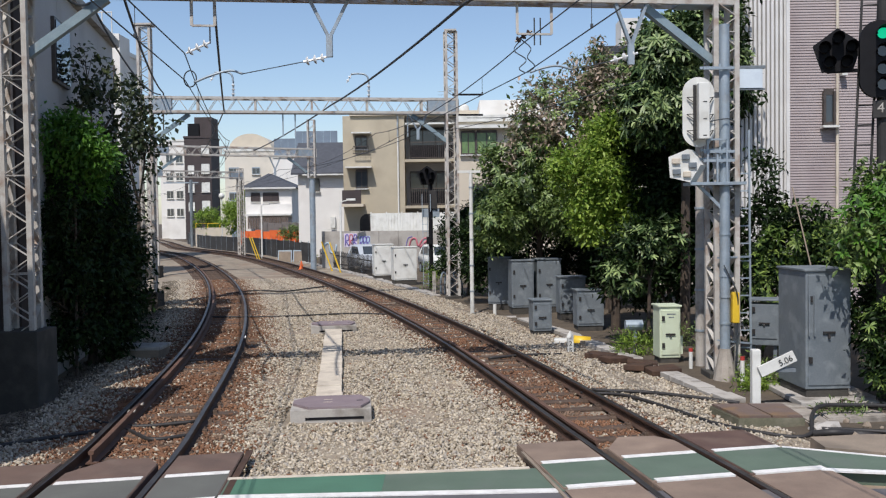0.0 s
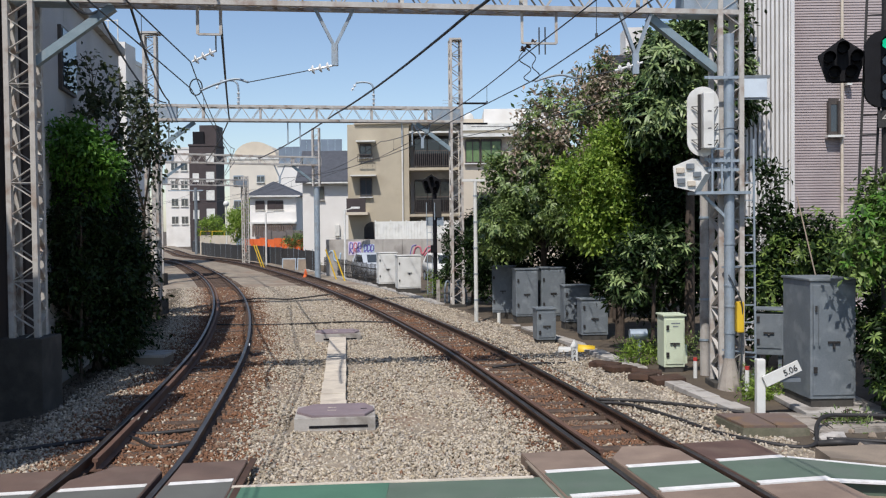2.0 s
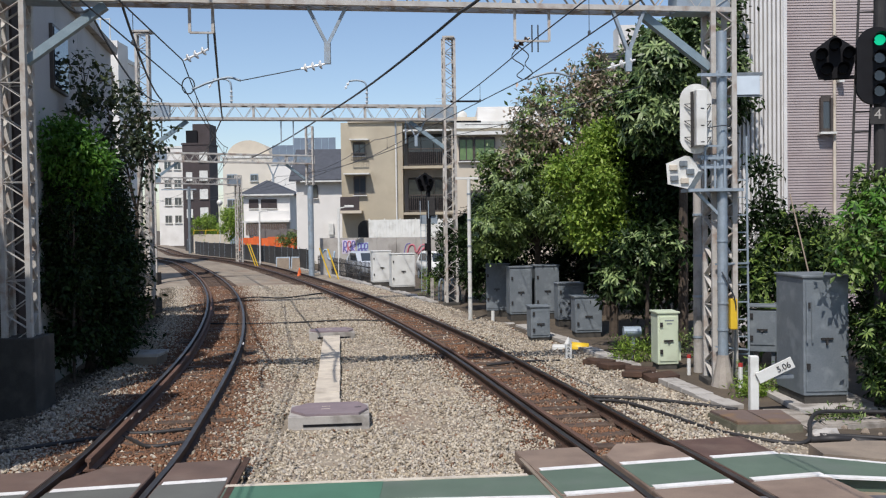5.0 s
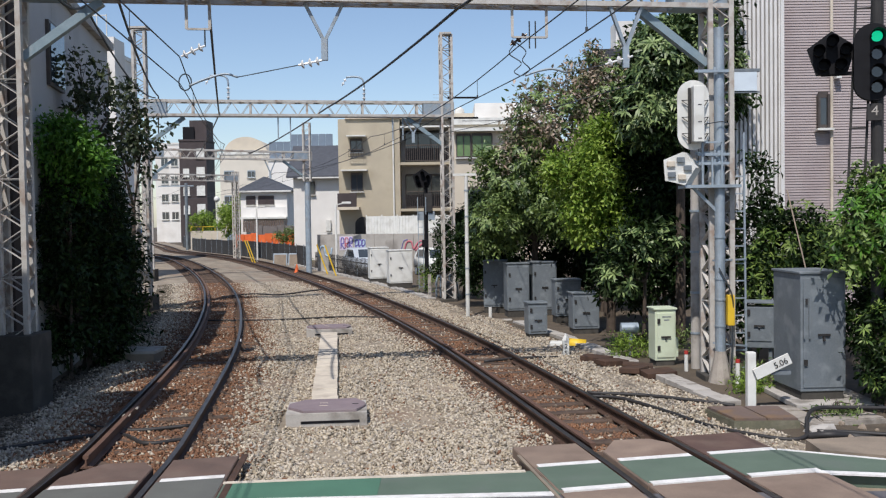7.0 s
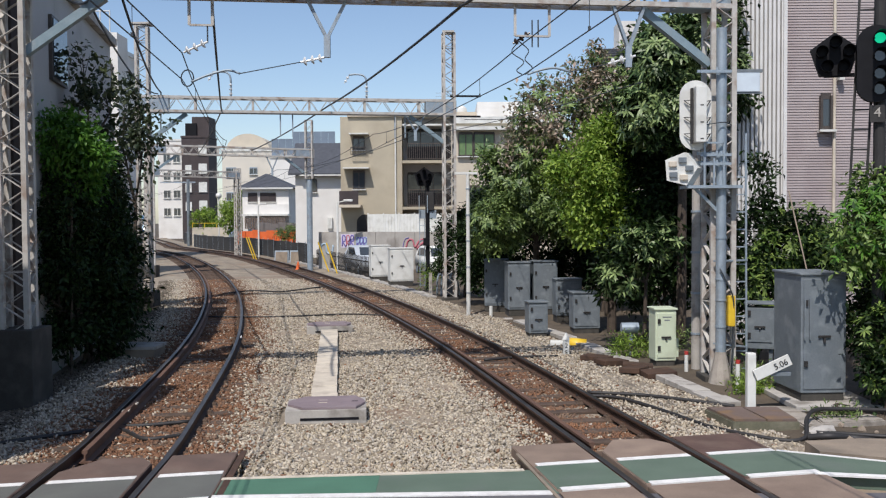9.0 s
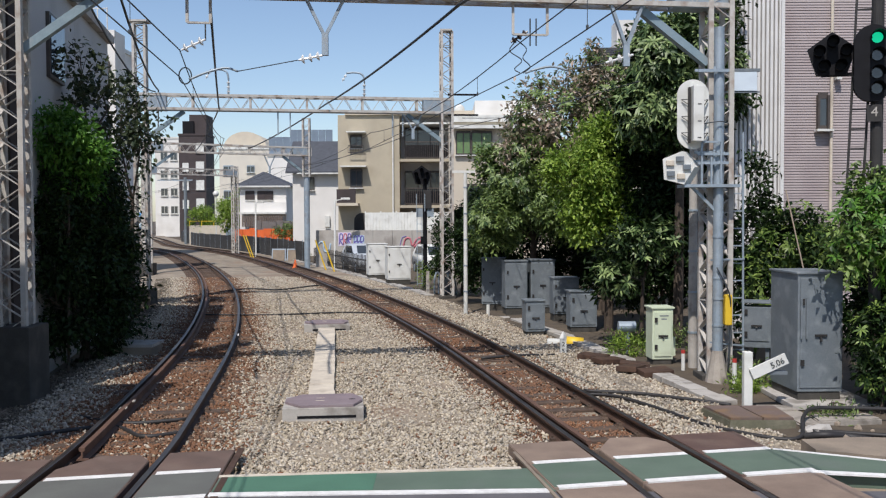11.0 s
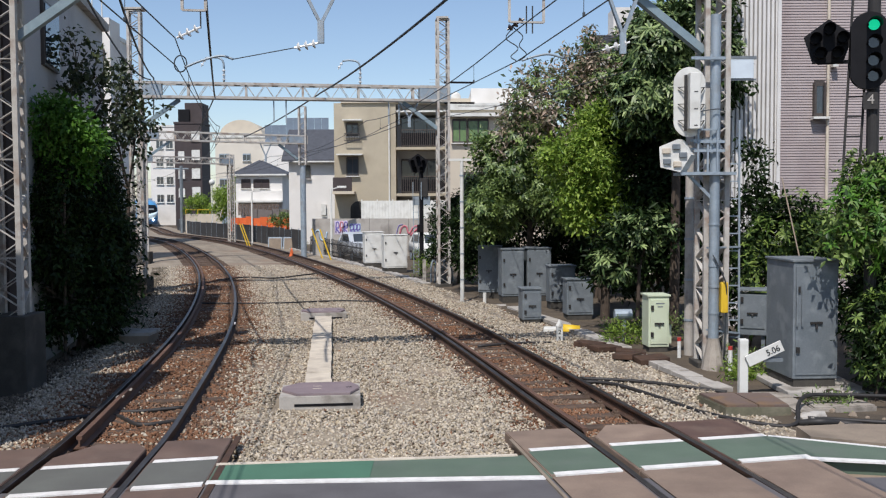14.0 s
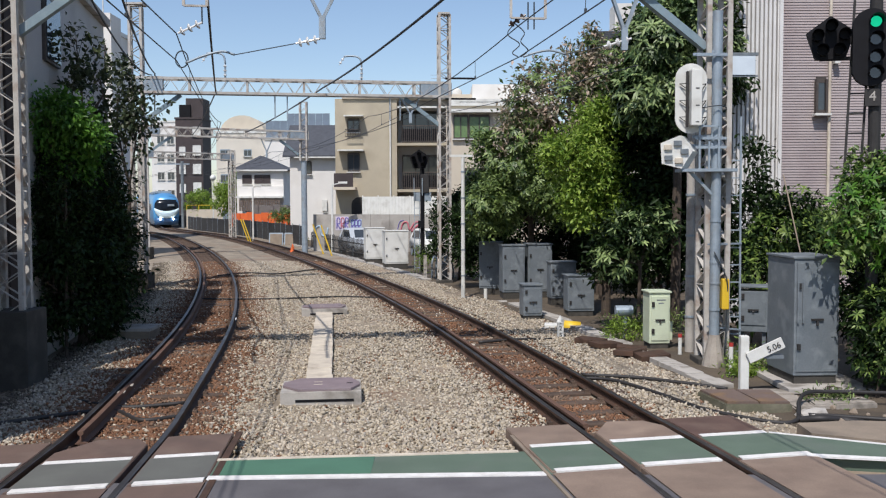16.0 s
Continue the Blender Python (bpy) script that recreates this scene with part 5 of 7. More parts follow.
def gable_house():
    t = thing("house", Matrix(), "white house with a steep slate roof", "building")
    x0, x1, y0, y1 = -11.25, -7.2, 68, 77
    bm = bmesh.new()
    prof = [(y0, -0.3), (y0, 6.1), ((y0 + y1) / 2 - 1.5, 8.3), (y1, 6.1), (y1, -0.3)]
    a = [bm.verts.new((x0, y, z)) for y, z in prof]
    b = [bm.verts.new((x1, y, z)) for y, z in prof]
    bm.faces.new(a)
    bm.faces.new(b[::-1])
    for k in range(5):
        bm.faces.new((a[k], b[k], b[(k + 1) % 5], a[(k + 1) % 5]))
    part("wall", bm, M_WHITEWALL, t)
    ridge = ((y0 + y1) / 2 - 1.5, 8.35)
    for (ya, za), m in (((y0 - 0.5, 5.92), M_ROOF), ((y1 + 0.5, 5.92), M_ROOF)):
        bm = bmesh.new()
        q = [bm.verts.new(v) for v in ((x0 - 0.45, ya, za), (x1 + 0.4, ya, za), (x1 + 0.4, ridge[0], ridge[1] + 0.05), (x0 - 0.45, ridge[0], ridge[1] + 0.05))]
        w = [bm.verts.new(v.co + Vector((0, 0, 0.14))) for v in q]
        bm.faces.new(q[::-1])
        bm.faces.new(w)
        for k in range(4):
            bm.faces.new((q[k], q[(k + 1) % 4], w[(k + 1) % 4], w[k]))
        part("roof", bm, m, t, "dark slate roof slope")
    box("gutter", -8.9, y0 - 0.55, 5.86, 3.9, 0.12, 0.1, M_OFFWHITE, t)
    window(t, -9.9, y0 - 0.03, 4.7, 0.45, 0.9, M_BRONZE, M_WINDOW, 1)
    box("meter_box", -8.7, y0 - 0.12, 2.0, 0.35, 0.22, 0.8, M_OFFWHITE, t)
    bars("balcony_rail", [((-9.3, y0 - 1.0, 1.9 - 0.3 * k), (-7.3, y0 - 1.0, 1.9 - 0.3 * k), 0.04, 0.04) for k in range(3)], M_OFFWHITE, t)


gable_house()


def block(name, label, x0, x1, y0, y1, top, material, wins=(), pane=M_WINDOW, frame_material=M_OFFWHITE):
    """A far building: body, roof edge, rows of windows (x, z, w, h)."""
    t = thing(name, Matrix(), label, "building")
    box("wall", (x0 + x1) / 2, (y0 + y1) / 2, -0.3, x1 - x0, y1 - y0, top + 0.3, material, t)
    box("parapet", (x0 + x1) / 2, (y0 + y1) / 2, top, x1 - x0 + 0.2, y1 - y0 + 0.2, 0.3, M_OFFWHITE if material is not M_BROWN else M_BROWN, t)
    for x, z, w, h in wins:
        window(t, x, y0 - 0.03, z, w, h, frame_material, pane, 2)
    return t


block("building", "white narrow apartment block with small windows far along the line", -47.2, -42.6, 150, 160, 15.6, M_WHITEWALL, [(-44.9 + 1.6 * (i - 0.5), 3.4 + 2.9 * k, 1.1, 1.3) for k in range(4) for i in range(2)])
tower = block("building", "dark brown tiled tower with white-framed windows", -40.4, -36.3, 140, 145, 15.2, M_BROWN, [(-37.2, 4.2 + 2.8 * k, 1.2, 1.4) for k in range(4)] + [(-39.4, 4.2 + 2.8 * k, 0.9, 1.2) for k in range(3)], M_OFFWHITE)
box("lift_tower", -37.6, 142.5, 15.5, 2.6, 4, 2.9, M_BROWN, tower)
box("tank", -39.0, 141.2, 15.5, 1.7, 2, 1.9, M_BLACK, tower, "black roof tank")
cream = block("building", "large cream block with a barrel-vaulted roof", -27.4, -17.2, 112, 124, 11.0, M_CREAMWALL, [(-26.3, 8.0, 1.2, 1.0), (-26.3, 5.0, 1.2, 1.0), (-23.6, 8.2, 0.9, 0.8)], frame_material=M_GALV)
bm = bmesh.new()
arc = [(-24.4 + 2.7 * math.cos(a), 11.0 + 2.2 * math.sin(a)) for a in np.linspace(math.pi, 0, 14)]
va, vb = [bm.verts.new((x, 112.6, z)) for x, z in arc], [bm.verts.new((x, 123, z)) for x, z in arc]
bm.faces.new(va)
bm.faces.new(vb[::-1])
for k in range(13):
    bm.faces.new((va[k], va[k + 1], vb[k + 1], vb[k]))
part("vault", bm, M_BEIGE, cream, "grey-cream barrel vault")
roofs = block("building", "building with a blue-grey rooftop screen", -20.0, -12.2, 104, 114, 9.6, M_WHITEWALL)
for k in range(9):
    box("screen_panel", -19.5 + 0.8 * k, 104.3, 9.9, 0.78, 0.06, 2.7 if k > 2 else 1.9, M_GLASSBLUE, roofs)
for k in range(4):
    box("roof_unit", -12.6 - 0.7 * k, 103.6, 9.9, 0.5, 0.5, 0.7, M_OFFWHITE, roofs)
block("building", "white apartment tower above the inner hedge", -29.3, -24.3, 62, 72, 15.2, M_WHITEWALL, [(-25.3, 4 + 2.9 * k, 1.2, 1.6) for k in range(4)])


def inner_house():
    """Grey building whose long wall stands in shade beside the inner track."""
    t = thing("grey_building", Matrix(), "grey rendered building with its long wall in shade", "building")
    a, b = Vector((-7.38, 16.3)), Vector((-8.95, 24.6))
    d = (b - a).normalized()
    n = Vector((-d.y, d.x))
    for k in range(4):
        p, q = a + (b - a) * (k / 4), a + (b - a) * ((k + 1) / 4 - 0.001)
        slab("wall", [p[:], q[:], (q + n * 7)[:], (p + n * 7)[:]], -0.34, 7.3, M_GREYWALL, t)
    slab("roof", [(a - d * 0.1 - n * 0.15)[:], (b + d * 0.1 - n * 0.15)[:], (b + d * 0.1 + n * 7.2)[:], (a - d * 0.1 + n * 7.2)[:]], 7.31, 7.5, M_CONC, t, "flat roof edge")
    for s, z in ((2.2, 5.4), (7.0, 2.4)):
        p = a + d * s - n * 0.03
        turn = Matrix.Rotation(math.atan2(d.y, d.x), 3, "Z")
        w = box("window", p.x, p.y, z, 1.3, 0.08, 1.25, M_BRONZE, t, "dark window", turn=turn)
        q = p - n * 0.03
        box("pane", q.x, q.y, z + 0.06, 1.18, 0.06, 1.13, M_WINDOW, w, turn=turn)


inner_house()
dark_house = thing("brown_building", Matrix(), "dark brown house wall and unseen blocks that cast shade", "building")
# blocks added out of view, stepped to shade the hedge and ballast
for k, (shift, top) in enumerate(((1.5, 9.6), (0.0, 8.6), (0.55, 8.4))):
    box("wall", -12.3 + shift, 7.5 + 3.3 * k, -0.34, 8.0, 3.29, top, M_BROWNWALL, dark_house)
    box("roof", -12.3 + shift, 7.5 + 3.3 * k, top - 0.33, 8.3, 3.34, 0.25, M_ROOF, dark_house)
box("wall", -11.4, 15.98, -0.34, 8.0, 0.5, 7.6, M_BROWNWALL, dark_house)
pale_block = thing("apartment_building", Matrix(), "narrow white apartment building with a railed roof", "building")
box("wall", -19.9, 48.8, -0.3, 5.6, 1.5, 12.7, M_WHITEWALL, pale_block)
box("parapet", -19.9, 47.95, 12.05, 5.7, 0.2, 0.35, M_WHITEWALL, pale_block)
for z in (3.6, 6.6, 9.5):
    window(pale_block, -17.75, 47.97, z, 0.7, 1.3, M_BRONZE, M_WINDOW, 1, "narrow dark window")
for x in (-19.0, -18.5, -18.0, -17.5):
    rod("rail_post", (x, 48.1, 12.4), (x, 48.1, 13.6), 0.03, M_OFFWHITE, pale_block)
rod("top_rail", (-19.4, 48.1, 13.55), (-17.5, 48.1, 13.55), 0.03, M_OFFWHITE, pale_block)
trough = thing("cable_box", Matrix(), "low shaded concrete cable box beside the hedge", "box")
box("body", -6.5, 19.1, -0.4, 0.95, 0.7, 0.42, M_CONC2, trough)
box("lid", -6.5, 19.1, 0.025, 1.02, 0.76, 0.06, M_CONC, trough, "flat concrete lid")


def mauve_house():
    t = thing("mauve_building", Matrix(), "building clad in mauve lap siding and white vertical slats", "building")
    y = 21.0
    x0, xm, x1 = 6.6, 7.70, 14.0
    box("wall", (xm + x1) / 2, y + 1.6, -0.3, x1 - xm, 2.8, 14.0, M_PINK, t)
    verts, faces = [], []
    for k in range(215):
        z = 0.4 + 0.062 * k
        verts += [(xm, y + 0.19, z + 0.062), (x1, y + 0.19, z + 0.062), (x1, y + 0.172, z), (xm, y + 0.172, z), (xm, y + 0.20, z), (x1, y + 0.20, z)]
        j = 6 * k
        faces += [(j, j + 3, j + 2, j + 1), (j + 3, j + 4, j + 5, j + 2)]
    tagged(raw("siding", verts, faces, M_PINK, t, "mauve horizontal lap siding"), kind="stuff")
    box("corner_post", xm - 0.03, y + 0.12, -0.3, 0.08, 0.16, 14.0, M_SLAT, t)
    box("backing", (x0 + xm) / 2, y + 0.75, -0.3, xm - x0, 1.0, 14.0, M_GREYWALL, t, "dark wall behind the slats")
    for k in range(11):
        box("slat", x0 + 0.05 + 0.098 * k, y + 0.14, 0.2, 0.058, 0.09, 13.4, M_SLAT, t)
    window(t, 8.62, y + 0.13, 4.65, 0.22, 0.75, M_BRONZE, M_WINDOW, 1, "narrow dark window")
    rod("downpipe", (8.80, y + 0.09, 2.0), (8.80, y + 0.09, 13), 0.035, M_CREAM, t, "pale downpipe")
    for x, z in ((8.93, 5.75), (9.35, 5.85)):
        box("outlet_hood", x, y + 0.06, z, 0.12, 0.14, 0.14, M_OFFWHITE, t)


mauve_house()
upper = thing("house", Matrix(), "white roof turret behind the thicket", "building")
box("wall", 8.6, 39, -0.3, 5.0, 6, 9.2, M_CREAMWALL, upper)
box("turret", 7.3, 37.4, 9.1, 0.95, 1.2, 1.35, M_WHITEWALL, upper, "white turret")
for k in range(6):
    box("roof_tile", 8.6, 35.9 + 0.12 * k, 8.8 + 0.09 * k, 5.4, 0.14, 0.05, M_ROOF, upper)


# ---- between the tracks: cable pits and duct ----
def cable_pit(x, y, w, d, turn_deg):
    t = thing("cable_pit", pose(x, y, -0.16, 0, 0, turn_deg), "concrete cable pit with a worn purple-grey lid", "cable pit", "cable pits")
    box("body", 0, 0, -0.1, w, d, 0.30, M_CONC, t, "pale concrete body", 0.012)
    box("slot", 0.05, -d / 2 - 0.001, 0.055, w * 0.72, 0.012, 0.035, M_BLACK, t, "dark slot")
    c = 0.24
    slab("lid", [(-w / 2 + c, -d / 2 + 0.01), (w / 2 - c * 0.6, -d / 2 + 0.01), (w / 2 - 0.02, -d * 0.12), (w / 2 - 0.02, d * 0.12), (w / 2 - c * 0.6, d / 2 - 0.01), (-w / 2 + c, d / 2 - 0.01), (-w / 2 + 0.02, d * 0.14), (-w / 2 + 0.02, -d * 0.14)], 0.202, 0.232, M_LID, t, "purple-grey resin lid", 0.008)
    for yy in (-0.1, 0.12):
        box("lifting_slot", -0.05, yy * d, 0.2325, 0.12, 0.016, 0.003, M_CREAM, t)
    box("stain", w / 2 - 0.16, -0.02, 0.2325, 0.09, 0.03, 0.003, M_BLACK, t)
    return t


cable_pit(-1.74, 13.05, 1.12, 0.85, 6)
cable_pit(-2.98, 22.95, 1.12, 0.85, 9)
duct = thing("cable_duct", Matrix(), "cream concrete duct lids in a row between the tracks", "cable duct")
for k in range(15):
    a, b = Vector((-1.86, 13.62)), Vector((-2.90, 22.4))
    p = a.lerp(b, (k + 0.5) / 15)
    box("lid", p.x + random.uniform(-0.008, 0.008), p.y, -0.14, 0.40, (b - a).length / 15 - 0.012, 0.12 + random.uniform(-0.006, 0.006), M_CREAM, duct, "", 0.008, Matrix.Rotation(0.118 + random.uniform(-0.01, 0.01), 3, "Z"))


# ---- cable trough on the outer side ----
def trough(y0, y1, off0, off1, label):
    t = thing("cable_trough", Matrix(), label, "cable trough", "cable troughs")
    s, e = right_line.near(y0), right_line.near(y1)
    k = 0
    while s < e:
        off = off0 + (off1 - off0) * (s - right_line.near(y0)) / (e - right_line.near(y0))
        p, d = right_line.at(s, off + random.uniform(-0.012, 0.012))
        turn = Matrix.Rotation(math.atan2(d.y, d.x) + random.uniform(-0.02, 0.02), 3, "Z")
        box("lid", p.x, p.y, -0.30, 0.49, 0.32, 0.22 + random.uniform(-0.03, 0.02), M_CONC, t, "", 0.01, turn)
        s += 0.5
        k += 1
    return t


trough(13.4, 24.6, 2.55, 2.72, "old concrete cable trough lids beside the outer track")
trough(32.5, 60.0, 2.35, 2.0, "pale concrete cable trough along the fence")
for k, (x, y, r) in enumerate(((3.1, 17.5, 25), (3.5, 17.0, -12), (3.35, 16.6, 60), (3.7, 16.2, 10), (2.9, 18.0, -30))):
    t = thing("loose_cover", pose(x, y, -0.13, random.uniform(-4, 4), random.uniform(-4, 4), r), "loose rusty brown cover slab on the gravel", "cover slab", "loose covers")
    box("slab", 0, 0, 0, 0.55, 0.38, 0.10, M_RAIL, t, "", 0.015)


# ---- distance post and bollards ----
def text(name, body, size, m, material, parent):
    c = bpy.data.curves.new(name, "FONT")
    c.body, c.size, c.extrude, c.align_x, c.align_y = body, size, 0.002, "CENTER", "CENTER"
    c.materials.append(material)
    ob = new(name, c)
    ob.parent = parent
    ob.matrix_basis = m
    return ob


def distance_post():
    t = thing("distance_post", pose(4.42, 13.45, -0.2), "white painted distance post with a slanted board", "distance post")
    box("post", 0, 0, -0.2, 0.13, 0.12, 1.08, M_OFFWHITE, t, "", 0.02)
    b = box("board", 0.32, -0.09, 0.6, 0.56, 0.035, 0.165, M_OFFWHITE, t, "white board", 0.006, Matrix.Rotation(-radians(25), 3, "Y"))
    b.matrix_basis = Matrix.Translation((0.0, 0, 0.0))
    text("number", "5.06", 0.125, Matrix.Translation((0.40, -0.115, 0.72)) @ Euler((radians(90), -radians(25), 0)).to_matrix().to_4x4(), M_DARK, t)
    box("bracket", 0.42, -0.02, 0.55, 0.28, 0.12, 0.05, M_CABINET, t)


distance_post()


def bollard(x, y, h, r=0.035, cap=True):
    t = thing("marker_post", pose(x, y, -0.25), "small white marker post with a red top" if cap else "small white marker post", "marker post", "marker posts")
    rod("post", (0, 0, -0.1), (0, 0, h), r, M_OFFWHITE, t)
    if cap:
        rod("cap", (0, 0, h), (0, 0, h + 0.06), r * 1.05, M_RED, t, "red cap")


bollard(4.32, 16.7, 0.42)
bollard(4.72, 15.0, 0.52)
bollard(1.22, 26.4, 0.40, 0.05, False)
numb = thing("marker_stake", pose(2.41, 18.85, -0.25, 0, 0, 0), "short white pointed stake with painted numerals", "marker stake")
bm = add_box(bmesh.new(), 0, 0, 0, 0.125, 0.10, 0.42)
add_rod(bm, (0, 0, 0.42), (0.0, 0, 0.56), 0.085, 0.01, 4)
part("stake", bm, M_OFFWHITE, numb)
text("number", "2", 0.13, Matrix.Translation((0, -0.055, 0.30)) @ Euler((radians(90), 0, 0)).to_matrix().to_4x4(), M_DARK, numb)
text("number", "5", 0.13, Matrix.Translation((0, -0.055, 0.16)) @ Euler((radians(90), 0, 0)).to_matrix().to_4x4(), M_DARK, numb)
hump = thing("cable_cover", pose(2.85, 20.4, -0.2, 0, 0, -10), "bright yellow cable cover with white end block", "cable cover")
bm = bmesh.new()
bmesh.ops.create_cone(bm, cap_ends=True, segments=16, radius1=0.15, radius2=0.12, depth=0.42, matrix=Matrix.Translation((0, 0, 0.06)) @ Matrix.Rotation(radians(90), 4, "Y"))
part("cover", bm, M_YELLOW, hump, "", True)
box("end_block", -0.42, -0.1, -0.05, 0.34, 0.26, 0.2, M_OFFWHITE, hump, "white end block", 0.03)


# ---- cabinets ----
def cabinet(x, y, z, w, d, h, label, material=M_CABINET, doors=1, turn_deg=0.0, vents=True, legs=0.0, bars_of_text=0):
    """A steel equipment cabinet: body, overhanging top, door leaves with handle and hinges, plinth."""
    t = thing("equipment_cabinet", pose(x, y, z, 0, 0, turn_deg), label, "equipment cabinet", "trackside cabinets")
    if legs:
        for sx in (-1, 1):
            box("leg", sx * (w / 2 - 0.06), 0, -legs, 0.06, d * 0.7, legs, M_CABINET, t)
    else:
        # near-black plinth colour stands for the shaded gap underneath
        box("plinth", 0, 0, -0.15, w - 0.04, d - 0.04, 0.21, M_SHADECONC, t, "plinth coloured as the shaded gap below the cabinet", 0.01)
    box("body", 0, 0, 0.06 if not legs else 0, w, d, h - 0.06, material, t, "", 0.012)
    bm = add_box(bmesh.new(), 0, 0, h, w + 0.05, d + 0.05, 0.035, 0.008)
    part("top", bm, material, t, "slightly overhanging top")
    for k in range(doors):
        dw = (w - 0.06) / doors
        cxx = -w / 2 + 0.03 + dw * (k + 0.5)
        door = box("door", cxx, -d / 2 - 0.006, 0.12, dw - 0.012, 0.022, h - 0.18, material, t, "", 0.006)
        bars("handle", [((cxx - 0.09, -d / 2 - 0.035, h * 0.5), (cxx + 0.09, -d / 2 - 0.035, h * 0.5), 0.022, 0.03), ((cxx, -d / 2 - 0.02, h * 0.5), (cxx, -d / 2 - 0.04, h * 0.45), 0.03, 0.03)], M_DARK, door, "dark lever handle")
        for zz in (0.25, 0.75):
            box("hinge", cxx - dw / 2 + 0.035, -d / 2 - 0.028, h * zz, 0.05, 0.03, 0.09, M_DARK, door)
        for j in range(bars_of_text):
            box("lettering", cxx + 0.02, -d / 2 - 0.0185, h * 0.86 - 0.06 * j, dw * (0.5 - 0.2 * j), 0.002, 0.022, M_CABINET, door)
    return t


big = cabinet(5.50, 14.05, 0.0, 0.68, 0.98, 1.80, "tall weathered grey steel cabinet on a concrete pad", turn_deg=3)
box("nameplate", 0.12, -0.512, 1.50, 0.14, 0.012, 0.09, M_CABINET, big)
bars("locking_bar", [((-0.30, -0.53, 0.85), (-0.30, -0.53, 1.45), 0.02, 0.02), ((-0.22, -0.53, 0.85), (-0.22, -0.53, 1.45), 0.02, 0.02)], M_CABINET, big, "long lock rods")
pad = thing("concrete_pad", pose(5.62, 13.95, -0.3), "concrete slab under the large cabinet", "slab")
box("slab", 0, 0, 0.16, 1.25, 1.5, 0.08, M_CONC, pad, "", 0.012)
# bearers take the same dark colour for the shade below the slab
for u in (-0.42, 0.42):
    box("bearer", u, 0.1, -0.06, 0.16, 1.1, 0.22, M_SHADECONC, pad, "bearer coloured as the shade under the slab")
cabinet(5.52, 16.3, 0.35, 0.48, 0.4, 0.78, "small grey cabinet on steel legs", legs=0.7, turn_deg=-20)
green = cabinet(4.08, 17.55, -0.10, 0.40, 0.44, 1.02, "pale mint green cabinet with dark markings", M_MINT, turn_deg=4, bars_of_text=2)
box("side_box", 0.22, 0.02, 0.12, 0.08, 0.38, 0.35, M_MINT, green)
cabinet(1.46, 28.0, -0.02, 0.66, 0.7, 1.42, "tall grey cabinet in the row under the trees", turn_deg=-8)
cabinet(2.00, 26.75, -0.02, 0.64, 0.66, 1.40, "tall grey cabinet with leaf shadows", turn_deg=6)
cabinet(2.78, 26.95, -0.02, 0.70, 0.66, 1.42, "tall grey cabinet with leaf shadows", turn_deg=6)
cabinet(3.22, 25.0, -0.02, 0.70, 0.5, 1.02, "medium grey cabinet under the trees", turn_deg=6)
cabinet(3.36, 22.75, -0.10, 0.66, 0.5, 0.92, "dark grey cabinet half in shade", turn_deg=5)
cabinet(2.10, 22.0, -0.12, 0.46, 0.45, 0.78, "small light grey cabinet at the edge of the ballast", M_CABINET, turn_deg=8, bars_of_text=1)
cabinet(-3.16, 42.2, 0.0, 0.86, 0.8, 1.45, "off-white cabinet beside the picket fence", M_OFFWHITE, turn_deg=12)
cabinet(-2.02, 38.9, 0.0, 0.98, 0.8, 1.42, "off-white cabinet beside the picket fence", M_OFFWHITE, turn_deg=12)
slabs = thing("cabinet_base", pose(2.3, 25.3, -0.34), "low concrete base under the row of cabinets", "slab")
box("slab", 0.2, 0.6, 0, 3.0, 5.4, 0.18, M_CONC, slabs, "", 0.02)

# concrete hatch with rusty steel lids beside the crossing
M_DIRTYCONC = mat("dirty_concrete", (0.40, 0.36, 0.31), (0.26, 0.23, 0.195), scale=4, fine=50, rough=0.95, bump=0.5, stain=(0.11, 0.095, 0.075), stain_scale=3.5, stain_amount=0.85)
M_MOSSY = mat("mossy_concrete", (0.16, 0.15, 0.10), (0.09, 0.09, 0.06), scale=4, fine=50, rough=0.95, bump=0.4, stain=(0.30, 0.27, 0.20), stain_scale=4)
hatch = thing("cable_hatch", Matrix(), "concrete cable hatch with rusty brown lids", "hatch")
slab("body", [(3.74, 12.06), (4.60, 12.03), (4.62, 12.88), (3.60, 12.91)], -0.36, -0.03, M_MOSSY, hatch, "mossy stained concrete body", 0.01)
for q in (((4.66, 11.98), (4.95, 12.05), (5.0, 12.9), (4.68, 12.85)), ((4.98, 12.25), (5.9, 12.4), (5.85, 12.75), (5.03, 12.7)), ((4.40, 12.96), (5.0, 12.95), (4.95, 13.3), (4.5, 13.35))):
    block_stone = thing("kerb_block", Matrix(), "worn pale concrete block beside the hatch", "concrete block", "concrete blocks")
    slab("block", q, -0.36, -0.08, M_DIRTYCONC, block_stone, "", 0.02)
M_RUSTLID = mat("rusty_lid", (0.17, 0.12, 0.10), (0.11, 0.08, 0.065), scale=3, fine=40, rough=0.9, bump=0.4, stain=(0.26, 0.15, 0.06), stain_scale=3)
slab("lid", [(3.76, 12.08), (4.17, 12.07), (4.10, 12.87), (3.62, 12.88)], -0.028, 0.004, M_RUSTLID, hatch, "rusty brown steel lid", 0.006)
slab("lid", [(4.19, 12.07), (4.58, 12.06), (4.60, 12.86), (4.12, 12.87)], -0.028, 0.004, M_RUSTLID, hatch, "rusty brown steel lid", 0.006)


# ---- cables on the ground ----
def cable(points, r, label, material=M_DARK):
    t = thing("ground_cable", Matrix(), label, "cable", "cables on the ground")
    wire("cable", bend(points, 8), r, material, t)


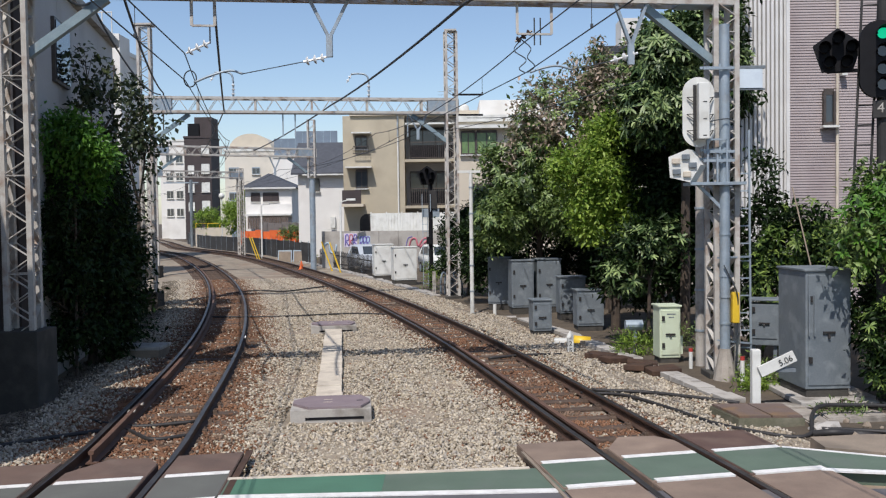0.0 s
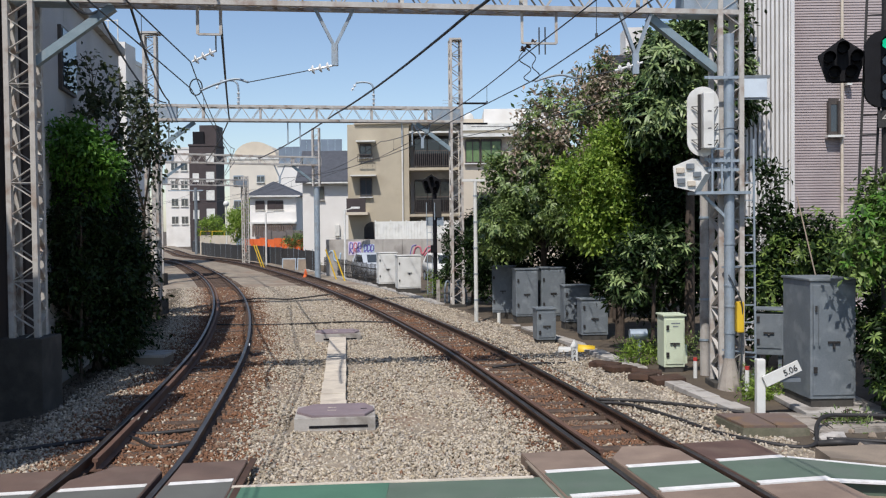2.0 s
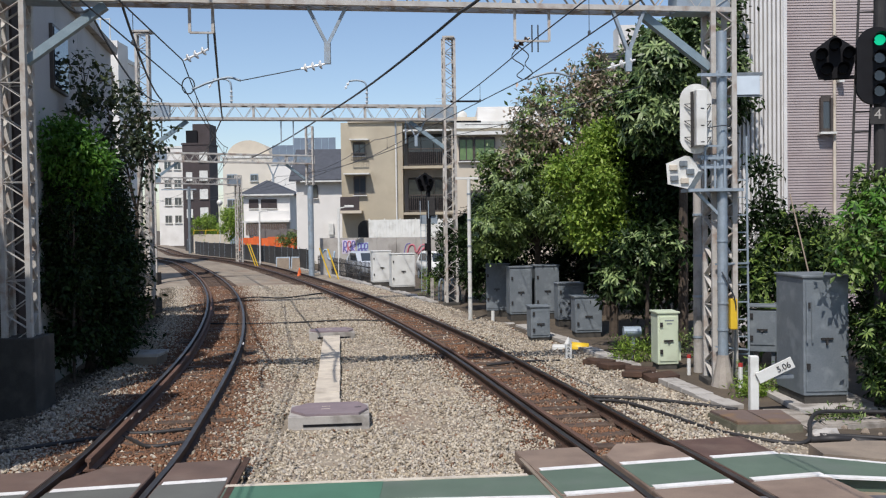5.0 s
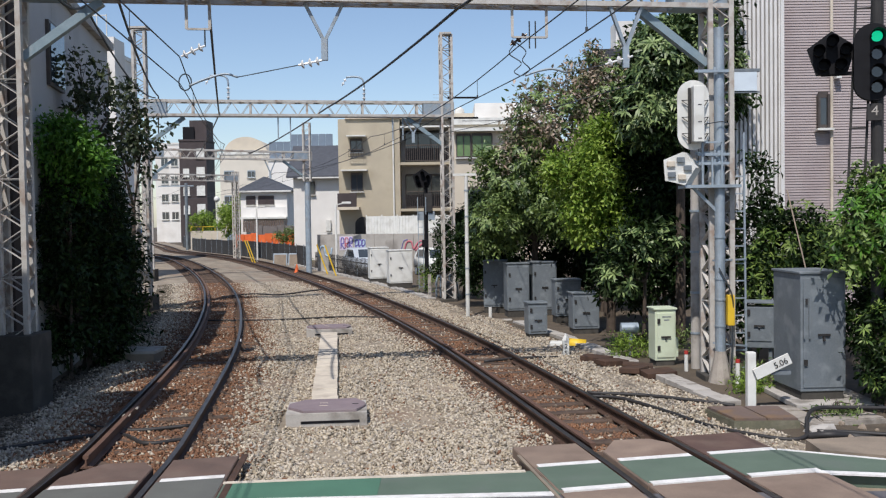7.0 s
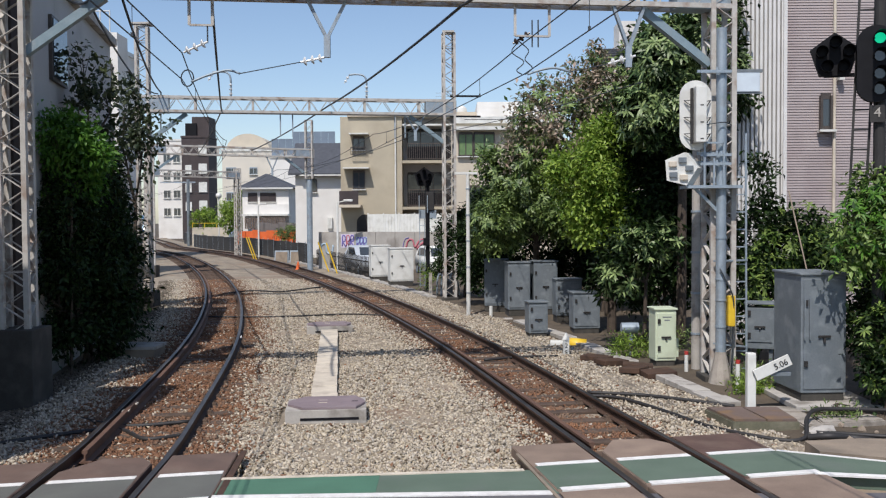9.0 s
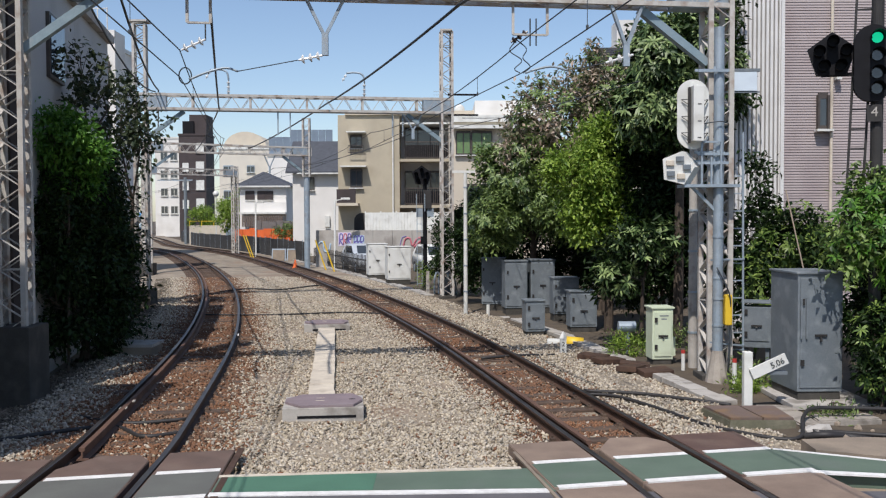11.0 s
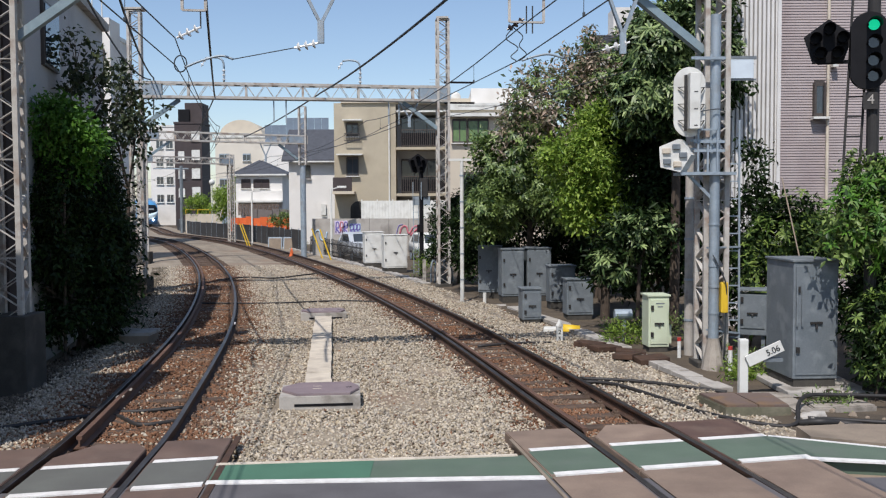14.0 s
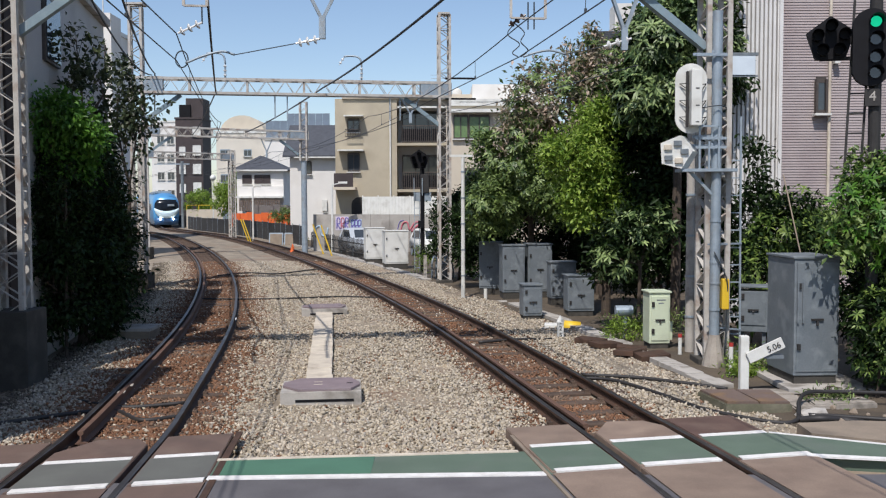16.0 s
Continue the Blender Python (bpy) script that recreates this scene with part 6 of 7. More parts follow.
cable([(2.0, 14.4, -0.12), (2.6, 14.1, -0.10), (3.1, 13.2, -0.12), (3.45, 12.3, -0.13), (3.85, 11.75, -0.13), (4.25, 11.48, -0.14), (4.48, 11.55, -0.12), (4.60, 11.80, -0.06), (4.72, 12.10, 0.0), (4.95, 12.40, 0.05), (5.4, 12.5, 0.04), (7.0, 12.45, 0.0)], 0.028, "thick black cable looping past the hatch")
cable([(2.2, 14.6, -0.11), (3.0, 14.3, -0.10), (3.7, 13.8, -0.10), (4.2, 13.5, -0.12)], 0.03, "black cable lying on the ballast")
cable([(-6.6, 10.9, -0.2), (-5.6, 11.5, -0.12), (-4.55, 12.3, -0.14), (-3.9, 11.7, -0.13), (-3.45, 11.9, -0.13)], 0.03, "black cable crossing under the inner track")
cable([(-5.3, 13.0, -0.14), (-4.4, 12.5, -0.14), (-3.6, 12.7, -0.13)], 0.03, "black cable crossing under the inner track")
# two thin dark tubes that wind across the bed
cable([(-7.0, 26.6, -0.13), (-5.0, 26.3, -0.11), (-3.0, 26.9, -0.11), (-1.9, 26.6, -0.12)], 0.025, "thin dark tube laid across the ballast")
cable([(-8.6, 35.0, -0.13), (-7.6, 36.0, -0.11), (-6.4, 35.6, -0.11), (-5.2, 37.8, -0.11), (-4.4, 37.0, -0.12)], 0.03, "thin dark tube laid across the ballast")
cable([(0.7, 18.0, -0.11), (1.4, 18.3, -0.10), (2.2, 18.5, -0.12)], 0.03, "black cable lying on the ballast")
cable([(4.52, 11.62, -0.14), (4.75, 11.45, -0.08), (5.1, 11.5, -0.12), (5.5, 11.1, -0.12), (6.2, 11.0, -0.14)], 0.05, "dark rubber hose on the ground")
cable([(4.7, 11.75, -0.1), (5.2, 11.7, -0.12), (5.9, 11.45, -0.12), (6.6, 11.2, -0.14)], 0.03, "dark rubber hose on the ground")
bag = thing("cement_lump", pose(4.82, 11.85, -0.15), "pale lump of hardened cement beside the hose", "rubble")
bm = bmesh.new()
bmesh.ops.create_icosphere(bm, subdivisions=2, radius=0.17)
for v in bm.verts:
    v.co = Vector((v.co.x * 1.4, v.co.y, v.co.z * 0.7)) * (1 + 0.35 * noise.noise(v.co * 9))
part("lump", bm, M_CONC, bag)
for k in range(14):
    p = (5.0 + random.random() * 1.6, 11.2 + random.random() * 1.2)
    t = thing("rubble_stone", pose(*p, -0.14, random.uniform(0, 90), random.uniform(0, 90), random.uniform(0, 90)), "broken brown stone on the bare earth", "stone", "rubble on the verge")
    bm = bmesh.new()
    bmesh.ops.create_icosphere(bm, subdivisions=1, radius=random.uniform(0.025, 0.06))
    for v in bm.verts:
        v.co *= 1 + 0.5 * noise.noise(v.co * 14 + Vector((k, 0, 0)))
    part("stone", bm, M_CONC2, t)


# ---- small white markers on the rails ----
for line, y, off, n in ((left_line, 12.9, -0.44, 0), (left_line, 13.4, -0.42, 0), (left_line, 20.8, -0.62, 1), (left_line, 21.2, 0.62, 1), (right_line, 17.1, -0.4, 0), (right_line, 42.0, -0.05, 0), (right_line, 40.6, 0.05, 0)):
    p, d = line.at(line.near(y), off)
    t = thing("rail_marker", pose(p.x, p.y, -0.012 if not n else -0.06, 0, 0, math.degrees(math.atan2(d.y, d.x))), "small white painted marker at the rail", "marker", "rail markers")
    box("plate", 0, 0, 0, 0.34 if n else 0.12, 0.03 if n else 0.10, 0.02, M_WHITE if n else M_CREAM, t, "", 0.005)


# ---- lineside poles and signals ----
def signal_pole():
    """Tube mast with the oval board, the five-lamp indicator, working platform and ladder."""
    t = thing("signal_mast", pose(4.60, 15.55, -0.2), "grey tubular signal mast with an oval white board", "signal mast")
    rod("pole", (0, 0, 0.3), (0, 0, 6.02), 0.084, M_GALV, t, "bluish galvanised tube", sides=20)
    bm = bmesh.new()
    bmesh.ops.create_cone(bm, segments=10, radius1=0.22, radius2=0.088, depth=0.62, matrix=Matrix.Translation((0, 0, 0.28)))
    part("foot", bm, M_DIRTYCONC, t, "flared concrete foot")
    bm = bmesh.new()
    ring = [(0.265 * math.cos(a), (0.315 if math.sin(a) >= 0 else -0.315) + 0.265 * math.sin(a)) for a in np.linspace(0, math.tau, 40, endpoint=False)]
    f = bm.faces.new([bm.verts.new((x - 0.46, -0.10, z + 4.56)) for x, z in ring])
    ext = bmesh.ops.extrude_face_region(bm, geom=[f])["geom"]
    bmesh.ops.translate(bm, verts=[v for v in ext if isinstance(v, bmesh.types.BMVert)], vec=(0, 0.02, 0))
    board = part("board", bm, M_OFFWHITE, t, "oval white backing board")
    box("lamp_case", -0.42, -0.22, 4.10, 0.175, 0.20, 0.92, M_OFFWHITE, board, "white lamp case", 0.012)
    # dark strip that draws the shade in the gap beside the case
    box("lamp_case_shadow_gap", -0.54, -0.16, 4.08, 0.03, 0.08, 0.92, M_DARK, board, "dark strip as the shadow gap beside the case")
    for z in (4.25, 4.52, 4.80):
        for q in (((-0.66, -0.13, z), (-0.52, -0.2, z)), ((-0.66, -0.13, z), (-0.52, -0.2, z - 0.12)), ((-0.30, -0.2, z - 0.02), (-0.22, -0.13, z)), ((-0.30, -0.2, z - 0.1), (-0.22, -0.13, z))):
            bars("strut", [(*q, 0.012, 0.012)], M_DARK, board)
        box("vent", -0.41, -0.322, z - 0.1, 0.06, 0.006, 0.015, M_DARK, board)
    # five-sided indicator seen from behind
    bm = bmesh.new()
    pent = [(0.29 * math.cos(a), 0.29 * math.sin(a)) for a in (radians(90 + 72 * k - 14) for k in range(5))]
    f = bm.faces.new([bm.verts.new((x - 0.74, -0.20, z + 3.66)) for x, z in pent])
    ext = bmesh.ops.extrude_face_region(bm, geom=[f])["geom"]
    bmesh.ops.translate(bm, verts=[v for v in ext if isinstance(v, bmesh.types.BMVert)], vec=(0.16, 0.24, 0))
    ind = part("route_indicator", bm, M_OFFWHITE, t, "five-sided white indicator case")
    for k in range(5):
        a = radians(90 + 72 * k - 14)
        box("lamp_back", -0.74 + 0.15 * math.cos(a), -0.215, 3.62 + 0.15 * math.sin(a), 0.13, 0.05, 0.09, M_CREAM if k % 2 else M_CABINET, ind, "", 0.01)
    # platform with rail
    p = box("platform", -0.15, 0.07, 3.345, 0.94, 0.46, 0.05, M_GALV, t, "steel working platform")
    bars("handrail", [((-0.32, -0.14, 3.38), (-0.32, -0.14, 4.1), 0.03, 0.03), ((0.0, -0.14, 3.38), (0.0, -0.14, 4.1), 0.03, 0.03), ((-0.32, -0.14, 4.1), (0.0, -0.14, 4.1), 0.03, 0.03), ((-0.16, -0.14, 3.38), (-0.16, -0.14, 3.85), 0.03, 0.03)], M_GALV, p)
    bars("strut", [((-0.45, 0, 3.36), (0, 0, 2.9), 0.05, 0.05)], M_GALV, p)
    for z in (5.28, 3.9, 3.75):
        bars("clamp", [((-0.38, -0.12, z), (0.13, -0.12, z), 0.035, 0.045), ((-0.38, 0.1, z + 0.04), (0.13, 0.1, z + 0.04), 0.035, 0.045), ((-0.11, -0.12, z - 0.03), (-0.11, -0.12, z + 0.07), 0.03, 0.03)], M_GALV, t)
    for z in (1.0, 1.45, 1.8, 2.5):
        rod("band", (0, 0, z), (0, 0, z + 0.03), 0.095, M_GALV, t, sides=20)
    box("telephone_box", 0.17, 0.0, 1.02, 0.12, 0.14, 0.52, M_YELLOW, t, "bright yellow box", 0.02)
    lad = bars("ladder", [((0.33, 0.35, 0.05), (0.30, 0.35, 3.6), 0.03, 0.03), ((0.55, 0.35, 0.05), (0.52, 0.35, 4.3), 0.03, 0.03)], M_GALV, t, "galvanised ladder")
    for k in range(12):
        bars("rung", [((0.33, 0.35, 0.25 + 0.30 * k), (0.54, 0.35, 0.25 + 0.30 * k), 0.022, 0.022)], M_GALV, lad)
    for z0, z1 in ((2.12, 2.12), (0.72, 0.62)):
        bars("ladder_brace", [((-0.1, 0.05, z0), (0.55, 0.35, z1), 0.04, 0.03)], M_GALV, t)
    sign = bars("sign_bracket", [((0.08, 0.3, 5.35), (0.78, 0.3, 5.35), 0.07, 0.05), ((0.08, 0.3, 4.98), (0.78, 0.3, 4.98), 0.03, 0.03)], M_CABINET, t)
    box("plate", 0.52, 0.28, 5.0, 0.42, 0.02, 0.34, M_PALEBLUE, sign, "pale blue-white plate")
    wire("loose_cable", bend([(0.13, -0.12, 4.4), (0.0, -0.14, 4.44), (-0.30, -0.14, 4.40)], 5), 0.01, M_WIRE, t)
    wire("loose_cable", bend([(-0.05, -0.12, 2.0), (0.10, -0.13, 1.7), (0.18, -0.1, 1.5), (0.2, -0.05, 1.2), (0.16, -0.06, 0.2)], 5), 0.012, M_WIRE, t)


M_PALEBLUE = mat("pale_plate", (0.62, 0.70, 0.76), (0.55, 0.62, 0.68), rough=0.5, bump=0.02)
signal_pole()


def old_pole(x, y, h, r, label, material):
    t = thing("pole", pose(x, y, -0.3), label, "pole")
    rod("shaft", (0, 0, -0.2), (0, 0, h), r, material, t, r2=r * 0.85, sides=14)
    for k in range(int(h / 0.75)):
        rod("band", (0, 0, 0.8 + 0.75 * k), (0, 0, 0.84 + 0.75 * k), r * 1.08, M_GALV, t, sides=14)
    return t


old_pole(4.57, 17.0, 4.2, 0.085, "old grey concrete pole behind the signal mast", M_CONC)
white = old_pole(0.58, 26.6, 4.25, 0.062, "slim white lamp pole beside the ballast", M_OFFWHITE)
bars("arm", [((-0.38, 0, 4.27), (0.28, 0, 4.27), 0.10, 0.07)], M_OFFWHITE, white, "short white cross arm")


def five_lamp(x, y, z, name="route_indicator", parent=None, r=0.345):
    """Black five-sided indicator with five hooded lamps."""
    bm = bmesh.new()
    pent = [(r * math.cos(a), r * math.sin(a)) for a in (radians(90 + 72 * k) for k in range(5))]
    f = bm.faces.new([bm.verts.new((x + u, y, z + v)) for u, v in pent])
    ext = bmesh.ops.extrude_face_region(bm, geom=[f])["geom"]
    bmesh.ops.translate(bm, verts=[v for v in ext if isinstance(v, bmesh.types.BMVert)], vec=(0, 0.10, 0))
    ob = part(name, bm, M_BLACK, parent, "black five-sided lamp indicator")
    for k in range(5):
        a = radians(90 + 72 * k)
        c = Vector((x + r * 0.55 * math.cos(a), y, z + r * 0.55 * math.sin(a)))
        bm = bmesh.new()
        bmesh.ops.create_cone(bm, cap_ends=False, segments=14, radius1=0.075, radius2=0.085, depth=0.16, matrix=Matrix.Translation(c + Vector((0, -0.08, 0))) @ Matrix.Rotation(radians(90), 4, "X"))
        part("hood", bm, M_BLACK, ob)
        rod("lens", c + Vector((0, -0.012, 0)), c + Vector((0, 0.0, 0)), 0.06, M_BLACK, ob, "dark lens", sides=14)
    return ob


M_GREENLIGHT = glow_mat("green_signal_light", (0.0, 0.50, 0.24), 1.0)


def main_signal():
    t = thing("railway_signal", pose(6.20, 13.3, -0.1, 0, 0, -16), "black colour-light signal showing green, with ladder", "railway signal")
    rod("mast", (0, 0, 0), (0, 0, 6.5), 0.085, M_SHEET, t, "dark mast", sides=14)
    head = bmesh.new()
    ring = [(0.25 * math.cos(a), (0.55 if math.sin(a) >= 0 else -0.04) + 0.25 * math.sin(a)) for a in np.linspace(0, math.tau, 32, endpoint=False)]
    f = head.faces.new([head.verts.new((x - 0.08, -0.16, z + 4.67)) for x, z in ring])
    ext = bmesh.ops.extrude_face_region(head, geom=[f])["geom"]
    bmesh.ops.translate(head, verts=[v for v in ext if isinstance(v, bmesh.types.BMVert)], vec=(0, 0.12, 0))
    h = part("head", head, M_BLACK, t, "black rounded signal head")
    for k, z in enumerate((5.28, 5.03, 4.78, 4.56)):
        c = Vector((-0.03, -0.16, z))
        rod("lens", c, c + Vector((0, -0.02, 0)), 0.075, M_GREENLIGHT if k == 0 else M_WINDOW, h, "green lit lens" if k == 0 else "dark lens", sides=16)
        bm = bmesh.new()
        for j in range(13):
            a0 = radians(-20 + 220 * j / 13)
            a1 = radians(-20 + 220 * (j + 1) / 13)
            q = [c + Vector((0.095 * math.cos(a), dy, 0.095 * math.sin(a))) for a, dy in ((a0, 0), (a1, 0), (a1, -0.18), (a0, -0.18))]
            bm.faces.new([bm.verts.new(v) for v in q])
        part("hood", bm, M_BLACK, h)
    box("number_plate", -0.05, -0.12, 4.10, 0.20, 0.02, 0.24, M_SHEET, t)
    text("number", "4", 0.2, Matrix.Translation((-0.05, -0.135, 4.23)) @ Euler((radians(90), 0, 0)).to_matrix().to_4x4(), M_CONC, t)
    five_lamp(-0.61, -0.05, 5.07, parent=t)
    bars("bracket", [((-0.75, 0.0, 4.80), (-0.25, 0.0, 4.80), 0.05, 0.05), ((-0.25, 0, 4.80), (-0.05, 0, 4.62), 0.05, 0.05)], M_BLACK, t)
    lad = bars("ladder", [((-0.42, 0.05, 2.2), (-0.26, 0.05, 6.2), 0.032, 0.032), ((-0.20, 0.05, 2.2), (-0.04, 0.05, 6.2), 0.032, 0.032)], M_SHEET, t, "dark steel ladder")
    for k in range(14):
        s = k / 14
        bars("rung", [((-0.42 + 0.16 * s, 0.05, 2.3 + 4 * s), (-0.20 + 0.16 * s, 0.05, 2.3 + 4 * s), 0.022, 0.022)], M_SHEET, lad)
    wire("hoop", bend([(-0.26, 0.05, 6.0), (-0.28, 0.0, 6.25), (-0.05, 0.0, 6.33), (0.1, 0.0, 6.3)], 5), 0.02, M_SHEET, t)


main_signal()


def far_signal():
    t = thing("railway_signal", pose(-0.82, 37.0, -0.3), "black lineside signal on a slim mast with a ladder", "railway signal")
    rod("mast", (0, 0, 0), (0, 0, 4.9), 0.09, M_BLACK, t, "black mast")
    five_lamp(-0.12, -0.12, 4.62, parent=t, r=0.42)
    box("head", 0.1, 0, 3.3, 0.34, 0.2, 0.75, M_SHEET, t, "dark signal head", 0.03)
    bars("platform", [((-0.35, 0, 3.15), (0.35, 0, 3.15), 0.05, 0.35)], M_GALV, t)
    bars("handrail", [((-0.33, -0.15, 3.2), (-0.33, -0.15, 3.9), 0.03, 0.03), ((0.0, -0.15, 3.2), (0.0, -0.15, 3.9), 0.03, 0.03)], M_GALV, t)
    lad = bars("ladder", [((-0.32, 0.05, 0.2), (-0.32, 0.05, 3.2), 0.03, 0.03), ((-0.12, 0.05, 0.2), (-0.12, 0.05, 3.2), 0.03, 0.03)], M_GALV, t)
    for k in range(10):
        bars("rung", [((-0.32, 0.05, 0.3 + 0.3 * k), (-0.12, 0.05, 0.3 + 0.3 * k), 0.02, 0.02)], M_GALV, lad)
    box("relay_box", -0.05, -0.1, 1.9, 0.25, 0.2, 0.3, M_BLACK, t)


far_signal()
# pipework at the foot of the tall mast
pipes = thing("cable_riser", pose(-0.4, 33.6, -0.3), "grey cable pipes and junction boxes at the mast's foot", "cable riser")
for k in range(4):
    wire("pipe", bend([(0.15 * k, 0, 0), (0.15 * k, 0, 0.7), (0.15 * k + 0.1, 0.1, 0.95), (0.15 * k + 0.3, 0.2, 0.6), (0.15 * k + 0.35, 0.2, 0)], 5), 0.035, M_GALV, pipes)
box("junction_box", 0.5, -0.1, 0.2, 0.4, 0.3, 0.5, M_CABINET, pipes, "", 0.02)
box("post", -0.25, -0.1, 0, 0.12, 0.12, 1.0, M_CONC, pipes)


# ---- fences along the outer side ----
def picket_fence():
    t = thing("picket_fence", Matrix(), "dark weathered picket fence along the cabinets", "fence")
    a, b = Vector((-8.0, 56.0)), Vector((-3.55, 43.6))
    d = (b - a).normalized()
    turn = Matrix.Rotation(math.atan2(d.y, d.x), 3, "Z")
    n = int((b - a).length / 0.26)
    for k in range(n):
        p = a + d * 0.26 * k
        box("picket", p.x, p.y, -0.3, 0.075, 0.025, 1.15 + random.uniform(-0.03, 0.03), M_SHEET, t, turn=turn)
    for z in (0.15, 0.6):
        bars("fence_rail", [((a.x, a.y + 0.03, z), (b.x, b.y + 0.03, z), 0.06, 0.05)], M_SHEET, t)


picket_fence()


def sheet_fence():
    t = thing("sheet_fence", Matrix(), "low black sheeting fence along the outer curve", "fence")
    s0, s1 = right_line.near(56), right_line.near(112)
    n = 28
    for k in range(n):
        p, d = right_line.at(s0 + (s1 - s0) * k / n, 2.1 + 0.05 * math.sin(k * 1.7))
        q, _ = right_line.at(s0 + (s1 - s0) * (k + 1) / n, 2.1 + 0.05 * math.sin(k * 1.7 + 1.7))
        v = Vector((-(q - p).y, (q - p).x)).normalized() * 0.02
        slab("sheet", [(p - v)[:], (q - v)[:], (q + v)[:], (p + v)[:]], -0.35, 1.15 + 0.025 * math.sin(k * 2.3), M_SHEET, t, "black sheeting")
        rod("post", (*p, -0.35), (*p, 1.25), 0.03, M_GALV, t, sides=6)


sheet_fence()
for x, y in ((-13.4, 64.5), (-13.9, 66.0), (-6.4, 49.6), (-5.75, 48.0)):
    t = thing("guy_guard", pose(x, y, -0.3), "slanting yellow guard on a mast stay", "stay guard", "stay guards")
    rod("guard", (0, 0, 0), (-0.62, 0.1, 1.75), 0.04, M_YELLOW, t)
board = thing("louvre_boards", pose(-10.5, 60.6, -0.3), "pair of grey framed panels leaning at the trackside", "panel")
for k in (-1, 1):
    f = box("panel", 0.5 * k, 0, 0.05, 0.92, 0.06, 0.9, M_GALV, board, "", turn=Matrix.Rotation(radians(-12), 3, "X"))
    box("inset", 0.5 * k, -0.04, 0.15, 0.78, 0.05, 0.72, M_CONC2, f, turn=Matrix.Rotation(radians(-12), 3, "X"))
cone = thing("traffic_cone", pose(-8.5, 52.0, -0.2), "orange cone at the foot of the mast", "traffic cone")
rod("cone", (0, 0, 0.03), (0, 0, 0.5), 0.15, M_ORANGE, cone, r2=0.03)
box("base", 0, 0, 0, 0.36, 0.36, 0.04, M_ORANGE, cone)


def lamp_post(x, y, h, label, arm=0.0):
    t = thing("street_lamp", pose(x, y, -0.3), label, "street lamp", "street lamps")
    rod("pole", (0, 0, 0), (0, 0, h), 0.06, M_OFFWHITE, t)
    if arm:
        bars("arm", [((0, 0, h), (arm, 0, h + 0.1), 0.05, 0.05)], M_OFFWHITE, t)
        box("lamp_head", arm * 1.2, 0, h + 0.05, 0.5, 0.2, 0.12, M_OFFWHITE, t, "", 0.03)
    else:
        bm = bmesh.new()
        bmesh.ops.create_uvsphere(bm, u_segments=12, v_segments=8, radius=0.3, matrix=Matrix.Translation((0, 0, h + 0.2)))
        part("globe", bm, M_OFFWHITE, t, "white globe lamp", True)
    return t


lamp_post(-6.1, 50.8, 3.9, "white street lamp on a slim pole behind the fence", 0.5)
lamp_post(-13.7, 66.5, 4.0, "slim white post beside the orange netting", 0.3)
lamp_post(-22.9, 92.0, 5.2, "globe street lamp in the distance")
pole5 = thing("line_pole", pose(-28.2, 100.0, -0.3), "grey tubular line pole with a cross arm", "line pole")
rod("shaft", (0, 0, 0), (0, 0, 7.4), 0.17, M_CABINET, pole5)
bars("arm", [((-3.0, 0, 7.1), (0.8, 0, 7.1), 0.14, 0.12)], M_GALV, pole5)
wall = thing("parapet_wall", Matrix(), "low beige parapet with a yellow rail beside the far road", "wall")
for k in range(5):
    box("wall_panel", -27.0 + 1.45 * k, 99.5 - 0.6 * k, -0.3, 1.3, 0.2, 2.2, M_BEIGE if k < 3 else M_GALV, wall)
    bars("rail", [((-27.6 + 1.45 * k, 99.4 - 0.6 * k, 2.35), (-26.3 + 1.45 * k, 99.4 - 0.6 * k, 2.35), 0.06, 0.06), ((-27.6 + 1.45 * k, 99.4 - 0.6 * k, 1.85), (-27.6 + 1.45 * k, 99.4 - 0.6 * k, 2.35), 0.06, 0.06)], M_YELLOW, wall, "yellow rail")


# ---- parked cars behind the fence ----
def car(x, y, turn_deg, label, paint):
    t = thing("car", pose(x, y, -0.25, 0, 0, turn_deg), label, "car", "parked cars")
    bm = bmesh.new()
    prof = [(-2.0, 0.35), (-2.05, 0.75), (-1.9, 0.95), (-1.1, 1.02), (-0.55, 1.48), (0.9, 1.52), (1.75, 1.05), (2.0, 0.95), (2.05, 0.4)]
    a, b = [bm.verts.new((u, -0.8, z)) for u, z in prof], [bm.verts.new((u, 0.8, z)) for u, z in prof]
    bm.faces.new(a)
    bm.faces.new(b[::-1])
    for k in range(len(prof)):
        bm.faces.new((a[k], a[(k + 1) % len(prof)], b[(k + 1) % len(prof)], b[k]))
    bmesh.ops.bevel(bm, geom=list(bm.edges), offset=0.06, segments=2, affect="EDGES")
    part("body", bm, paint, t, "", True)
    for s in (-1, 1):
        slab("side_window", [(-0.75, 0), (1.3, 0), (0.8, 0.38), (-0.45, 0.38)], -0.01, 0.01, M_WINDOW, t).matrix_basis = Matrix.Translation((0, 0.805 * s, 1.05)) @ Matrix.Rotation(radians(90), 4, "X")
        for u in (-1.3, 1.3):
            w = rod("wheel", (u, 0.62 * s, 0.31), (u, 0.82 * s, 0.31), 0.31, M_DARK, t, sides=18)
            rod("rim", (u, 0.815 * s, 0.31), (u, 0.83 * s, 0.31), 0.19, M_GALV, w, sides=14)
    slab("windscreen", [(-0.65, 0), (0.65, 0), (0.58, 0.62), (-0.58, 0.62)], -0.01, 0.012, M_WINDOW, t).matrix_basis = Matrix.Translation((-1.12, 0, 1.04)) @ Matrix.Rotation(radians(-90), 4, "Z") @ Matrix.Rotation(radians(40), 4, "X")
    return t


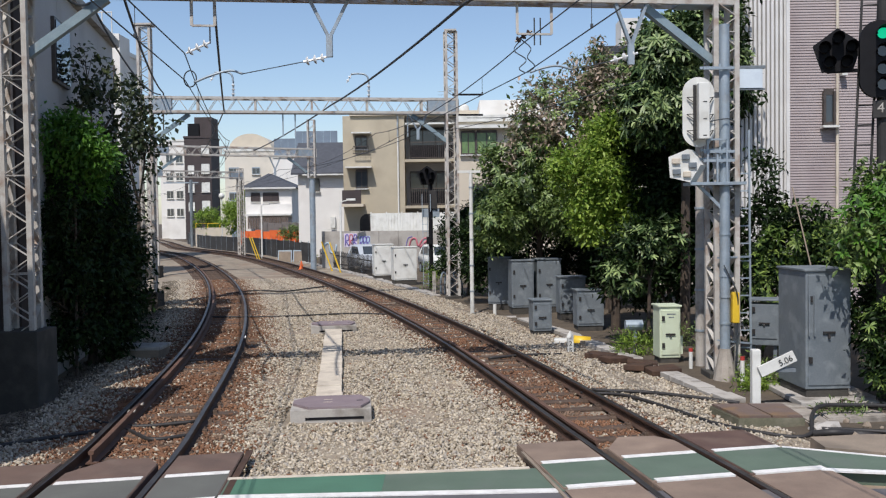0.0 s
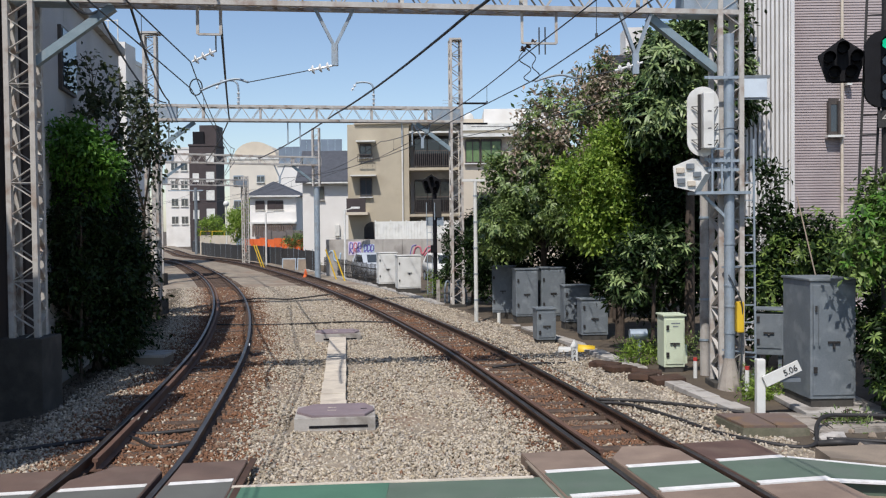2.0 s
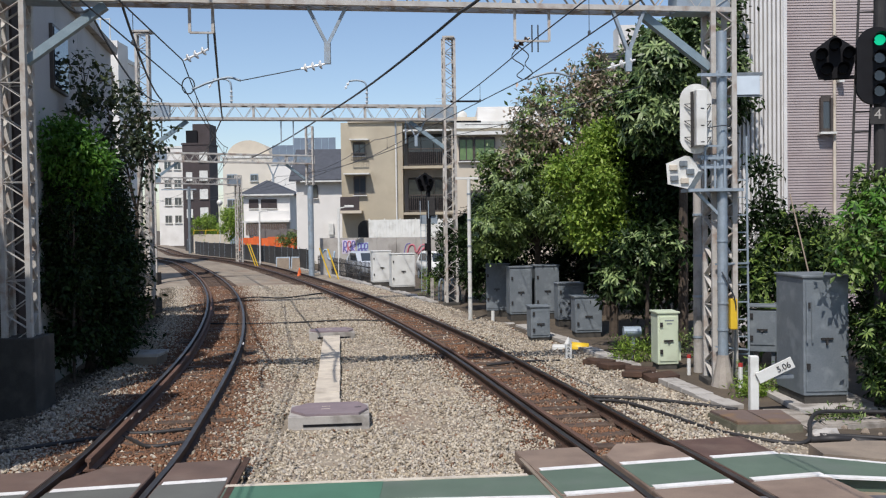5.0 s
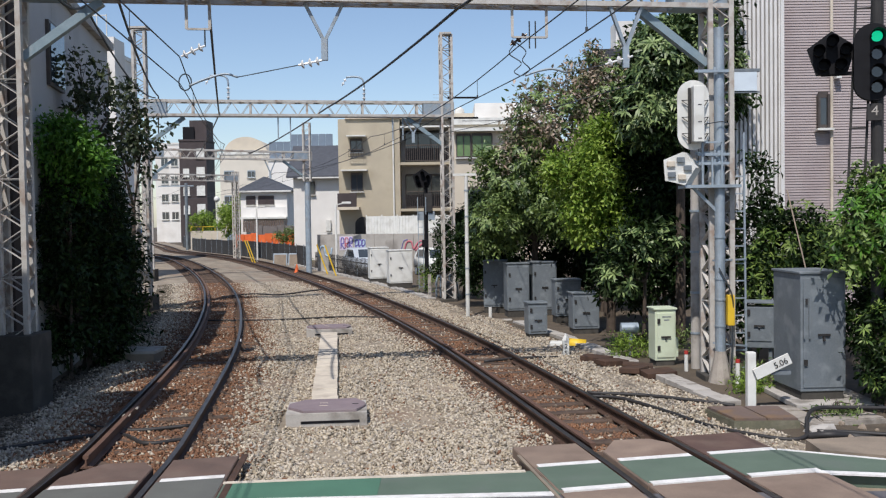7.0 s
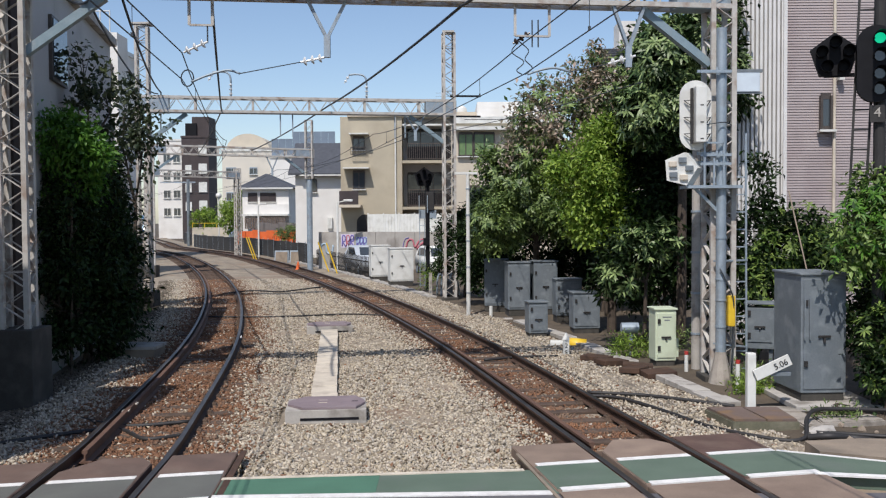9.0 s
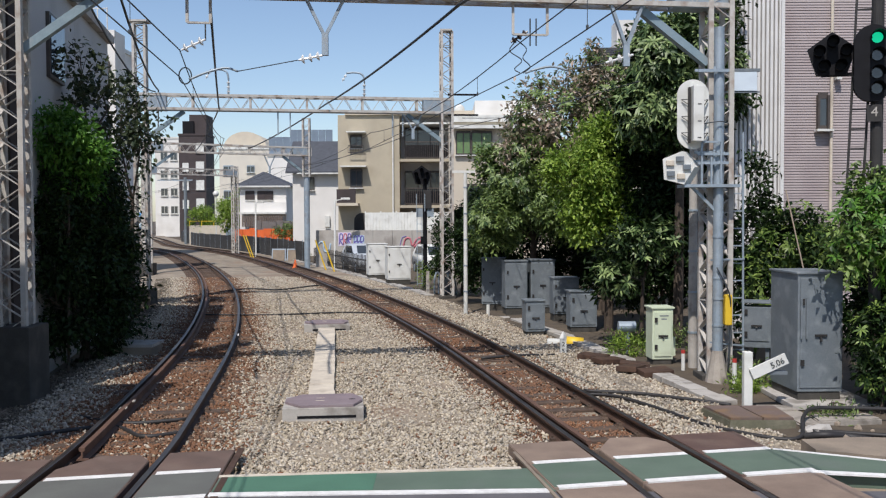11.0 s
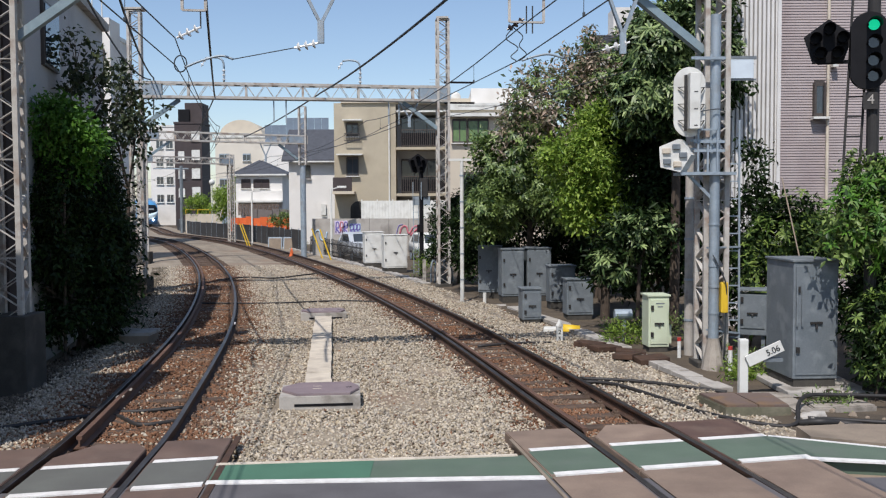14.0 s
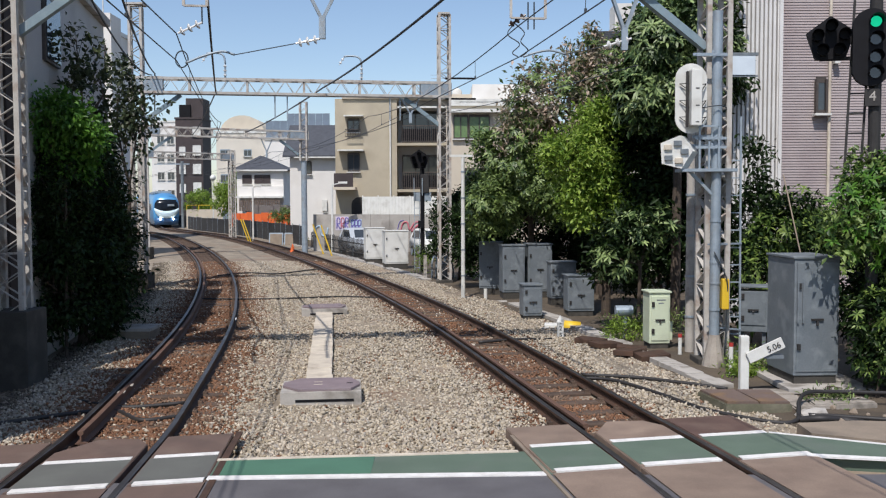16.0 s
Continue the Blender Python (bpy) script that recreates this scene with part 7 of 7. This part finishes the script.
M_CARPAINT = mat("silver_car_paint", (0.62, 0.66, 0.70), (0.56, 0.60, 0.64), rough=0.3, metal=0.3, bump=0.0)
car(-4.35, 49.2, 110, "silver car parked behind the picket fence", M_CARPAINT)
car(-0.5, 47.0, 105, "white car parked behind the bushes", M_OFFWHITE)

dish = thing("satellite_dish", pose(7.2, 20.85, 2.75), "small white dish on the slatted wall", "satellite dish")
bm = bmesh.new()
bmesh.ops.create_uvsphere(bm, u_segments=16, v_segments=8, radius=0.22, matrix=Matrix.Diagonal((1, 0.3, 1, 1)))
part("reflector", bm, M_OFFWHITE, dish, "", True)
rod("arm", (0, 0, 0), (0, 0.28, -0.05), 0.02, M_GALV, dish)
stay = thing("stay_wire", Matrix(), "thin slanting stay above the large cabinet", "stay wire")
rod("wire", (6.27, 17.0, 3.13), (6.12, 15.4, 1.2), 0.012, M_CONC2, stay)
horn = thing("track_horn", pose(3.75, 18.9, 0.05), "grey cylindrical trackside device on a short post", "trackside device")
rod("body", (-0.2, 0, 0.35), (0.15, 0, 0.35), 0.11, M_GALV, horn, sides=14)
rod("post", (0, 0, -0.3), (0, 0, 0.3), 0.04, M_GALV, horn)


# ---- the train ----
M_TRAIN = mat("blue_train_paint", (0.10, 0.33, 0.62), (0.085, 0.29, 0.56), scale=0.5, rough=0.3, metal=0.15, bump=0.0)
M_TRAINWHITE = mat("white_train_paint", (0.66, 0.82, 0.90), (0.62, 0.78, 0.86), scale=0.5, rough=0.3, bump=0.0)
M_TRAINDARK = mat("dark_blue_skirt", (0.035, 0.07, 0.14), (0.025, 0.05, 0.10), scale=0.5, rough=0.4, bump=0.0)
M_TRAINSKIRT = mat("deep_blue_train_paint", (0.05, 0.14, 0.30), (0.04, 0.115, 0.26), scale=0.5, rough=0.3, metal=0.1, bump=0.0)
M_SCREEN = mat("windscreen_glass", (0.012, 0.016, 0.022), (0.008, 0.011, 0.016), rough=0.18, bump=0.0, spec=0.25)
M_HEADLIGHT = glow_mat("headlight", (1.0, 0.97, 0.9), 9.0)


def train_car(front):
    """One car, its front at the origin, running along -Y; length 19.6 m."""
    t = thing("train_car", Matrix(), "blue express train front car with white nose and headlights" if front else "blue express train car with dark windows", "train", "cars of the train")
    half = [(1.30, 0.35), (1.42, 1.0), (1.44, 2.2), (1.36, 3.0), (1.05, 3.5), (0.5, 3.68), (0, 3.72)]
    ring = half + [(-x, z) for x, z in half[-2::-1]]
    stations = [(0.28, 0.92, 0.84, 0.1), (0.9, 0.97, 0.92, 0.05), (2.2, 1.0, 1.0, 0.0), (19.6, 1.0, 1.0, 0.0)] if front else [(0.0, 1, 1, 0), (19.6, 1, 1, 0)]
    bm = bmesh.new()
    rows = []
    for y, sx, sz, lift in stations:
        rows.append([bm.verts.new((x * sx, y, 0.35 + (z - 0.35) * sz + lift * 0.3)) for x, z in ring])
    for a, b in zip(rows, rows[1:]):
        for k in range(len(ring) - 1):
            bm.faces.new((a[k], a[k + 1], b[k + 1], b[k]))
        bm.faces.new((a[-1], a[0], b[0], b[-1]))
    bm.faces.new(rows[0])
    bm.faces.new(rows[-1][::-1])
    body = part("body", bm, M_TRAIN, t, "glossy blue body shell", True)
    for s in (-1, 1):
        for k in range(7):
            box("side_window", s * 1.435, 4.6 + 2.1 * k, 1.75, 0.03, 1.6, 0.75, M_WINDOW, body, "dark side window", 0.01)
    box("skirt", 0, 10.2, 0.18, 2.5, 17.5, 0.3, M_TRAINDARK, t, "dark underframe skirt")
    for y in (3.2, 16.2):
        bogie = box("bogie", 0, y, 0.2, 1.9, 2.6, 0.4, M_BLACK, t, "", 0.04)
        for dy in (-0.95, 0.95):
            for s in (-1, 1):
                rod("wheel", (s * 0.50, y + dy, 0.42), (s * 0.62, y + dy, 0.42), 0.42, M_RAIL, bogie, sides=18)
    if front:
        # sloping windscreen, white nose apron, lamps, snow plough
        def curved(name, pts, off, material, label):
            bm = bmesh.new()
            lo = [[bm.verts.new((x, y + off, z)) for x, y, z in row] for row in pts]
            for a, b in zip(lo, lo[1:]):
                for k in range(len(a) - 1):
                    bm.faces.new((a[k], a[k + 1], b[k + 1], b[k]))
            ext = bmesh.ops.extrude_face_region(bm, geom=list(bm.faces))["geom"]
            bmesh.ops.translate(bm, verts=[v for v in ext if isinstance(v, bmesh.types.BMVert)], vec=(0, 0.35, 0))
            return part(name, bm, material, body, label, True)
        xs = np.linspace(-1, 1, 9)
        screen = [[(1.30 * w * u, -0.05 + 0.26 * abs(u) ** 2.2 + dy, z - 0.06 * abs(u)) for u in xs] for z, w, dy in ((1.62, 0.93, 0.0), (2.05, 0.99, 0.03), (2.5, 0.97, 0.09), (3.0, 0.84, 0.18))]
        curved("windscreen", screen, -0.06, M_SCREEN, "wide dark curved windscreen")
        nose = [[(1.30 * w * u, -0.16 + 0.26 * abs(u) ** 2.2 + dy, z + up * abs(u) ** 2) for u in xs] for z, w, dy, up in ((0.92, 0.70, 0.05, 0.24), (1.15, 0.88, -0.02, 0.3), (1.42, 0.98, -0.05, 0.34), (1.70, 1.02, -0.02, 0.36))]
        curved("nose_panel", nose, -0.05, M_TRAINWHITE, "pale nose panel")
        low = [[(1.24 * u, -0.06 + 0.26 * abs(u) ** 2.2 + dy, z) for u in xs] for z, dy in ((0.2, 0.15), (0.6, 0.02), (1.0, 0.05))]
        curved("front_skirt", low, 0.0, M_TRAINSKIRT, "deep blue front skirt")
        for s in (-1, 1):
            bm = bmesh.new()
            bmesh.ops.create_uvsphere(bm, u_segments=12, v_segments=8, radius=0.12, matrix=Matrix.Translation((s * 0.70, -0.09, 0.84)))
            part("headlight", bm, M_HEADLIGHT, body, "glowing white headlight", True)
        box("coupler_cover", 0, -0.12, 0.45, 0.7, 0.2, 0.28, M_TRAINDARK, body, "", 0.04)
        box("destination_sign", 0.45, -0.12, 2.25, 0.7, 0.03, 0.22, M_GALV, body)
        box("wiper", 0, -0.13, 1.8, 0.03, 0.03, 0.55, M_BLACK, body)
    else:
        box("gangway", 0, -0.25, 0.6, 1.2, 0.5, 2.4, M_BLACK, t)
    for k in range(3):
        box("roof_unit", 0, 5.5 + 4.5 * k, 3.68, 1.7, 2.4, 0.28, M_GALV, t, "roof equipment box", 0.05)
    return t


cars = [train_car(True), train_car(False), train_car(False)]


def motions():
    """The train comes down the outer track; each car's two ends follow the curve."""
    at_end, speed = right_line.near(101.5), 15.8
    for i, ob in enumerate(cars):
        rows = []
        for t in [0, 4, 8, 11] + [11.5 + 0.25 * k for k in range(19)]:
            s = at_end + speed * (16 - t) + 20.1 * i
            p, q = right_line.at(s + 2)[0], right_line.at(s + 17)[0]
            d = (q - p).normalized()
            p = p - d * 2
            rows.append((t, pose(p.x, p.y, 0.0, 0, 0, math.degrees(math.atan2(d.y, d.x)) - 90)))
        walk(ob, rows)


motions()
